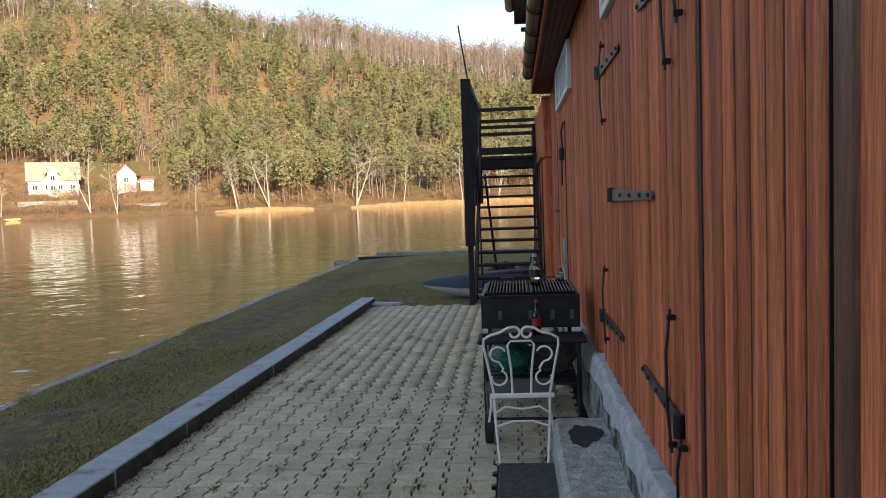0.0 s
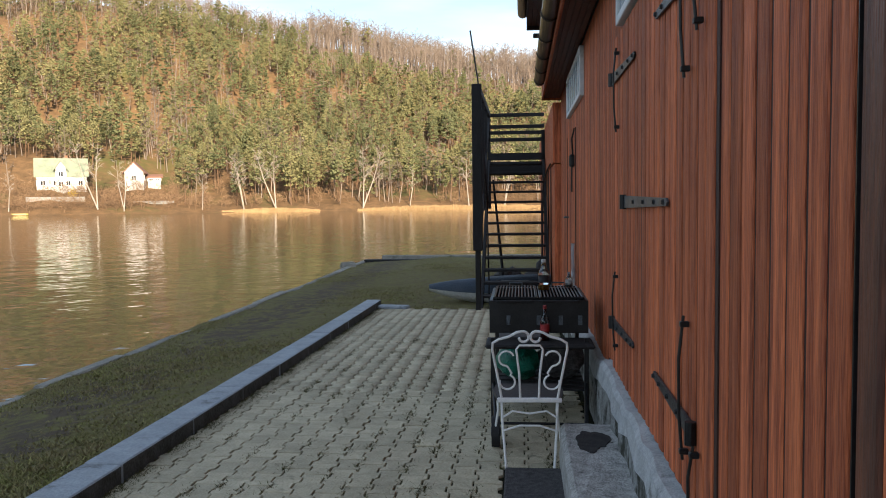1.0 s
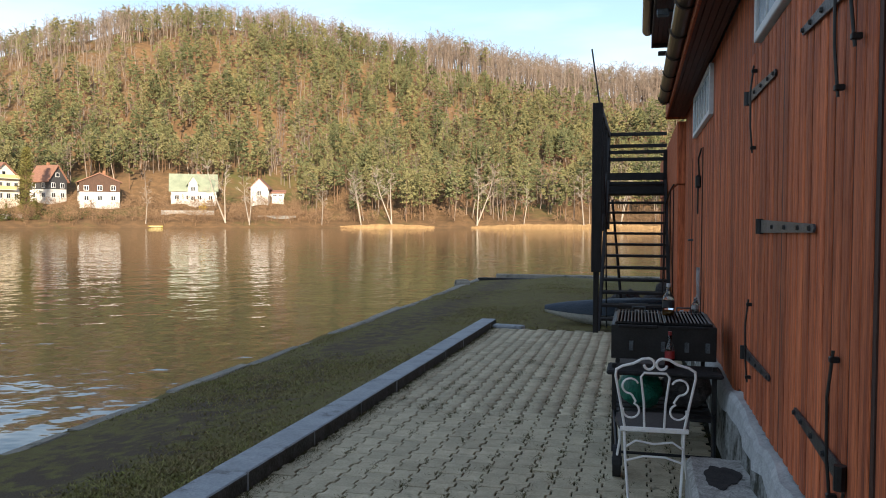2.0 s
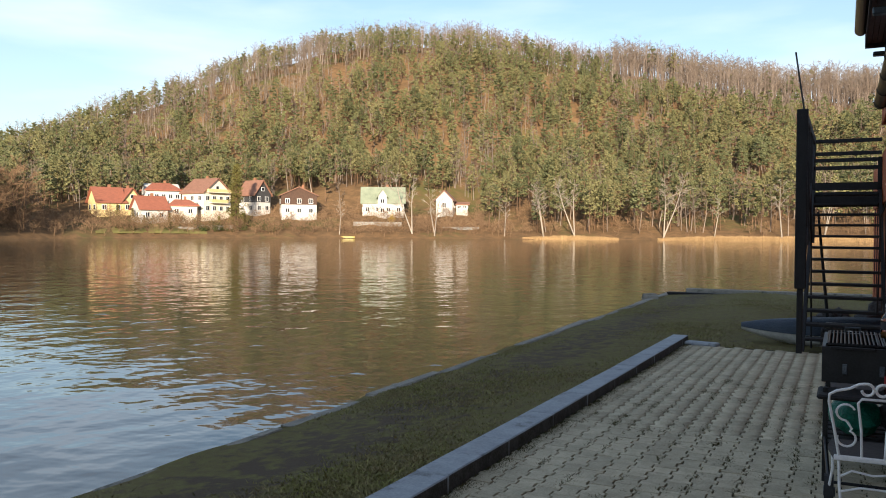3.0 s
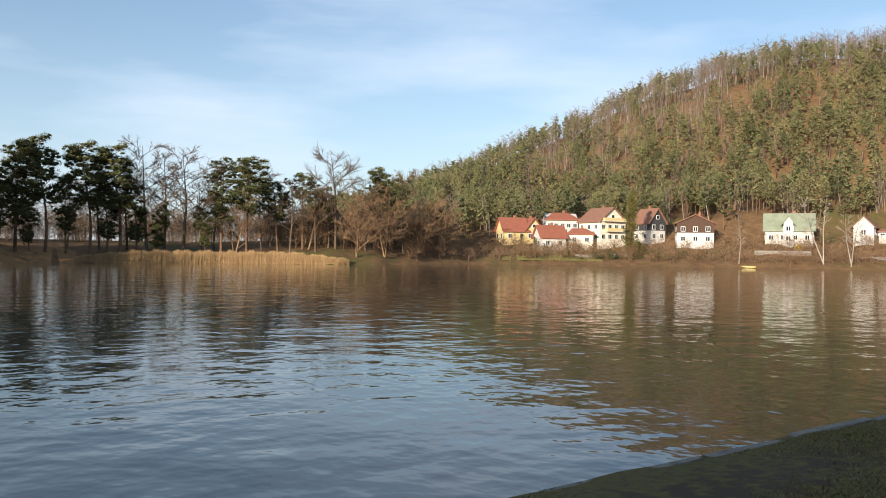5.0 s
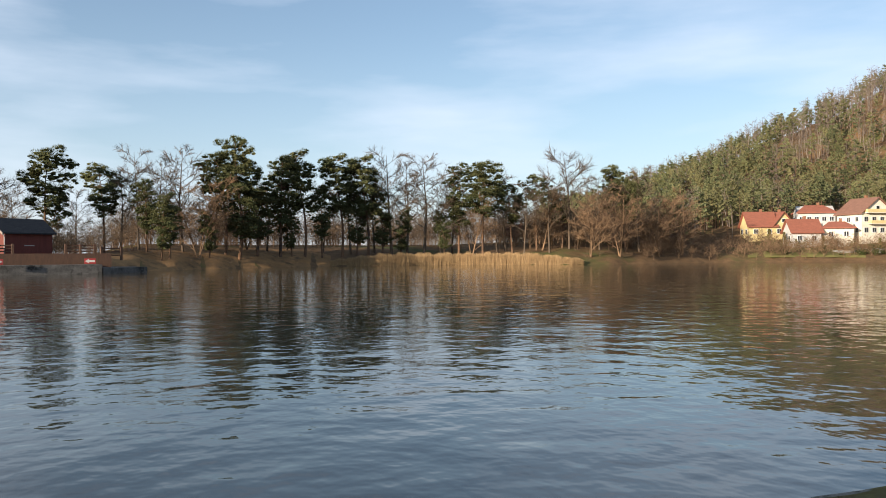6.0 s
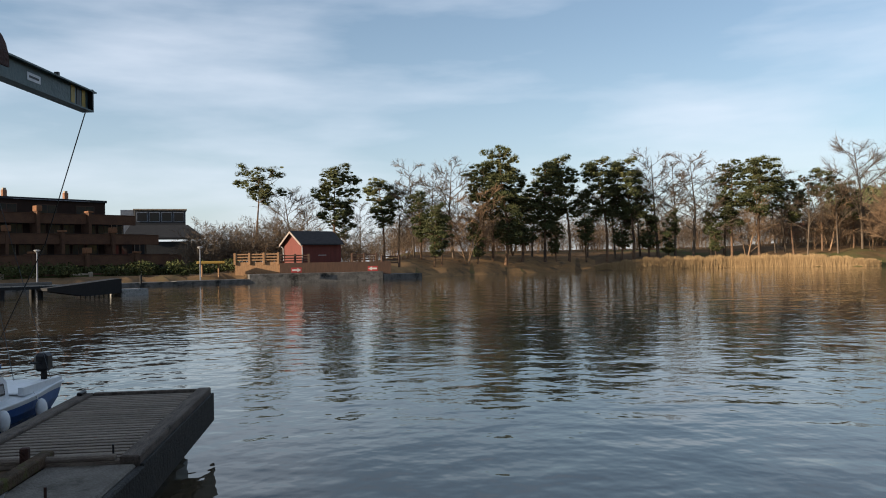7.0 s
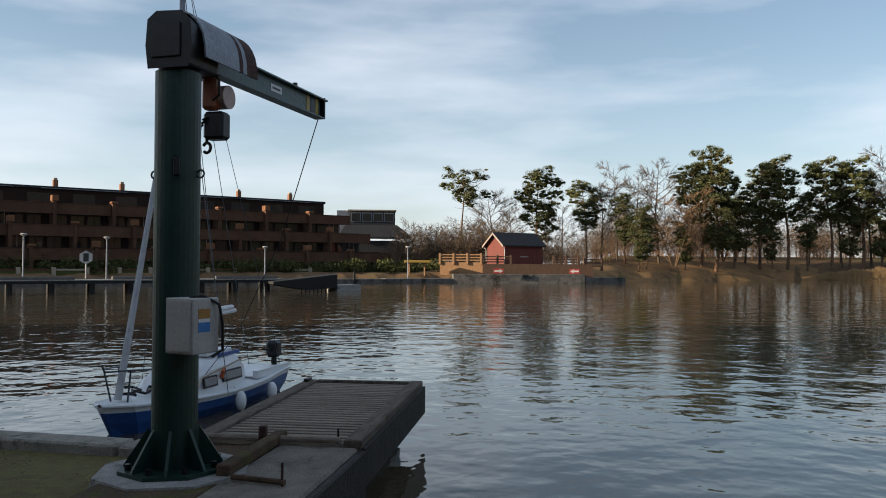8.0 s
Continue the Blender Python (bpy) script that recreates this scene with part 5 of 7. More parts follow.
bottle((-0.57, 6.3, floor_z(5.6) + 0.885), 0.12, 0.03, M["clear"], plain("water_rest", (0.3, 0.3, 0.3), 0.1), 0.3, plain("pale_label", (0.4, 0.4, 0.4)), plain("grey_cap", (0.3, 0.3, 0.3)), "small clear glass jar on the grate")

# white folded cloth hung on the wall beside the barbecue
cl = thing("cloth", "white folded cloth hanging on a hook on the boathouse wall", "cloth", (WALL - 0.03, 8.3, 0.55))
bm = bmesh.new()
rows = []
for i in range(9):
    z = 0.5 * i / 8
    rows.append([bm.verts.new((-0.03 - 0.02 * math.sin(j * 1.9 + i * 0.3), (j - 3) * 0.035 * (1.2 - 0.9 * i / 8), z)) for j in range(7)])
for a, b in zip(rows, rows[1:]):
    for j in range(6):
        bm.faces.new((a[j], a[j + 1], b[j + 1], b[j]))
bmesh.ops.solidify(bm, geom=bm.faces[:], thickness=0.01)
part("cloth", bm, M["white_paint"], cl, smooth=True)


# ---------------------------------------------------------------- island trees
def tree_meshes(made, name, mats):
    """Splits a tree into a trunk mesh and a crown mesh."""
    v, f, m = made
    out = []
    for k, (nm, mt) in enumerate(zip(("trunk", "crown"), mats)):
        pick = f[m == k]
        used, inv = np.unique(pick, return_inverse=True)
        out.append(soup(nm, v[used], inv.reshape(-1, 3), mt))
    return out


def plant(name, meshes, loc, s, rz, label, group=""):
    t = thing(name, label, "tree", loc, rz, group)
    t.scale = s if isinstance(s, tuple) else (s, s, s)
    for nm, me in zip(("trunk", "crown"), meshes):
        ob = new(nm, me)
        ob.parent = t
    return t


H0 = 16.0
PINES = [tree_meshes(made, "pine", [M["bark"], M["needle_dark"]]) for made in (
    scots(100, H0, 24, 0.32, 4.5, 0.5, 1.0, 1.05), scots(101, H0, 30, 0.58, 2.5, -0.5, 0.0, 1.15), scots(102, H0, 40, 0.84, 2.2, 0.3, 0.0, 1.08),
    scots(103, H0, 30, 0.55, 3.0, 0.9, 0.0, 1.2), scots(104, H0, 34, 0.7, 2.4, -0.8, 0.0, 1.15))]
BARES = [tree_meshes(bare(110, H0, 18, 8, 13, 0.045, 0.32, 0.25), "oak", [M["oak"], M["oak"]]),
         tree_meshes(bare(111, H0, 16, 8, 13, 0.045, 0.3, 0.33), "oak", [M["oak"], M["oak"]]),
         tree_meshes(bare(112, H0, 20, 8, 13, 0.05, 0.46, 0.2, 1.2), "oak", [M["oak"], M["oak"]]),
         tree_meshes(bare(113, H0, 14, 7, 12, 0.06, 0.32, 0.1, 0.7, 3), "oak", [M["brush"], M["brush"]])]
# bearing, distance, bearing height of the top in degrees, kind
ISLAND_PINES = [(102.6, 118, 6.63, 0), (97.6, 120, 6.87, 3), (97.0, 122, 4.2, 1), (93.9, 125, 5.92, 3), (90.4, 113, 4.1, 2), (89.9, 114, 3.4, 1), (85.3, 122, 8.03, 2),
                (86.2, 124, 6.9, 1), (84.1, 124, 6.6, 2), (82.5, 126, 6.6, 1), (80.8, 124, 7.2, 1), (78.2, 128, 6.95, 1), (76.4, 127, 6.9, 1),
                (75.4, 126, 4.8, 2), (77.2, 130, 5.0, 2), (69.9, 132, 6.3, 1), (68.2, 133, 6.5, 1), (81.7, 126, 3.4, 2), (79.6, 127, 4.4, 4), (87.3, 120, 3.0, 2), (71.0, 130, 3.0, 2), (91.3, 121, 5.0, 1), (62.6, 143, 4.6, 1), (66.1, 138, 5.0, 3), (64.4, 140, 5.4, 0),
                (59.1, 160, 6.1, 3), (58.2, 162, 5.0, 1), (74.0, 128, 3.2, 2)]
ISLAND_BARES = [(92.9, 127, 5.6, 0), (90.3, 128, 6.2, 0), (86.9, 130, 5.2, 1), (84.8, 131, 4.8, 3), (82.0, 133, 5.6, 1), (77.6, 132, 5.4, 0), (75.9, 133, 6.0, 0), (70.4, 136, 5.6, 0), (69.0, 134, 4.4, 3), (66.6, 140, 5.6, 1), (64.0, 141, 4.2, 3), (58.6, 150, 4.6, 3), (95.6, 126, 4.2, 0), (99.2, 127, 4.4, 0), (100.4, 122, 5.0, 2), (91.8, 124, 7.0, 1), (89.0, 125, 7.1, 0), (88.0, 120, 5.5, 3), (83.4, 130, 4.6, 2), (79.5, 133, 4.8, 0), (74.7, 130, 7.2, 1),
                (73.6, 131, 6.5, 1), (72.4, 132, 6.9, 0), (71.2, 133, 5.0, 1), (67.2, 138, 5.2, 0), (65.3, 135, 5.0, 1), (63.5, 138, 5.4, 0),
                (62.1, 142, 6.7, 2), (60.7, 140, 4.6, 3), (60.0, 150, 5.2, 0), (57.3, 165, 5.8, 0), (55.9, 163, 4.2, 3), (54.4, 166, 4.3, 3)]
g = random.Random(12)
for rows, sets, nm, lab in ((ISLAND_PINES, PINES, "pine_tree", "tall Scots pine with a bare trunk on the far bank"), (ISLAND_BARES, BARES, "bare_tree", "leafless winter deciduous tree on the far bank")):
    for az, d, top, k in rows:
        d += float(lerp(az, [56, 59, 62, 70, 80, 90], [1, 12, 20, 23, 18, 4]))
        d = max(d, float(lerp(az, SHORE_AZ, SHORE_R)) + 5.0)
        z = float(land_z(az, d))
        h = 1.6 + d * math.tan(radians(top)) - z
        s = h / H0
        k = 4 if nm == "pine_tree" and k == 1 and int(az * 10) % 2 else k
        lab2 = lab if not (nm == "pine_tree" and k == 0) else "umbrella-shaped Scots pine with a long bare trunk"
        plant(nm, sets[k], tuple(polar(az, d, z - 0.1)), (s * g.uniform(0.95, 1.15), s * g.uniform(0.95, 1.15), s), g.uniform(0, 360), lab2, "trees on the far bank")
# birches standing out on the hill shore, and the tall spruce among the houses
WHITES = [tree_meshes(bare(120 + i, 12.0, 9, 4, 5, 0.06, 0.24, 0.4, 1.0, 2 if i else 1), "birch", [M["birch"], M["birch"]]) for i in range(2)]
for az, h in ((29.1, 15), (27.5, 11.5), (34.2, 9), (19.7, 13), (17.6, 14), (11.5, 15), (4.0, 14), (8.2, 10), (1.5, 11), (22.5, 10)):
    d = float(lerp(az, SHORE_AZ, SHORE_R)) + 2.2
    plant("birch_tree", WHITES[int(az) % 2], tuple(polar(az, d, float(land_z(az, d)) - 0.1)), h / 12, az * 31, "pale-trunked leafless birch at the water's edge", "birches on the bank")
spruce = tree_meshes(pine(130, H0, 90, 90, 0.16, 0.96, 3.1, 0.0, 6, 0.25, 0.5, 2, 0.8), "spruce", [M["bark"], mat("spruce_needles", (0.17, 0.15, 0.045), (0.11, 0.105, 0.034), 0.4, 0.85, 0, 0, island=0.2)])
plant("spruce_tree", spruce, tuple(polar(41.3, 199, 1.8)), 0.93, 0, "tall olive-green spruce in front of the houses")


def build_brush():
    g = np.random.default_rng(21)
    kinds = [bare(140 + i, 9, 7, 3, 5, 0.08, 0.5, 0.05, 0.5, 3, True) for i in range(3)]
    b = []

    def grow(count, a0, a1, s0, s1, h0, h1):
        for _ in range(count):
            a = g.uniform(a0, a1)
            d = lerp(a, SHORE_AZ, SHORE_R) + g.uniform(s0, s1)
            b.append((-d * math.sin(radians(a)), d * math.cos(radians(a)), land_z(a, d) - 0.1, g.uniform(h0, h1), g.uniform(0, 6), g.integers(0, 3)))

    grow(520, 57, 93.5, 22, 62, 0.25, 0.95)      # thicket behind the trunks
    grow(150, 54, 66, 11, 38, 0.3, 0.85)         # brown scrub where the island meets the hill
    grow(220, 92, 108, 12, 60, 0.25, 0.55)       # hedge beside and behind the hut
    grow(80, 99.5, 107, 14, 32, 0.45, 0.8)
    grow(110, 57, 95, 1, 16, 0.04, 0.11)
    scatter("island_brush", kinds, b, [M["brush"], M["oak"]], "tangled bare undergrowth between the trees", "bushes")
    # far belt of wood behind the island
    far = []
    for _ in range(300):
        a, d = g.uniform(55, 135), g.uniform(330, 520)
        far.append((-d * math.sin(radians(a)), d * math.cos(radians(a)), 0.0, g.uniform(0.8, 1.5), g.uniform(0, 6), g.integers(0, 3)))
    scatter("far_wood", kinds, far, [M["twig"], M["twig"]], "distant bare grey wood on the horizon", "forest")
    # evergreen garden shrubs before the houses and the terraces
    v, f, n = [], [], 0
    spots = [(a, lerp(a, SHORE_AZ, SHORE_R) + 4 + 11 * g.random(), 0.5 + 1.2 * g.random() ** 2) for a in g.uniform(36, 49.5, 80)]
    spots += [(a, lerp(a, SHORE_AZ, SHORE_R) + 3 + 10 * g.random(), 0.45 + 0.85 * g.random()) for a in g.uniform(104.5, 136, 230)]
    for a, d, r in spots:
        c = np.array(polar(a, float(d), float(land_z(a, d)) + r * 0.7))
        q, t = needles(g, c, np.array([r, r, r * 0.8]), 130, 0.22)
        v.append(q), f.append(t + n)
        n += len(q)
    tagged(new("garden_shrubs", soup("garden_shrubs", np.concatenate(v), np.concatenate(f), M["bush"])), "clipped evergreen garden shrubs", "bushes", kind="stuff")


build_brush()

# ---------------------------------------------------------------- houses across the lake
M["cream"] = mat("cream_render", (0.72, 0.66, 0.55), (0.62, 0.57, 0.47), 0.8, 0.9, 0, 0.1)
M["white_render"] = mat("white_render", (0.53, 0.52, 0.5), (0.44, 0.43, 0.41), 0.8, 0.9, 0, 0.1)
M["yellow_render"] = mat("yellow_render", (0.62, 0.5, 0.25), (0.54, 0.43, 0.22), 0.8, 0.9, 0, 0.1)
M["brown_clad"] = mat("brown_cladding", (0.08, 0.042, 0.026), (0.05, 0.028, 0.02), 1.5, 0.8, 0, 0.3, (4, 4, 1))
M["dark_clad"] = mat("dark_cladding", (0.03, 0.03, 0.033), (0.05, 0.05, 0.052), 1.5, 0.8, 0, 0.3, (4, 4, 1))
M["red_tile"] = mat("red_roof_tile", (0.3, 0.105, 0.065), (0.22, 0.08, 0.05), 1.2, 0.8, 0, 0.5, (1, 1, 3), vary=0.1)
M["brown_tile"] = mat("brown_roof_tile", (0.25, 0.13, 0.09), (0.18, 0.09, 0.06), 1.2, 0.8, 0, 0.5, (1, 1, 3))
M["green_roof"] = mat("pale_green_roof", (0.25, 0.28, 0.2), (0.17, 0.2, 0.14), 0.7, 0.7, 0, 0.3)
M["dark_glass"] = glass_mat("dark_window_glass")
M["brick"] = mat("chimney_brick", (0.3, 0.15, 0.09), (0.2, 0.1, 0.06), 3, 0.9, 0, 0.4)


def house(az, d, el, w, dp, hw, hr, turn, wall, roof_m, label, gable=True, rows=2, cols=3, upper=None, hip=False, chimney=True):
    """A house with walls, a pitched roof with eaves, framed windows, a door and a chimney. gable: its gable end faces the lake."""
    z = 1.55 + d * math.tan(radians(el))
    t = thing("house", label, "house", tuple(polar(az, d, z)), az + turn, group="houses across the lake")
    part("wall", boxes(((-w / 2, -dp / 2, -3.5), (w / 2, dp / 2, hw if upper is None else hw * 0.5))), wall, t)
    if upper is not None:
        part("upper_wall", boxes(((-w / 2 - 0.08, -dp / 2 - 0.08, hw * 0.5), (w / 2 + 0.08, dp / 2 + 0.08, hw))), upper, t, "boarded upper storey")
    o = 0.55
    swap = Matrix(((1, 0, 0, 0), (0, 0, 1, 0), (0, 1, 0, 0), (0, 0, 0, 1))) if gable else Matrix(((0, 0, 1, 0), (1, 0, 0, 0), (0, 1, 0, 0), (0, 0, 0, 1)))
    a, b = (w, dp) if gable else (dp, w)
    bm = bmesh.new()
    prism(bm, [(-a / 2, hw), (a / 2, hw), (0, hw + hr)], -b / 2, b / 2, swap)
    part("gable_wall", bm, wall if upper is None else upper, t)
    k = hr / (a / 2)
    for sg in (-1, 1):
        bm = bmesh.new()
        run = a / 2 + o
        inset = b * 0.28 if hip else 0.0
        p = [(0, hw + hr + 0.22), (sg * run, hw - o * k + 0.22), (sg * run, hw - o * k), (0, hw + hr)]
        prism(bm, p, -b / 2 - o, b / 2 + o, swap)
        if hip:
            for v in bm.verts:
                if v.co.z > hw + hr * 0.8:
                    if gable:
                        v.co.y *= 0.45
                    else:
                        v.co.x *= 0.45
        part("roof_slope", bm, roof_m, t)
    for face, count, span in ((("front", cols, w)), ("side", max(2, cols - 1), dp), ("other", max(2, cols - 1), dp)):
        for r in range(rows):
            for c in range(count):
                u = span * ((c + 0.5) / count - 0.5)
                zz = hw * (r + 0.38) / rows
                ww, hh = 0.55, min(0.62, hw / rows * 0.28)
                if face == "front":
                    m = pose(u, -dp / 2 - 0.1, zz)
                elif face == "side":
                    m = pose(w / 2 + 0.1, u, zz, 0, 0, 90)
                else:
                    m = pose(-w / 2 - 0.1, u, zz, 0, 0, -90)
                win = part("window", boxes(((-ww, -0.03, -hh), (ww, 0.06, hh))), M["white_paint"], t, at=m)
                part("pane", boxes(((-ww + 0.1, -0.05, -hh + 0.1), (-0.05, -0.03, hh - 0.1)), ((0.05, -0.05, -hh + 0.1), (ww - 0.1, -0.03, hh - 0.1))), M["dark_glass"], win)
    if gable and hr > 2.2:
        win = part("window", boxes(((-0.5, -0.03, -0.5), (0.5, 0.06, 0.5))), M["white_paint"], t, at=pose(0, -dp / 2 - 0.05, hw + hr * 0.33))
        part("pane", boxes(((-0.4, -0.05, -0.4), (0.4, -0.03, 0.4))), M["dark_glass"], win)
    if chimney:
        part("chimney", boxes(((a * 0.12, b * 0.1, hw + hr * 0.5), (a * 0.12 + 0.6, b * 0.1 + 0.6, hw + hr + 0.9)), bevel=0.03), M["brick"], t)
    return t


house(31.1, 212, 1.05, 10.6, 7.0, 3.3, 3.7, 0, M["white_render"], M["green_roof"], "white cottage with a pale green roof and a dormer", gable=False, rows=1, cols=4)
house(31.15, 208.6, 1.1, 2.1, 1.6, 4.7, 1.5, 0, M["white_render"], M["green_roof"], "narrow white gabled dormer bay of the green-roofed cottage", rows=2, cols=1, chimney=False)
house(26.65, 212, 1.5, 4.3, 6.0, 2.3, 2.2, -8, M["white_render"], M["brown_tile"], "small white gabled cottage on the bank", rows=1, cols=1, chimney=False)
house(25.5, 214, 1.5, 3.0, 3.0, 1.1, 0.5, 0, M["white_render"], M["brown_tile"], "low white shed beside the cottage", gable=False, rows=1, cols=2, chimney=False)
house(37.05, 212, 1.02, 8.8, 8.0, 4.8, 2.0, 4, M["white_render"], M["brown_tile"], "chalet with a white base and a brown boarded storey", rows=2, cols=3, upper=M["brown_clad"])
house(40.0, 216, 1.2, 4.9, 6.6, 4.6, 3.3, 38, M["white_render"], M["brown_tile"], "dark-clad gabled house with a red-brown roof", rows=2, cols=2, upper=M["dark_clad"])
big = house(43.2, 214, 1.1, 8.6, 8.2, 5.0, 3.4, 40, M["cream"], M["brown_tile"], "large cream house with a brown roof and balconies", rows=2, cols=4)
for z_, w_ in ((2.4, 2.6), (5.0, 3.6)):
    bal = part("balcony", boxes(((-w_, -5.2, z_ - 0.16), (w_, -4.1, z_))), M["cream"], big, "cream balcony with a low parapet")
    part("parapet", boxes(((-w_, -5.22, z_), (w_, -5.1, z_ + 0.75)), ((-w_, -5.1, z_), (-w_ + 0.1, -4.1, z_ + 0.75)), ((w_ - 0.1, -5.1, z_), (w_, -4.1, z_ + 0.75))), M["yellow_render"], bal)
house(44.8, 208, 0.9, 6.4, 5.0, 2.4, 1.2, 8, M["cream"], M["red_tile"], "low cream annex with a red roof", gable=False, rows=1, cols=2, hip=True)
house(46.1, 224, 1.85, 8.6, 6.6, 2.7, 1.7, 10, M["white_render"], M["red_tile"], "white house with a red hipped roof", gable=False, rows=1, cols=5, hip=True)
house(46.85, 205, 0.62, 6.6, 5.4, 2.6, 2.7, 22, M["white_render"], M["red_tile"], "small white house with a steep red roof", gable=False, rows=1, cols=2)
house(48.3, 216, 1.1, 4.8, 6.5, 2.6, 3.0, 25, M["yellow_render"], M["red_tile"], "ochre house wing under an orange-red roof", rows=1, cols=2)
house(49.5, 214, 1.1, 6.6, 6.0, 2.5, 3.2, 20, M["yellow_render"], M["red_tile"], "ochre house under a broad orange-red roof", gable=False, rows=1, cols=2)
house(65.6, 210, 0.55, 9.0, 7.0, 2.6, 2.6, 10, M["cream"], M["red_tile"], "low house with a red roof behind the island trees", gable=False, rows=1, cols=3)
house(63.6, 215, 0.5, 6.0, 6.0, 2.8, 2.2, 0, M["white_render"], M["red_tile"], "small white house behind the island trees", rows=1, cols=2)



def bank_strip(name, a0, a1, s0, s1, material, label, category, lift=0.1):
    """A patch of other ground laid over the far bank."""
    bm, rows_ = bmesh.new(), []
    for i in range(25):
        az = a0 + (a1 - a0) * i / 24
        taper = math.sin(math.pi * (0.04 + 0.92 * i / 24)) ** 0.5
        line = []
        for j in range(9):
            d = float(lerp(az, SHORE_AZ, SHORE_R)) + 0.8 * math.sin(az * 2.3) + 0.5 * math.sin(az * 5.1 + 1) + s0 + (s1 * taper - s0) * j / 8
            line.append(bm.verts.new(polar(az, d, float(land_z(az, d)) + lift)))
        rows_.append(line)
    for a, b in zip(rows_, rows_[1:]):
        for j in range(8):
            bm.faces.new((a[j], a[j + 1], b[j + 1], b[j]))
    tagged(part(name, bm, material, smooth=True), label, category, kind="structure")


bank_strip("bank_meadow", 43.2, 50.2, 2.4, 12.0, mat("yellow_green_turf", (0.23, 0.21, 0.07), (0.17, 0.15, 0.055), 0.5, 1.0, fine=12), "yellow-green turf on the bank below the houses", "meadow")
# dry grass in a brighter orange than the litter, to look sunlit
bank_strip("bank_grass", 79.0, 94.0, -1.2, 19.0, mat("sunlit_dry_grass", (0.32, 0.185, 0.08), (0.21, 0.125, 0.06), 0.6, 1.0, 0, 0.4, stain=(0.11, 0.075, 0.045), stain_scale=0.35, stain_at=0.54, fine=10), "dry grass on the bank under the pines, coloured orange as if sunlit", "bank")
for az, d, h in ((47.9, 203, 3.4), (47.2, 200, 2.4), (45.6, 201, 2.8), (44.0, 199, 2.2), (42.4, 200, 3.0), (40.7, 201, 3.4), (43.3, 198, 1.8), (48.8, 205, 3.8)):
    plant("garden_conifer", spruce, tuple(polar(az, d, float(land_z(az, d)) - 0.1)), (h / 11, h / 11, h / 16), az * 40, "small clipped green conifer in the gardens", "garden conifers")
yb = thing("flowering_bush", "bright yellow flowering bush before the green-roofed cottage", "bush", tuple(polar(30.5, 203.5, float(land_z(30.5, 203.5)))))
v_, f_ = needles(np.random.default_rng(4), np.array([0, 0, 1.0]), np.array([1.0, 1.0, 1.0]), 400, 0.2)
ob_ = new("crown", soup("crown", v_, f_, mat("yellow_blossom", (0.6, 0.42, 0.03), (0.45, 0.32, 0.03), 2, 0.9)))
ob_.parent = yb

# garden walls below the houses
gw = thing("garden_wall", "low pale garden walls below the houses", "wall", kind="structure")
for az, d, w in ((42.8, 199, 9), (44.2, 198, 6), (31.5, 200, 12), (25.6, 199, 9)):
    part("wall_length", boxes(((-w / 2, -0.2, -0.4), (w / 2, 0.2, 0.7)), bevel=0.03), M["concrete"], gw, at=pose(*polar(az, d, float(land_z(az, d))), 0, 0, az))
bt = thing("rowing_boat", "small yellow boat drawn up on the far bank", "boat", tuple(polar(33.6, 190.5, WATER + 0.1)), 33)
bm = bmesh.new()
prism(bm, [(-1.6, 0), (-1.2, -0.45), (1.2, -0.5), (1.6, -0.3), (1.6, 0.3), (1.2, 0.5), (-1.2, 0.45)], 0, 0.4)
part("hull", bm, plain("yellow_hull", (0.35, 0.28, 0.08)), bt)

# ---------------------------------------------------------------- red boathouse hut and its quay
M["red_board"] = mat("red_painted_board", (0.16, 0.036, 0.024), (0.11, 0.026, 0.018), 1.2, 0.7, 0, 0.3, (5, 5, 0.6))
M["slate"] = mat("dark_slate_roof", (0.03, 0.032, 0.036), (0.048, 0.048, 0.051), 2, 0.86, 0, 0.3, (1, 1, 3))
M["pale_trim"] = mat("weathered_pale_trim", (0.34, 0.28, 0.24), (0.26, 0.21, 0.18), 2, 0.8)
M["fence"] = mat("tan_fence_wood", (0.34, 0.19, 0.09), (0.24, 0.13, 0.065), 1.5, 0.8, 0, 0.3, (4, 4, 1))
M["brown_fence"] = mat("brown_fence_wood", (0.12, 0.065, 0.04), (0.08, 0.045, 0.03), 1.5, 0.8, 0, 0.3, (4, 4, 1))


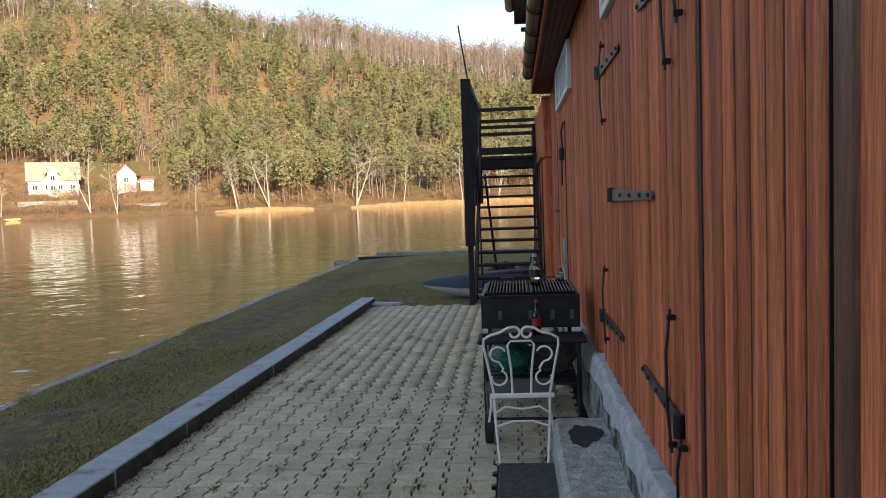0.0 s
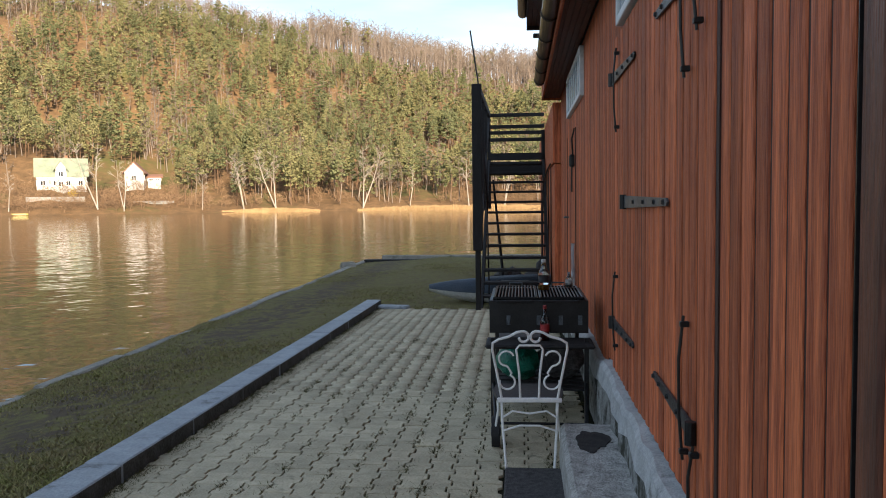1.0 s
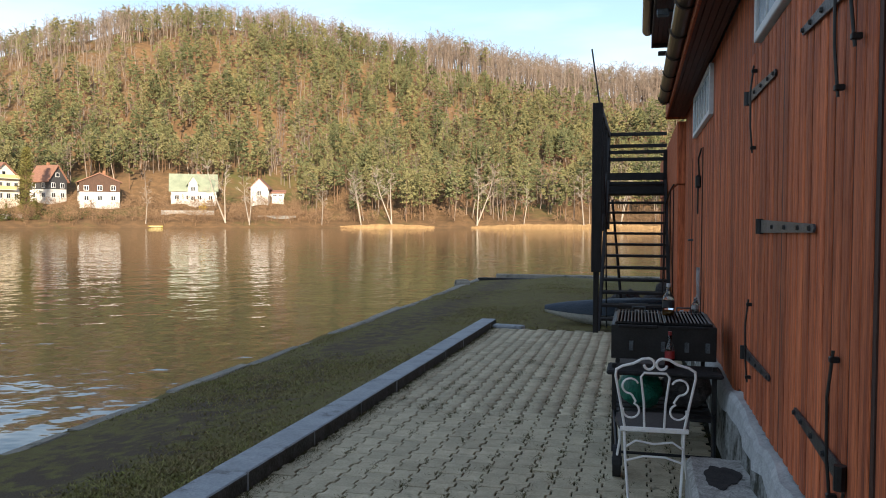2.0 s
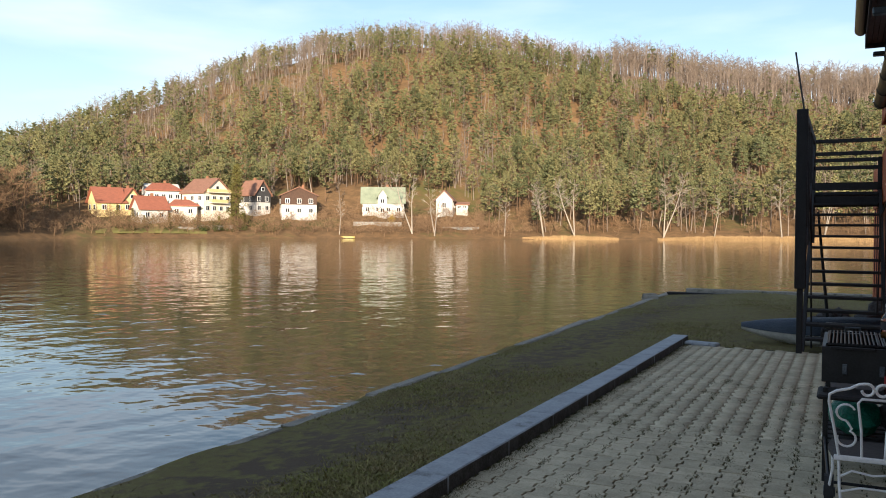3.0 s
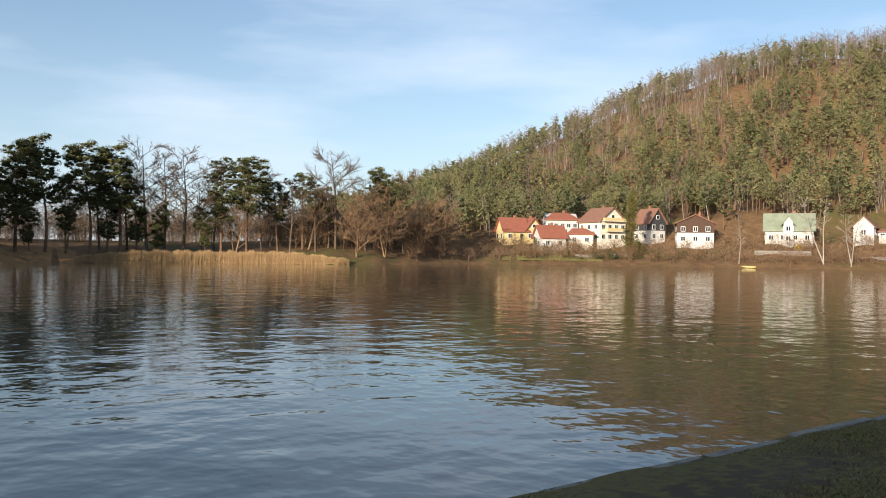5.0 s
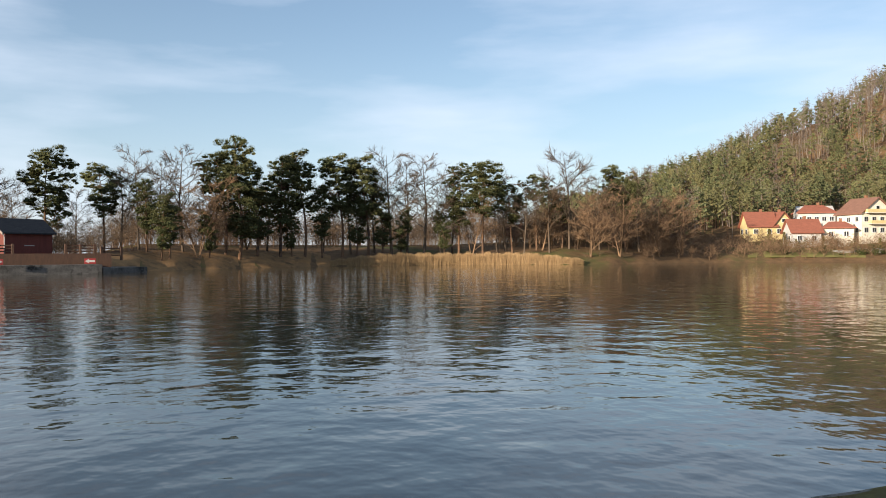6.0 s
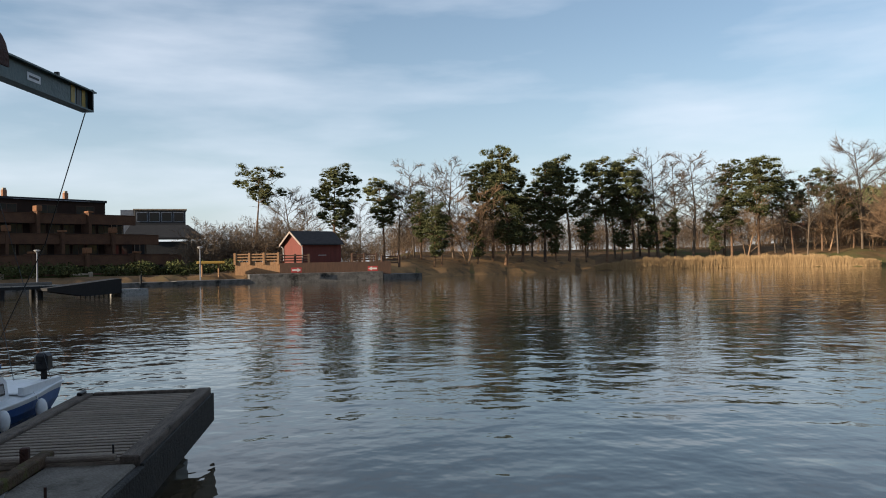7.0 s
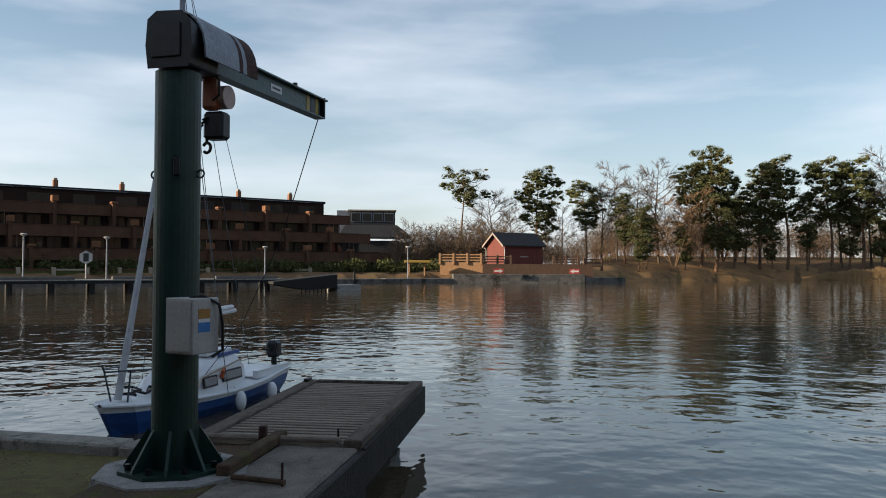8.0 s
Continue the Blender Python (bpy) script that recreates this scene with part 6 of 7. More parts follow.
def build_hut():
    d = 106.8
    t = thing("boathouse_hut", "red wooden boathouse hut with a dark slate roof", "hut", tuple(polar(99.0, d, 1.6)), 99.0 - 58)
    w, ln, hw, hr = 4.4, 5.8, 2.6, 1.45
    # the gable end looks along local -y
    part("wall", boxes(((-w / 2, -ln / 2, -0.6), (w / 2, ln / 2, hw))), M["red_board"], t)
    sw = Matrix(((1, 0, 0, 0), (0, 0, 1, 0), (0, 1, 0, 0), (0, 0, 0, 1)))
    part("gable_wall", prism(bmesh.new(), [(-w / 2, hw), (w / 2, hw), (0, hw + hr)], -ln / 2, ln / 2, sw), M["red_board"], t)
    k = hr / (w / 2)
    for sg in (-1, 1):
        part("roof_slope", prism(bmesh.new(), [(0, hw + hr + 0.16), (sg * (w / 2 + 0.4), hw - 0.4 * k + 0.16), (sg * (w / 2 + 0.4), hw - 0.4 * k), (0, hw + hr)], -ln / 2 - 0.5, ln / 2 + 0.3, sw), M["slate"], t)
        part("bargeboard", prism(bmesh.new(), [(0, hw + hr + 0.12), (sg * (w / 2 + 0.42), hw - 0.42 * k + 0.12), (sg * (w / 2 + 0.42), hw - 0.42 * k - 0.14), (0, hw + hr - 0.14)], -ln / 2 - 0.56, -ln / 2 - 0.5, sw), M["pale_trim"], t, "pale bargeboard")
        bm = bmesh.new()
        tube(bm, [(sg * (w / 2 + 0.35), -ln / 2 - 0.4, hw - 0.25), (sg * (w / 2 + 0.1), -ln / 2 - 0.12, hw - 0.6), (sg * (w / 2 + 0.05), -ln / 2 - 0.1, -0.5)], 0.06)
        part("downpipe", bm, M["white_render"], t, "pale downpipe")
    part("sign_plate", boxes(((w / 2, -0.6, 1.0), (w / 2 + 0.03, 0.6, 1.08))), M["white_render"], t)


build_hut()


def along(a0, d0, a1, d1):
    """A place frame at the first point, with x running to the second: origin, turn, length."""
    p, q = polar(a0, d0), polar(a1, d1)
    v = q - p
    return p, math.degrees(math.atan2(v.y, v.x)), v.length


def rail_fence(a0, d0, a1, d1, z, h, step, material, label, rails=3):
    p, turn, ln = along(a0, d0, a1, d1)
    t = thing("fence", label, "fence", (p.x, p.y, z), turn)
    n = max(1, round(ln / step))
    for i in range(n + 1):
        part("post", boxes(((ln * i / n - 0.13, -0.13, -0.3), (ln * i / n + 0.13, 0.13, h + 0.1)), bevel=0.02), material, t)
    for r in range(rails):
        zz = h * (r + 0.8) / rails
        part("rail", boxes(((0, -0.04, zz - 0.1), (ln, 0.04, zz + 0.05))), material, t)


M["far_concrete"] = mat("dark_wet_quay_concrete", (0.17, 0.16, 0.15), (0.08, 0.077, 0.072), 2, 0.9, 0, 0.4, stain=(0.03, 0.03, 0.028), stain_scale=0.8, stain_at=0.52)
quay2 = thing("far_quay", "grey concrete quay wall below the red hut", "quay", kind="structure")
for a0, d0, a1, d1, z1, m_ in ((103.4, 98.5, 94.2, 100.5, 0.45, M["far_concrete"]), (108.2, 96.5, 103.4, 98.5, -0.1, M["far_concrete"]), (94.2, 100.5, 91.5, 104.5, 0.1, M["far_concrete"]),
                               (136, 84, 116, 92, -0.05, M["far_concrete"]), (116, 92, 108.2, 96.5, -0.15, M["far_concrete"])):
    p, turn, ln = along(a0, d0, a1, d1)
    part("quay_wall", boxes(((0, -0.3, -2.2), (ln, 7, z1)), bevel=0.04), m_, quay2, at=pose(p.x, p.y, 0, 0, 0, turn))
deck = thing("viewing_terrace", "tan timber retaining wall of the viewing terrace", "terrace", kind="structure")
p, turn, ln = along(104.3, 103, 101.3, 102.0)
part("retaining_wall", boxes(((0, 0, -0.6), (ln, 4, 1.9))), M["fence"], deck, at=pose(p.x, p.y, 0, 0, 0, turn))
p, turn, ln = along(101.3, 101.6, 93.6, 103)
part("retaining_wall", boxes(((0, 0, -0.6), (ln, 5, 1.72))), M["brown_fence"], deck, at=pose(p.x, p.y, 0, 0, 0, turn))
rail_fence(104.3, 102.9, 101.4, 101.9, 1.9, 1.05, 1.75, M["fence"], "tan timber rail fence on the viewing terrace")
rail_fence(101.2, 102.5, 99.3, 102.7, 1.72, 1.0, 1.4, M["brown_fence"], "brown timber rail fence beside the hut")
rail_fence(96.3, 103.5, 94.6, 104, 1.72, 1.0, 1.4, M["brown_fence"], "brown timber rail fence beyond the hut")
rail_fence(94.2, 103.2, 93.0, 104, 1.2, 1.2, 2.1, M["brown_fence"], "dark frame railing on the quay")


def arrow_sign(az, d, z, flip):
    t = thing("arrow_sign", "white and red arrow board on the quay wall", "sign", tuple(polar(az, d, z)), az)
    part("board", boxes(((-0.6, -0.03, -0.3), (0.6, 0.0, 0.3)), bevel=0.01), plain("sign_red", (0.35, 0.04, 0.04)), t)
    s = -1 if flip else 1
    bm = bmesh.new()
    prism(bm, [(-0.5 * s, -0.1), (0.1 * s, -0.1), (0.1 * s, -0.25), (0.54 * s, 0), (0.1 * s, 0.25), (0.1 * s, 0.1), (-0.5 * s, 0.1)], 0.03, 0.05, Matrix(((1, 0, 0, 0), (0, 0, -1, 0), (0, 1, 0, 0), (0, 0, 0, 1))))
    part("arrow", bm, M["white_render"], t, "white arrow")


arrow_sign(100.2, 98.0, 0.85, False)
arrow_sign(94.9, 100.0, 0.85, True)


def street_lamp(az, d, z, h):
    t = thing("street_lamp", "slim pale lamp post on the promenade", "lamp", tuple(polar(az, d, z)), az, group="promenade lamps")
    bm = bmesh.new()
    rod(bm, (0, 0, 0), (0, 0, h), 0.09, 0.06)
    part("pole", bm, M["zinc"], t)
    bm = bmesh.new()
    rod(bm, (0, 0, h), (0, 0, h + 0.18), 0.12, 0.34, 10)
    rod(bm, (0, 0, h + 0.18), (0, 0, h + 0.26), 0.36, 0.2, 10)
    part("head", bm, M["white_render"], t)


for az, d, top in ((131.4, 86, 1.82), (126.6, 88, 1.7), (116.5, 93, 1.2), (106.6, 98.5, 1.29)):
    street_lamp(az, d, -0.1, 1.63 + d * math.tan(radians(top)) - 0.2)
post = thing("sign_post", "white hexagonal sign on a post by the jetty", "sign", tuple(polar(128.0, 66, 0.45)), 128)
bm = bmesh.new()
rod(bm, (0, 0, 0), (0, 0, 1.3), 0.05)
part("pole", bm, M["white_render"], post)
bm = bmesh.new()
bmesh.ops.create_cone(bm, cap_ends=True, segments=6, radius1=0.5, radius2=0.5, depth=0.05, matrix=Matrix.Translation((0, 0, 1.55)) @ Matrix.Rotation(math.pi / 2, 4, "X"))
pl = part("plate", bm, M["white_render"], post)
part("symbol", boxes(((-0.18, -0.05, 1.25), (0.18, -0.03, 1.85))), plain("dark_symbol", (0.03, 0.03, 0.03)), post, "dark bar on the plate")
kiosk = thing("pergola", "small timber pergola with a yellow roof", "pergola", tuple(polar(105.9, 101, 0.0)), 106)
for x in (-1.0, 0.9):
    bm = bmesh.new()
    rod(bm, (x, 0, 0), (x, 0, 1.8), 0.1)
    part("post", bm, M["fence"], kiosk)
part("roof", boxes(((-1.6, -0.8, 1.8), (1.6, 0.8, 2.1)), bevel=0.04), plain("yellow_awning", (0.5, 0.3, 0.06)), kiosk)


# ---------------------------------------------------------------- terraced hotel
M["hotel_brick"] = mat("dark_brown_brick", (0.04, 0.024, 0.019), (0.026, 0.017, 0.014), 1.2, 0.9, 0, 0.3)
M["hotel_parapet"] = mat("red_brown_parapet", (0.125, 0.068, 0.042), (0.08, 0.044, 0.03), 1.0, 0.9, 0, 0.3)
# parapet brown brightened to orange for the sun caught by the pier caps
M["hotel_pier_sunlit"] = mat("sunlit_brown_brick_pier", (0.24, 0.115, 0.06), (0.16, 0.08, 0.045), 1.0, 0.9, 0, 0.3)
M["pale_cap"] = mat("pale_coping", (0.4, 0.33, 0.25), (0.32, 0.26, 0.2), 2, 0.85, 0, 0.2)


def build_hotel():
    t = thing("terraced_hotel", "dark brown stepped terrace hotel with brick parapets", "hotel", (-112.5, -44.9, 0), -39.8)
    tops = (3.1, 5.8, 8.5)
    ln = 74.0
    for i, top in enumerate(tops):
        y, x0 = 9.0 - 3.0 * i, -4.2 + 1.6 * i
        part("storey_wall", boxes(((x0 + 0.6, -9, top - 3.6 if i else -1.0), (ln, y - 1.6, top + 0.2))), M["hotel_brick"], t)
        k, x = 0, x0
        while x < ln:
            w = 6.6
            step = 0.0 if k % 3 else 0.5
            part("parapet", boxes(((x, y - 0.4 + step, top - 1.25), (x + w - 0.35, y + step, top)), bevel=0.03), M["hotel_parapet"], t)
            part("coping", boxes(((x, y - 0.45 + step, top), (x + w - 0.35, y + 0.05 + step, top + 0.07))), M["hotel_parapet"], t)
            pier = part("pier", boxes(((x + w - 0.42, y - 1.7, top - 2.6), (x + w - 0.02, y + 0.5, top + 0.25)), bevel=0.03), M["hotel_parapet"], t)
            part("pier_cap", boxes(((x + w - 0.62, y - 0.5, top + 0.25), (x + w + 0.1, y + 0.6, top + (0.95 if (k + i) % 2 else 0.5))), bevel=0.04), M["hotel_pier_sunlit"], pier)
            for c in range(3):
                u = x + 0.9 + c * 1.9
                fr = part("window", boxes(((u - 0.08, y - 1.62, top - 2.75), (u + 1.5, y - 1.52, top - 1.0))), M["pale_cap"] if (k + c) % 4 == 0 else M["brown_clad"], t)
                part("pane", boxes(((u, y - 1.53, top - 2.65), (u + 0.66, y - 1.5, top - 1.1)), ((u + 0.76, y - 1.53, top - 2.65), (u + 1.42, y - 1.5, top - 1.1))), M["dark_glass"], fr)
            x += w
            k += 1
    part("top_storey", boxes(((0.6, -10, 8.0), (ln, -1.6, 10.5))), M["hotel_brick"], t)
    part("flat_roof", boxes(((0.4, -10.2, 10.5), (ln + 0.2, -1.4, 10.85)), bevel=0.05), M["slate"], t)
    for i in range(5):
        part("roof_rail", boxes(((3.0 + i * 13, -1.2, 10.55), (13.0 + i * 13, -1.15, 10.62))), M["zinc"], t, "thin pale roof rail")
    for i in range(9):
        x = 4.6 + 8.0 * i
        ch = part("chimney", boxes(((x, -4.5, 10.9), (x + 0.55, -3.9, 11.9)), bevel=0.03), M["brick"], t, "brick chimney")
        part("pot", boxes(((x + 0.08, -4.4, 11.9), (x + 0.47, -4.0, 12.15))), M["pale_cap"], ch)
    for i in range(14):
        u = 2.2 + i * 5.1
        fr = part("window", boxes(((u, -1.62, 8.6), (u + 2.6, -1.5, 10.0))), M["brown_clad"], t)
        part("pane", boxes(((u + 0.1, -1.52, 8.7), (u + 1.25, -1.48, 9.9)), ((u + 1.35, -1.52, 8.7), (u + 2.5, -1.48, 9.9))), M["dark_glass"], fr)
    # garden wall with piers along the promenade
    for i in range(22):
        x = -6 + 3.3 * i
        part("garden_pier", boxes(((x, 13.4, -0.6), (x + 0.4, 13.8, 1.1)), bevel=0.03), M["pale_cap"], t)
        part("garden_rail", boxes(((x + 0.4, 13.5, 0.75), (x + 3.3, 13.65, 0.95))), M["pale_cap"] if i % 4 == 1 else M["hotel_parapet"], t)
        part("garden_panel", boxes(((x + 0.4, 13.55, -0.6), (x + 3.3, 13.6, 0.7))), M["bush"], t, "dark clipped hedge panel")

    b = thing("slate_roofed_building", "dark building with a slate mansard roof beside the hotel", "building", tuple(polar(109.0, 136, 0)), 109)
    part("wall", boxes(((-4.6, -4, -0.6), (4.6, 5, 5.4))), M["dark_clad"], b)
    bm = bmesh.new()
    lo = [bm.verts.new(c) for c in ((-5.4, -5, 6.0), (6.6, -5, 6.0), (6.6, 6, 6.0), (-5.4, 6, 6.0))]
    hi = [bm.verts.new(c) for c in ((-4.2, -3.2, 8.0), (4.2, -3.2, 8.0), (4.2, 4, 8.0), (-4.2, 4, 8.0))]
    for i in range(4):
        bm.faces.new((lo[i], lo[(i + 1) % 4], hi[(i + 1) % 4], hi[i]))
    bm.faces.new(lo), bm.faces.new(hi)
    part("roof", bm, M["slate"], b)
    part("upper_storey", boxes(((-3.6, -2.8, 8.0), (3.9, 3.5, 10.3)), bevel=0.05), M["dark_clad"], b)
    for i in range(4):
        win = part("window", boxes(((-3.3 + i * 1.8, -2.9, 8.5), (-1.7 + i * 1.8, -2.8, 10.0))), M["zinc"], b)
        part("pane", boxes(((-3.2 + i * 1.8, -2.95, 8.6), (-1.8 + i * 1.8, -2.9, 9.9))), M["dark_glass"], win)
    part("stair_tower", boxes(((-5.6, -2, 6.0), (-3.7, 3, 10.4))), M["zinc"], b, "grey zinc-clad stair tower")
    part("roof_edge", boxes(((-3.8, -3.0, 10.3), (4.1, 3.7, 10.5))), M["pale_cap"], b)
    part("eave_edge", boxes(((-5.4, -5.1, 5.8), (6.6, -4.9, 6.0))), M["slate"], b)
    win = part("window", boxes(((4.0, -4.1, 3.6), (6.0, -3.9, 5.2))), M["pale_cap"], b)
    part("pane", boxes(((4.15, -4.15, 3.75), (5.85, -4.1, 5.05))), M["dark_glass"], win)


build_hotel()


M["beam_grey"] = mat("weathered_grey_timber", (0.16, 0.15, 0.14), (0.1, 0.095, 0.088), 3, 0.85, 0, 0.4)


def build_pier():
    p, turn, ln = along(136, 64, 115.6, 68)
    t = thing("jetty", "long wooden jetty on dark posts before the hotel", "jetty", (p.x, p.y, 0), turn)
    n = 60
    for i in range(n):
        part("plank", boxes(((ln * i / n, -1.0, 0.32), (ln * (i + 1) / n - 0.03, 1.0, 0.4))), M["concrete"], t)
    part("edge_beam", boxes(((0, -1.05, 0.12), (ln, -0.95, 0.33))), M["black_wood"], t)
    for i in range(9):
        x = 1.5 + i * (ln - 3) / 8
        for y in (-0.8, 0.8):
            bm = bmesh.new()
            rod(bm, (x, y, -2.0), (x, y, 0.35), 0.2, 0.18, 10)
            part("support_post", bm, M["black_wood"], t)
    for i in range(3):
        part("bench", boxes(((3.2 + i * 7.5, -0.4, 0.4), (8.2 + i * 7.5, 0.1, 0.62)), bevel=0.03), M["beam_grey"], t)
    p, turn, ln = along(116.5, 66, 111, 69)
    f = thing("pontoon", "dark sloping gangway and pontoon at the jetty's end", "pontoon", (p.x, p.y, 0), turn)
    part("gangway", prism(bmesh.new(), [(0, 0.2), (ln * 0.78, 0.75), (ln * 0.78, -0.35), (ln * 0.4, -0.5), (0, 0.0)], -0.9, 0.9, Matrix(((1, 0, 0, 0), (0, 0, -1, 0), (0, 1, 0, 0), (0, 0, 0, 1)))), M["black_wood"], f)
    part("float", boxes(((ln * 0.78, -1.0, -0.7), (ln + 0.6, 1.0, -0.1)), bevel=0.05), M["concrete"], f)
    for k in range(7):
        bm = bmesh.new()
        rod(bm, (ln * 0.35 + k * 0.35, -0.7, -1.5), (ln * 0.35 + k * 0.35, -0.7, 0.1), 0.05)
        part("support_post", bm, M["black_wood"], f)
    bm = bmesh.new()
    rod(bm, (ln + 0.5, 0, -0.7), (ln + 0.5, 0, 0.95), 0.09)
    part("mooring_post", bm, M["black_wood"], f)


build_pier()

# ---------------------------------------------------------------- slewing crane
M["crane_green"] = mat("dark_green_crane_paint", (0.006, 0.027, 0.02), (0.01, 0.036, 0.027), 3, 0.45, 0, 0.1, stain=(0.006, 0.012, 0.01), stain_scale=2, stain_at=0.62)
M["jib_blue"] = mat("grey_green_beam_paint", (0.06, 0.1, 0.1), (0.045, 0.075, 0.08), 3, 0.45, 0.1, 0.15, stain=(0.07, 0.04, 0.03), stain_scale=6, stain_at=0.68)
M["rust"] = mat("rusty_sheet", (0.075, 0.034, 0.024), (0.045, 0.022, 0.018), 6, 0.8, 0.2, 0.4)
CRANE = (-6.25, -4.97)
c = thing("slewing_crane", "dark green column crane with a short jib and hoist", "crane", (CRANE[0], CRANE[1], -0.1))
bm = bmesh.new()
rod(bm, (0, 0, 0.05), (0, 0, 3.21), 0.174, n=28)
col = part("column", bm, M["crane_green"], c)
bm = bmesh.new()
rod(bm, (0, 0, -0.15), (0, 0, 0.135), 0.66, 0.6, 8)
part("footing", bm, M["concrete"], c, "octagonal concrete footing")
bm = bmesh.new()
rod(bm, (0, 0, 0.13), (0, 0, 0.165), 0.42, n=8)
part("base_plate", bm, M["crane_green"], c)
for i in range(8):
    a = math.pi * (i + 0.5) / 4
    bm = prism(bmesh.new(), [(0.17, 0.16), (0.38, 0.16), (0.36, 0.2), (0.19, 0.46)], -0.012, 0.012, Matrix.Rotation(a, 4, "Z") @ Matrix(((1, 0, 0, 0), (0, 0, -1, 0), (0, 1, 0, 0), (0, 0, 0, 1))))
    part("gusset", bm, M["crane_green"], c)
    bm = bmesh.new()
    a += math.pi / 8
    rod(bm, (0.34 * math.cos(a), 0.34 * math.sin(a), 0.16), (0.34 * math.cos(a), 0.34 * math.sin(a), 0.21), 0.025, n=6)
    part("anchor_bolt", bm, M["iron"], c)
for sgn in (-1, 1):
    lug = bmesh.new()
    tube(lug, [(0.0, 0.2 * sgn + 0.03 * sgn * math.cos(a), 2.42 + 0.03 * math.sin(a)) for a in [2 * math.pi * k / 10 for k in range(10)]], 0.008, 5, closed=True)
    part("lug", lug, M["crane_green"], c)
bm = boxes(((0.17, 0.07, 2.38), (0.2, 0.13, 2.54)), bevel=0.02)
part("inspection_slot", bm, M["iron"], c, "dark oval slot")
JIB = math.degrees(math.atan2(0.045, -0.999))
turn = pose(0, 0, 3.29, 0, 0, JIB)


def on_jib(bm):
    bmesh.ops.transform(bm, matrix=turn, verts=bm.verts)
    return bm


# head block, rounded cover over the motor, jib beam
bm = bmesh.new()
outline_ = [(-0.2, -0.06), (0.12, -0.06), (0.14, 0.1), (0.125, 0.29), (0.06, 0.34), (-0.15, 0.33), (-0.215, 0.26), (-0.225, 0.1)]
prism(bm, outline_, -0.2, 0.24, Matrix(((0, 0, 1, 0), (1, 0, 0, 0), (0, 1, 0, 0), (0, 0, 0, 1))))
bmesh.ops.bevel(bm, geom=bm.edges[:], offset=0.02, segments=2, affect="EDGES", profile=0.5)
part("head_block", on_jib(bm), M["iron"], c, "black slewing head")
bm = bmesh.new()
rod(bm, (0, 0, 3.19), (0, 0, 3.25), 0.15, n=24)
part("slewing_ring", bm, M["iron"], c)
for x0, x1, m_, nm in ((-0.06, 0.44, M["zinc"], "cover_sheet"), (0.44, 0.5, M["rust"], "cover_band"), (0.5, 0.56, M["zinc"], "cover_sheet"), (0.56, 0.74, M["rust"], "cover_band")):
    bm = bmesh.new()
    arc = [(-0.03 + 0.25 * math.cos(a), 0.02 + 0.38 * math.sin(a) ** 0.85) for a in [math.pi * k / 14 for k in range(15)]]
    prism(bm, arc + [(0.95 * y, 0.97 * z) for y, z in reversed(arc)], x0, x1, Matrix(((0, 0, 1, 0), (1, 0, 0, 0), (0, 1, 0, 0), (0, 0, 0, 1))))
    part(nm, on_jib(bm), m_, c, "weathered curved cover sheet")
part("back_plate", on_jib(boxes(((-0.215, -0.15, 0.0), (-0.2, 0.1, 0.26)), bevel=0.006)), M["iron"], c)
bm = boxes(((0.2, -0.06, 0.02), (2.62, 0.06, 0.035)), ((0.2, -0.06, 0.225), (2.7, 0.06, 0.24)), ((0.2, -0.008, 0.035), (2.62, 0.008, 0.225)))
jib = part("jib_beam", on_jib(bm), M["jib_blue"], c, "grey-green steel I-beam jib")
part("end_plate", on_jib(boxes(((2.61, -0.06, 0.02), (2.63, 0.06, 0.25)))), M["iron"], jib)
for k in range(3):
    x = 2.26 + k * 0.11
    part("hazard_stripe", on_jib(boxes(((x, -0.012, 0.04), (x + 0.07, -0.008, 0.22)))), plain("hazard_yellow", (0.4, 0.28, 0.05)) if k != 1 else M["iron"], jib)
part("load_plate", on_jib(boxes(((1.48, -0.012, 0.1), (1.7, -0.008, 0.17)))), M["white_paint"], jib, "small white load plate")
part("plate_bar", on_jib(boxes(((1.51, -0.014, 0.125), (1.67, -0.012, 0.145)))), M["iron"], jib)
part("jib_stop", on_jib(boxes(((2.0, -0.02, 0.24), (2.03, 0.02, 0.29)))), M["iron"], jib)
M["hoist_pale"] = plain("pale_pink_enamel", (0.5, 0.36, 0.31))
hoist = part("hoist_body", on_jib(boxes(((0.46, -0.03, -0.27), (0.58, 0.1, 0.02)), bevel=0.025)), plain("hoist_orange", (0.3, 0.085, 0.03)), c, "rusty orange hoist body")
bm = bmesh.new()
rod(bm, (0.6, -0.09, -0.15), (0.6, 0.03, -0.15), 0.1, n=20)
part("motor_drum", on_jib(bm), M["hoist_pale"], hoist, "pale pinkish hoist motor end")
part("chain_bag", on_jib(boxes(((0.47, -0.1, -0.52), (0.62, 0.09, -0.285)), bevel=0.025)), M["iron"], hoist, "black chain container")
bm = bmesh.new()
tube(bm, [(0.5 + 0.01 * math.cos(a), 0.06 + 0.042 * math.cos(a), -0.59 + 0.042 * math.sin(a)) for a in [0.5 + 5.0 * k / 12 for k in range(13)]], 0.014, 7)
rod(bm, (0.5, 0.06, -0.55), (0.5, 0.06, -0.5), 0.014)
for k in range(5):
    rod(bm, (0.455, 0.03 + 0.02 * k, -0.34 - 0.03 * k), (0.455, 0.075 + 0.01 * k, -0.36 - 0.03 * k), 0.01, n=5)
part("hook", on_jib(bm), M["iron"], hoist, "steel lifting hook")
bm = bmesh.new()
tube(bm, [(0.45, 0.0, 0.02), (0.42, -0.1, -0.04), (0.44, -0.09, -0.16), (0.48, 0.0, -0.2)], 0.011, 6)
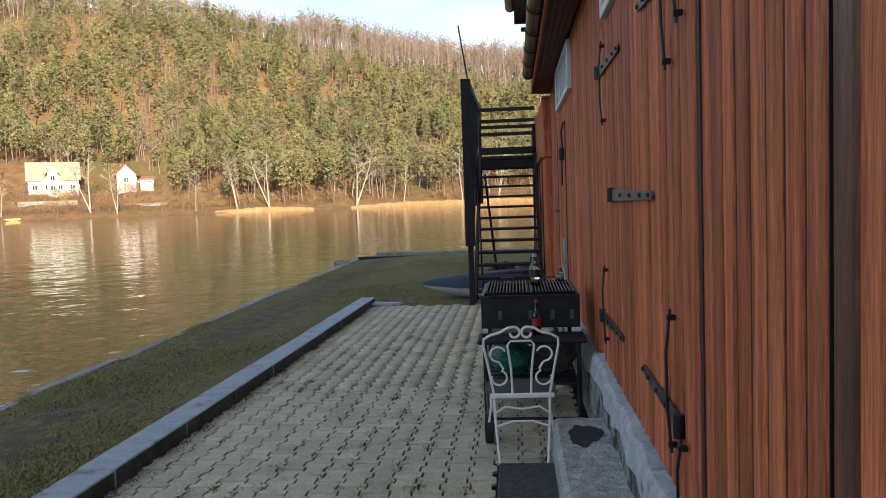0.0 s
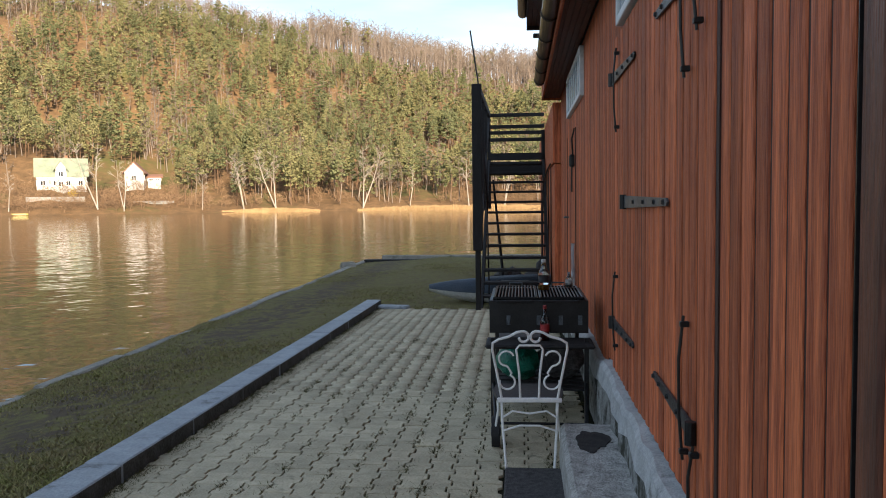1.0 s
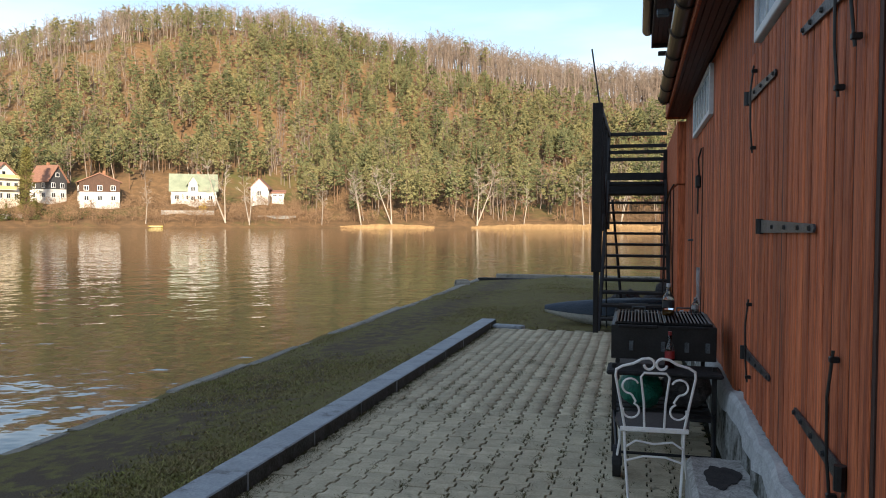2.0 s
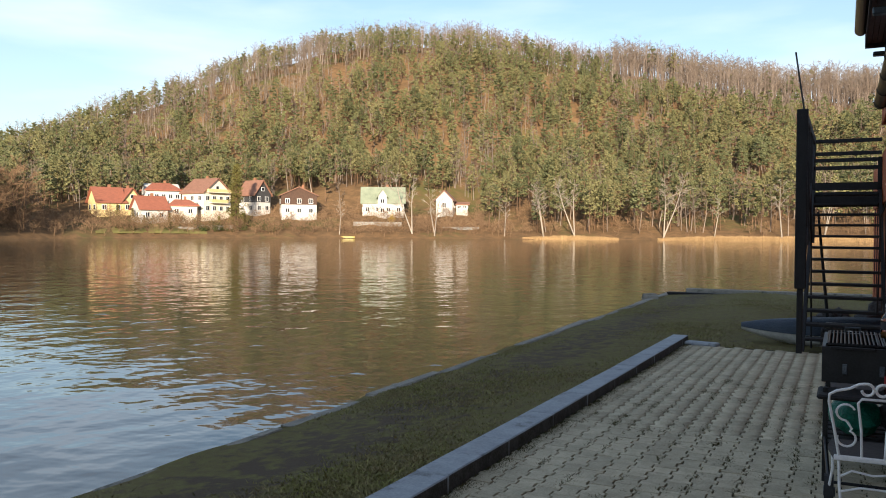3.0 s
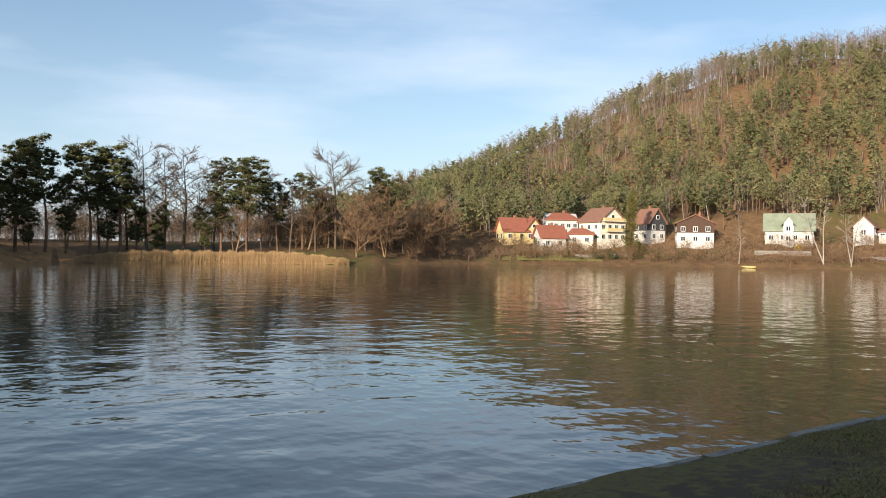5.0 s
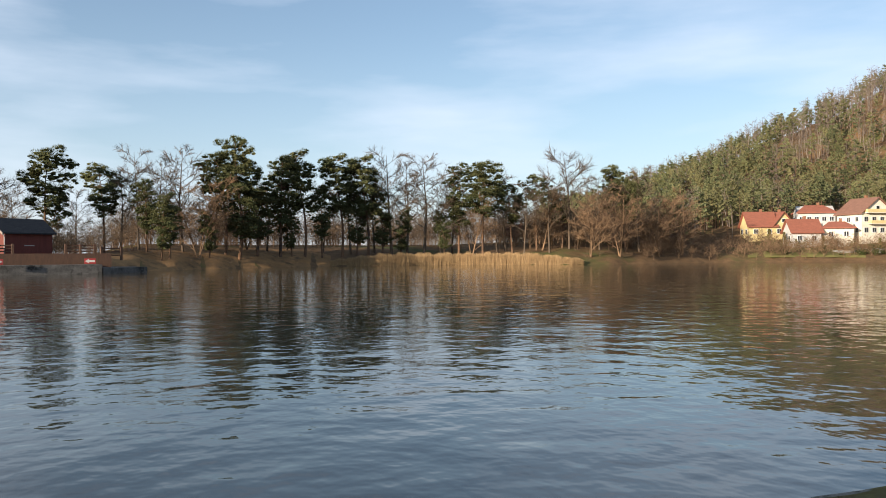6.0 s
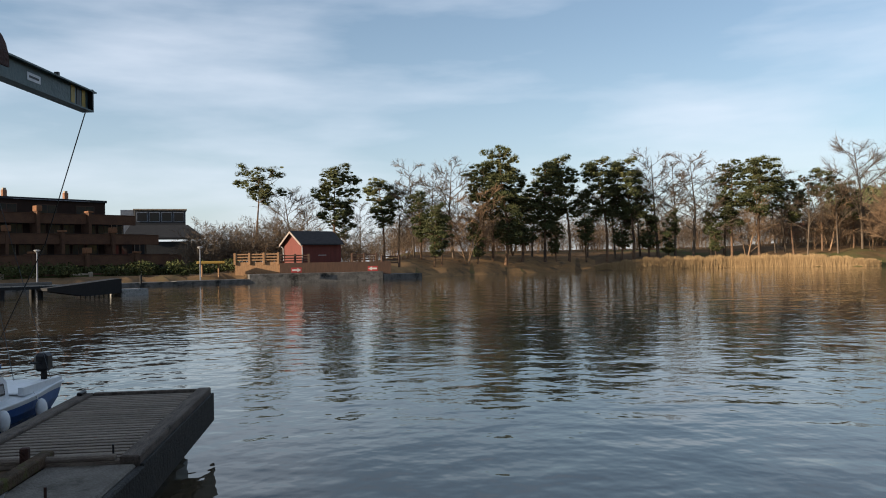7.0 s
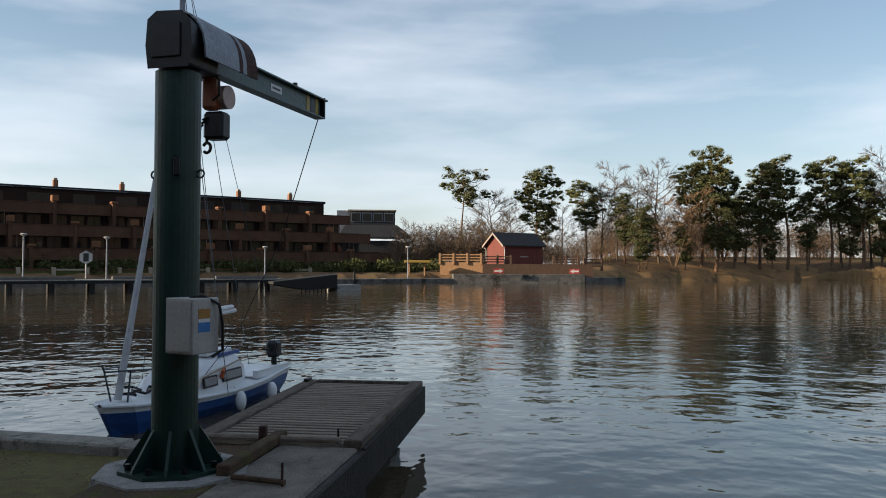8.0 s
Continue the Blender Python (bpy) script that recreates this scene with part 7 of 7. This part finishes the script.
part("power_cable", on_jib(bm), M["iron"], hoist)
# control box on the column
cb = thing("control_box", "grey metal control box fixed to the crane column", "control box", (CRANE[0] + 0.21, CRANE[1] + 0.265, 0.96), -13)
part("case", boxes(((-0.14, -0.135, 0.0), (0.135, 0.135, 0.41)), bevel=0.008), mat("light_grey_enamel", (0.42, 0.41, 0.38), (0.33, 0.32, 0.3), 5, 0.5, 0, 0.1, stain=(0.16, 0.12, 0.08), stain_scale=6, stain_at=0.66), cb)
part("door", boxes(((0.137, -0.12, 0.02), (0.143, 0.12, 0.39)), bevel=0.002), mat("light_grey_door", (0.4, 0.39, 0.36), (0.31, 0.3, 0.28), 5, 0.5, 0, 0.1), cb)
part("orange_label", boxes(((-0.04, 0.135, 0.26), (0.08, 0.138, 0.33))), plain("label_orange", (0.4, 0.2, 0.05)), cb, "orange and white warning label")
part("blue_label", boxes(((-0.04, 0.135, 0.16), (0.08, 0.138, 0.23))), plain("label_blue", (0.05, 0.2, 0.5)), cb, "blue and white label")
part("white_label", boxes(((-0.04, 0.135, 0.232), (0.08, 0.138, 0.257))), M["white_paint"], cb)
bm = bmesh.new()
tube(bm, [(0.05, 0.02, 0.41), (-0.02, 0.1, 0.42), (-0.1, 0.17, 0.36), (-0.13, 0.18, 0.2), (-0.13, 0.18, 0.02), (-0.06, 0.14, -0.03)], 0.012, 7)
part("cable", bm, M["iron"], cb, "black looping cable")

# ---------------------------------------------------------------- landing stage
M["deck"] = mat("weathered_grey_decking", (0.28, 0.235, 0.185), (0.16, 0.13, 0.105), 3, 0.85, 0, 0.4, (6, 1, 6), vary=0.14)
M["deck_edge"] = mat("wet_timber_and_gap_shade", (0.02, 0.018, 0.014), (0.01, 0.009, 0.008), 4, 0.75, 0, 0.5, stain=(0.04, 0.05, 0.02), stain_scale=3, stain_at=0.62)
dock = thing("landing_stage", "weathered grey slatted timber landing stage", "dock", (-7.3, -3.8, 0), 186.3)
L, W = 3.56, 1.5
k = 0
x = 0.0
while x < L - 0.1:
    part("deck_board", boxes(((x, 0.16, 0.02), (x + 0.074, W - 0.1, 0.06)), bevel=0.004), M["deck"], dock)
    x += 0.125
M["beam"] = mat("dark_weathered_beam", (0.17, 0.14, 0.115), (0.085, 0.07, 0.058), 4, 0.85, 0, 0.5, (1, 5, 5), stain=(0.04, 0.034, 0.028), stain_scale=4, stain_at=0.58)
part("side_beam", boxes(((-0.02, 0.0, -0.16), (L + 0.02, 0.16, 0.1)), bevel=0.012), M["beam"], dock, "broad grey side beam")
part("side_beam", boxes(((-0.02, W - 0.1, -0.2), (L, W + 0.06, 0.09)), bevel=0.012), M["beam"], dock)
part("end_beam", boxes(((L - 0.04, 0.16, -0.2), (L + 0.02, W - 0.1, 0.09)), bevel=0.01), M["beam"], dock)
part("joist", boxes(((0, 0.4, -0.2), (L, 0.5, 0.018)), ((0, 1.0, -0.2), (L, 1.1, 0.018))), M["deck_edge"], dock)
# dark strip added for the shaded gap and reflection below the side beam
part("fender_board", boxes(((-0.02, -0.035, -0.32), (L + 0.02, -0.003, 0.03)), bevel=0.006), M["deck_edge"], dock, "dark strip for the shaded gap under the side beam")
# hidden black box clear of the water, added to darken the deck gaps
part("float_box", boxes(((0.15, 0.25, -0.5), (L - 0.15, W - 0.25, -0.2)), bevel=0.05), M["iron"], dock)
bm = bmesh.new()
rod(bm, (0.03, 0.2, 0.075), (0.03, W, 0.075), 0.034, n=10)
part("hinge_pole", bm, M["deck"], dock, "worn round pole across the end")
bm = boxes(((L - 0.25, W - 0.03, 0.09), (L - 0.05, W + 0.03, 0.13)), bevel=0.01)
part("cleat", bm, M["iron"], dock)
M["slab"] = mat("grey_jetty_slab", (0.22, 0.2, 0.17), (0.14, 0.125, 0.105), 6, 0.9, 0, 0.4, stain=(0.08, 0.075, 0.055), stain_scale=2.5, stain_at=0.55)
M["moss_step"] = mat("mossy_brown_boards", (0.11, 0.075, 0.05), (0.06, 0.045, 0.03), 5, 0.95, 0, 0.5, stain=(0.075, 0.08, 0.022), stain_scale=4, stain_at=0.52)
jetty = thing("concrete_jetty", "low concrete jetty head beside the crane", "jetty", (-7.29, -3.83, 0), 4.6, kind="structure")
part("slab", boxes(((0.0, -0.72, -2.0), (2.6, 0.0, 0.03)), bevel=0.02), M["slab"], jetty)
part("mossy_step", boxes(((0.0, -1.6, -2.0), (2.6, -0.725, 0.018)), bevel=0.02), M["moss_step"], jetty, "brown mossy strip of the jetty")
part("wooden_fender", boxes(((-0.02, 0.003, -0.75), (2.6, 0.07, 0.012)), bevel=0.015), M["deck_edge"], jetty)
bt = thing("timber_baulk", "mossy old timber baulk lying on the jetty", "timber", (-6.8, -4.55, 0.03), 5)
part("baulk", boxes(((-0.62, -0.055, 0.0), (0.68, 0.055, 0.09)), bevel=0.012), M["moss_step"], bt)
part("stub", boxes(((-0.42, -0.125, -0.012), (-0.36, -0.058, 0.17)), bevel=0.008), M["rust"], bt, "rusty iron stub")
ir = thing("iron_rail", "short rusty iron rail with an upright pin on the jetty", "rail", (-6.02, -4.15, 0.03), 84)
bm = bmesh.new()
rod(bm, (-0.22, 0, 0.03), (0.22, 0, 0.03), 0.022)
part("rail", bm, M["moss_step"], ir)
bm = bmesh.new()
rod(bm, (0.2, 0, 0.0), (0.2, 0, 0.17), 0.01)
part("pin", bm, M["rust"], ir)
pin = thing("mooring_pin", "thin iron mooring pin on the landing stage", "pin", (-7.33, -4.03, 0.04))
bm = bmesh.new()
rod(bm, (0, 0, 0), (0, 0, 0.14), 0.009)
part("pin", bm, M["iron"], pin)


# ---------------------------------------------------------------- sailing boat
def build_boat():
    bow, stern = Vector((-9.7, -8.0)), Vector((-13.75, -8.0))
    v = stern - bow
    t = thing("sailing_boat", "small white and blue sailing boat moored by the quay", "boat", (bow.x, bow.y, WATER), math.degrees(math.atan2(v.y, v.x)))
    ln, n = v.length, 16
    blue = mat("blue_hull_paint", (0.02, 0.09, 0.3), (0.015, 0.065, 0.22), 2, 0.3, 0, 0.05)
    white = mat("white_gelcoat", (0.7, 0.72, 0.73), (0.6, 0.62, 0.63), 2, 0.35, 0, 0.05)

    def beam(u):
        return 0.72 * math.sin(math.pi * min(1.0, 0.06 + u * 0.62)) ** 0.75 if u < 0.75 else 0.72 * (1 - 0.5 * (u - 0.75))

    def sheer(u):
        return 0.42 - 0.1 * math.sin(math.pi * min(1, u * 1.1))
    for name, lo, hi, m_, out in (("hull", -0.25, 0.78, blue, 1.0), ("topside", 0.78, 1.0, white, 1.0)):
        bm, rows = bmesh.new(), []
        for i in range(n + 1):
            u = i / n
            b = beam(u) if i else 0.03
            rows.append([bm.verts.new((ln * u - (0.25 * hh * (1 - u) ** 3), sg * b * (0.72 + 0.28 * hh ** 0.6 if hh > 0 else 0.6), sheer(u) * hh)) for sg, hh in ((-1, hi), (-1, (hi + max(lo, 0)) / 2), (-1, lo), (1, lo), (1, (hi + max(lo, 0)) / 2), (1, hi))])
        for a, c in zip(rows, rows[1:]):
            for j in range(5):
                if not (name == "topside" and j == 2):
                    bm.faces.new((a[j], a[j + 1], c[j + 1], c[j]))
        bm.faces.new(rows[-1]), bm.faces.new(rows[0])
        part(name, bm, m_, t, smooth=False)
    bm, rows = bmesh.new(), []
    for i in range(n + 1):
        u = i / n
        b = (beam(u) if i else 0.03)
        rows.append([bm.verts.new((ln * u - 0.25 * (1 - u) ** 3, b * k, sheer(u) + 0.03 * (1 - k * k) + 0.004)) for k in (-1, -0.5, 0, 0.5, 1)])
    for a, c in zip(rows, rows[1:]):
        for j in range(4):
            bm.faces.new((a[j], a[j + 1], c[j + 1], c[j]))
    part("deck", bm, white, t)
    for sg in (-1, 1):
        bm = bmesh.new()
        tube(bm, [(ln * i / n - 0.25 * (1 - i / n) ** 3, sg * ((beam(i / n) if i else 0.03) + 0.01), sheer(i / n)) for i in range(n + 1)], 0.022, 6)
        part("rubbing_strake", bm, white, t)
    # cabin: sloped front, rounded top
    bm = bmesh.new()
    stations = ((0.2, 0.3, 0.03), (0.3, 0.42, 0.28), (0.42, 0.5, 0.44), (0.62, 0.52, 0.5), (0.66, 0.5, 0.36))
    rows = []
    for u, w, hh in stations:
        z = sheer(u)
        rows.append([bm.verts.new((ln * u, y, z + q)) for y, q in ((-w, 0), (-w * 0.92, hh * 0.75), (-w * 0.7, hh), (0, hh * 1.08), (w * 0.7, hh), (w * 0.92, hh * 0.75), (w, 0))])
    for a, c in zip(rows, rows[1:]):
        for j in range(6):
            bm.faces.new((a[j], a[j + 1], c[j + 1], c[j]))
    bm.faces.new(rows[0]), bm.faces.new(rows[-1])
    cabin = part("cabin", bm, white, t)
    for sg in (-1, 1):
        for u, lw in ((0.4, 0.2), (0.55, 0.3)):
            w, hh, z = float(lerp(u, [0.3, 0.42, 0.62], [0.42, 0.5, 0.52])), float(lerp(u, [0.3, 0.42, 0.62], [0.28, 0.44, 0.5])), sheer(u)
            bm = boxes(((-lw, -0.012, -0.085), (lw, 0.012, 0.085)), bevel=0.01)
            win = part("window", bm, M["iron"], cabin, at=pose(ln * u, sg * w * 0.975, z + hh * 0.42, sg * 9, 0, 0))
            bm = boxes(((-lw + 0.03, -0.016, -0.06), (lw - 0.03, 0.016, 0.06)), bevel=0.008)
            part("pane", bm, mat("pale_acrylic", (0.25, 0.28, 0.3), (0.2, 0.22, 0.24), 3, 0.1), win)
    bm = boxes(((ln * 0.46, -0.3, sheer(0.5) + 0.5), (ln * 0.64, 0.3, sheer(0.5) + 0.58)), bevel=0.02)
    part("hatch", bm, white, cabin)
    part("hatch_rail", boxes(((ln * 0.5, -0.39, sheer(0.5) + 0.48), (ln * 0.66, -0.36, sheer(0.5) + 0.54)), bevel=0.005), blue, cabin)
    # mast, boom and rigging
    steel = M["grey_iron"]
    mast = Vector((ln * 0.38, 0, sheer(0.4) + 0.3))
    top = mast + Vector((0, 0, 6.3))
    bm = bmesh.new()
    rod(bm, mast, top, 0.05, 0.04, 10)
    part("mast", bm, M["zinc"], t, "pale aluminium mast")
    bm = bmesh.new()
    rod(bm, (0.12, 0, 0.45), mast + (top - mast) * 0.82, 0.05, 0.02, 8)
    part("furled_sail", bm, mat("grey_white_sailcloth", (0.5, 0.51, 0.52), (0.4, 0.41, 0.43), 5, 0.9, 0, 0.5, (1, 1, 3)), t, "furled white jib on its stay")
    bm = bmesh.new()
    rod(bm, mast + Vector((0.05, 0, 0.75)), mast + Vector((1.7, 0, 0.82)), 0.035)
    rod(bm, mast + Vector((0.1, 0, 0.82)), mast + Vector((1.6, 0, 0.88)), 0.06, 0.04)
    part("boom", bm, M["white_paint"], t)
    for name, a, b in (("stay", top, (ln * 0.98, 0.1, sheer(1))), ("shroud", top - Vector((0, 0, 1.0)), (ln * 0.42, 0.72, sheer(0.4))), ("shroud", top - Vector((0, 0, 1.0)), (ln * 0.42, -0.72, sheer(0.4))), ("halyard", top, mast + Vector((0.12, 0.02, 0.3))), ("halyard", top, mast + Vector((0.3, 0.1, 0.1))), ("halyard", top - Vector((0, 0, 0.4)), (ln * 0.55, -0.4, sheer(0.5))), ("stay", top - Vector((0, 0, 0.2)), (ln * 0.98, -0.5, sheer(1)))):
        bm = bmesh.new()
        rod(bm, a, b, 0.006, n=4)
        part(name, bm, steel, t)
    # pulpit, stanchions, fenders, cleats
    bm = bmesh.new()
    tube(bm, [(0.75, 0.4, 0.38), (0.7, 0.4, 0.8), (0.1, 0.2, 0.84), (-0.15, 0, 0.84), (0.1, -0.2, 0.84), (0.7, -0.4, 0.8), (0.75, -0.4, 0.38)], 0.013, 6)
    tube(bm, [(-0.15, 0, 0.84), (-0.22, 0, 0.94)], 0.013, 6), tube(bm, [(0.1, 0.2, 0.84), (0.15, 0.12, 0.4)], 0.013, 6), tube(bm, [(0.1, -0.2, 0.84), (0.15, -0.12, 0.4)], 0.013, 6)
    part("pulpit", bm, steel, t, "bent steel bow rail")
    for sg, u in ((-1, 0.5), (-1, 0.74)):
        bm = bmesh.new()
        bmesh.ops.create_uvsphere(bm, u_segments=10, v_segments=8, radius=0.085, matrix=Matrix.Translation((ln * u, sg * (beam(u) + 0.08), 0.16)) @ Matrix.Diagonal((1, 1, 1.8, 1)))
        rod(bm, (ln * u, sg * (beam(u) + 0.05), 0.26), (ln * u, sg * beam(u) * 0.95, sheer(u) + 0.05), 0.008, n=5)
        part("fender", bm, white, t, smooth=True)
    bm = bmesh.new()
    tube(bm, [(0.5 + 0.3 * k * 0.3, 0.12 * math.sin(k * 1.7), 0.45 + 0.05 * (k % 2)) for k in range(9)], 0.02, 6)
    tube(bm, [(0.35 + 0.15 * math.cos(k * 1.3), 0.15 * math.sin(k * 1.3), 0.46 + 0.02 * k) for k in range(8)], 0.018, 6)
    part("rope_heap", bm, M["iron"], t, "heaped dark ropes on the foredeck")
    part("hull_lettering", boxes(*[((0.45 + k * 0.15, -beam((0.5 + k * 0.15) / ln) * 0.955 - 0.02, 0.15), (0.55 + k * 0.15, -beam((0.5 + k * 0.15) / ln) * 0.9, 0.27)) for k in range(4)]), white, t, "white registration bars")
    ob = bmesh.new()
    box(ob, (ln + 0.04, -0.36, 0.56), (ln + 0.3, -0.14, 0.86), 0.05), rod(ob, (ln + 0.2, -0.26, -0.2), (ln + 0.16, -0.26, 0.58), 0.05), rod(ob, (ln - 0.25, -0.26, 0.74), (ln + 0.06, -0.26, 0.7), 0.02)
    part("outboard_motor", ob, M["iron"], t, "black outboard motor")
    bm = boxes(((ln * 0.7, -0.6, sheer(0.8) + 0.01), (ln * 0.98, 0.6, sheer(0.8) + 0.03)), ((ln * 0.69, -0.64, sheer(0.8)), (ln * 0.99, -0.56, sheer(0.8) + 0.12)))
    part("cockpit_coaming", bm, white, t)
    bm = bmesh.new()
    tube(bm, [(ln * 0.47, -0.5, sheer(0.5) + 0.2), (ln * 0.46, -0.55, sheer(0.5) + 0.3), (ln * 0.48, -0.52, sheer(0.5) + 0.34)], 0.03, 6)
    part("life_line", bm, plain("orange_rope", (0.5, 0.1, 0.02)), t, "orange safety line")


build_boat()
rope = thing("mooring_rope", "pale mooring rope from the boat to the jetty", "rope")
bm = bmesh.new()
tube(bm, [(-7.6, -5.4, -0.12), (-8.0, -5.9, -0.28), (-9.2, -6.6, -0.12), (-10.6, -7.25, 0.05), (-11.6, -7.1, 0.25)], 0.012, 5)
part("rope", bm, M["pale_cap"], rope)
rope = thing("hoist_wire", "thin steel wire hanging from the jib tip to the boat", "wire")
bm = bmesh.new()
tube(bm, [(-8.83, -4.86, 3.2), (-9.3, -5.5, 1.9), (-10.0, -6.4, 0.75), (-10.6, -7.2, 0.1)], 0.006, 4)
part("wire", bm, M["iron"], rope)


# ---------------------------------------------------------------- paving
def paver_outline():
    w, a, ln = 0.0715 - 0.0046, 0.0125, 0.0983
    right = [(w + a, -ln), (w + a, -0.058), (w - a, -0.04), (w - a, 0.04), (w + a, 0.058), (w + a, ln)]
    return right + [(-x, y) for x, y in reversed(right)]


def paver_shell():
    """Vertices and faces of one interlocking paver: chamfered top and short sides."""
    out = np.array(paver_outline())
    n = len(out)
    inner = out * [0.965, 0.975]
    v = np.concatenate([np.c_[inner, np.zeros(n)], np.c_[out, np.full(n, -0.005)], np.c_[out, np.full(n, -0.03)]])
    f = [list(range(n))]
    for k in range(2):
        f += [[k * n + i, (k + 1) * n + i, (k + 1) * n + (i + 1) % n, k * n + (i + 1) % n] for i in range(n)]
    return v, f


def build_paving():
    pav = thing("paving", "grey interlocking concrete pavers with mossy joints", "paving", kind="structure")
    bm = bmesh.new()
    vs = [bm.verts.new((x, y, floor_z(y) - 0.014)) for x, y in ((KERB_IN - 0.05, -6), (WALL, -6), (WALL, 12.25), (KERB_IN - 0.05, 12.25))]
    bm.faces.new(vs)
    part("joint_bed", bm, M["bed"], pav, "dark mossy joint soil")
    v, f = paver_shell()
    me = bpy.data.meshes.new("paver")
    me.from_pydata([tuple(p) for p in v], [], f)
    me.materials.append(M["paver"])
    g = np.random.default_rng(6)
    cols = int((WALL - 0.06 - KERB_IN) / 0.143)
    rest_v, rest_t, n0 = [], [], 0
    tri = []
    for face in f:
        tri += [(face[0], face[i], face[i + 1]) for i in range(1, len(face) - 1)]
    # the concave top is cut into three bands, so that each band is convex
    m = 12
    tri = [(0, 1, 10), (0, 10, 11), (1, 2, 9), (1, 9, 10), (2, 3, 8), (2, 8, 9), (3, 4, 7), (3, 7, 8), (4, 5, 6), (4, 6, 7)] + tri[m - 2:]
    tri = np.array(tri)
    for c in range(cols):
        x = KERB_IN + 0.075 + c * 0.143
        y = -4.0 + (0.1 if c % 2 else 0.0)
        while y < 12.15:
            tilt = g.normal(size=2) * 0.25
            z = floor_z(y) + g.normal() * 0.0018
            turn = g.normal() * 0.5
            near = 3.3 < y < 6.4
            hidden = abs(x + 0.89) < 0.2 and abs(y - 4.02) < 0.36
            if not hidden and near:
                ob = new("paver", me)
                ob.parent = pav
                ob.matrix_basis = pose(x, y, z, tilt[0] - math.degrees(FALL), tilt[1], turn)
            elif not hidden:
                mm = np.array(pose(x, y, z, tilt[0] - math.degrees(FALL), tilt[1], turn))
                rest_v.append(v @ mm[:3, :3].T + mm[:3, 3]), rest_t.append(tri + n0)
                n0 += len(v)
            y += 0.2
    ob = new("paver_field", soup("paver_field", np.concatenate(rest_v), np.concatenate(rest_t), M["paver_far"]))
    ob.parent = pav
    tagged(ob, kind="stuff")
    # moss and dry weeds in the joints
    k = 20000
    spot = g.integers(0, 260, k)
    cx, cy = KERB_IN + 0.075 + 0.143 * np.floor(20 * g.random(260) ** 0.6) - 0.0715, 3.2 + 6 * g.random(260) ** 1.6
    x = np.where(g.random(k) < 0.6, cx[spot] + g.normal(size=k) * 0.025, KERB_IN + np.abs(g.normal(size=k)) * 0.05)
    y = np.where(x < KERB_IN + 0.16, g.uniform(3, 12.2, k), cy[spot] + g.normal(size=k) * 0.05)
    x = np.clip(x, KERB_IN + 0.01, WALL - 0.09)
    p = np.stack([x, y, floor_z(y) - 0.008], 1)
    a, h = g.uniform(0, 6.28, k), 0.01 + 0.014 * g.random(k)
    s = np.stack([np.cos(a), np.sin(a), 0 * a], 1) * 0.004
    tip = p + np.stack([g.normal(size=k) * 0.022, g.normal(size=k) * 0.022, h], 1)
    me2 = soup("weeds", np.stack([p - s, p + s, tip], 1).reshape(-1, 3), np.arange(3 * k).reshape(-1, 3), M["weed"])
    tagged(new("weeds", me2), "dry weeds, moss and leaf crumbs in the paving joints", "weeds", kind="stuff")


M["paver_far"] = mat("grey_paver_field", (0.55, 0.485, 0.345), (0.41, 0.36, 0.252), 9, 0.9, 0, 0.5, stain=(0.13, 0.12, 0.085), stain_scale=1.6, stain_at=0.66, island=0.13)
build_paving()
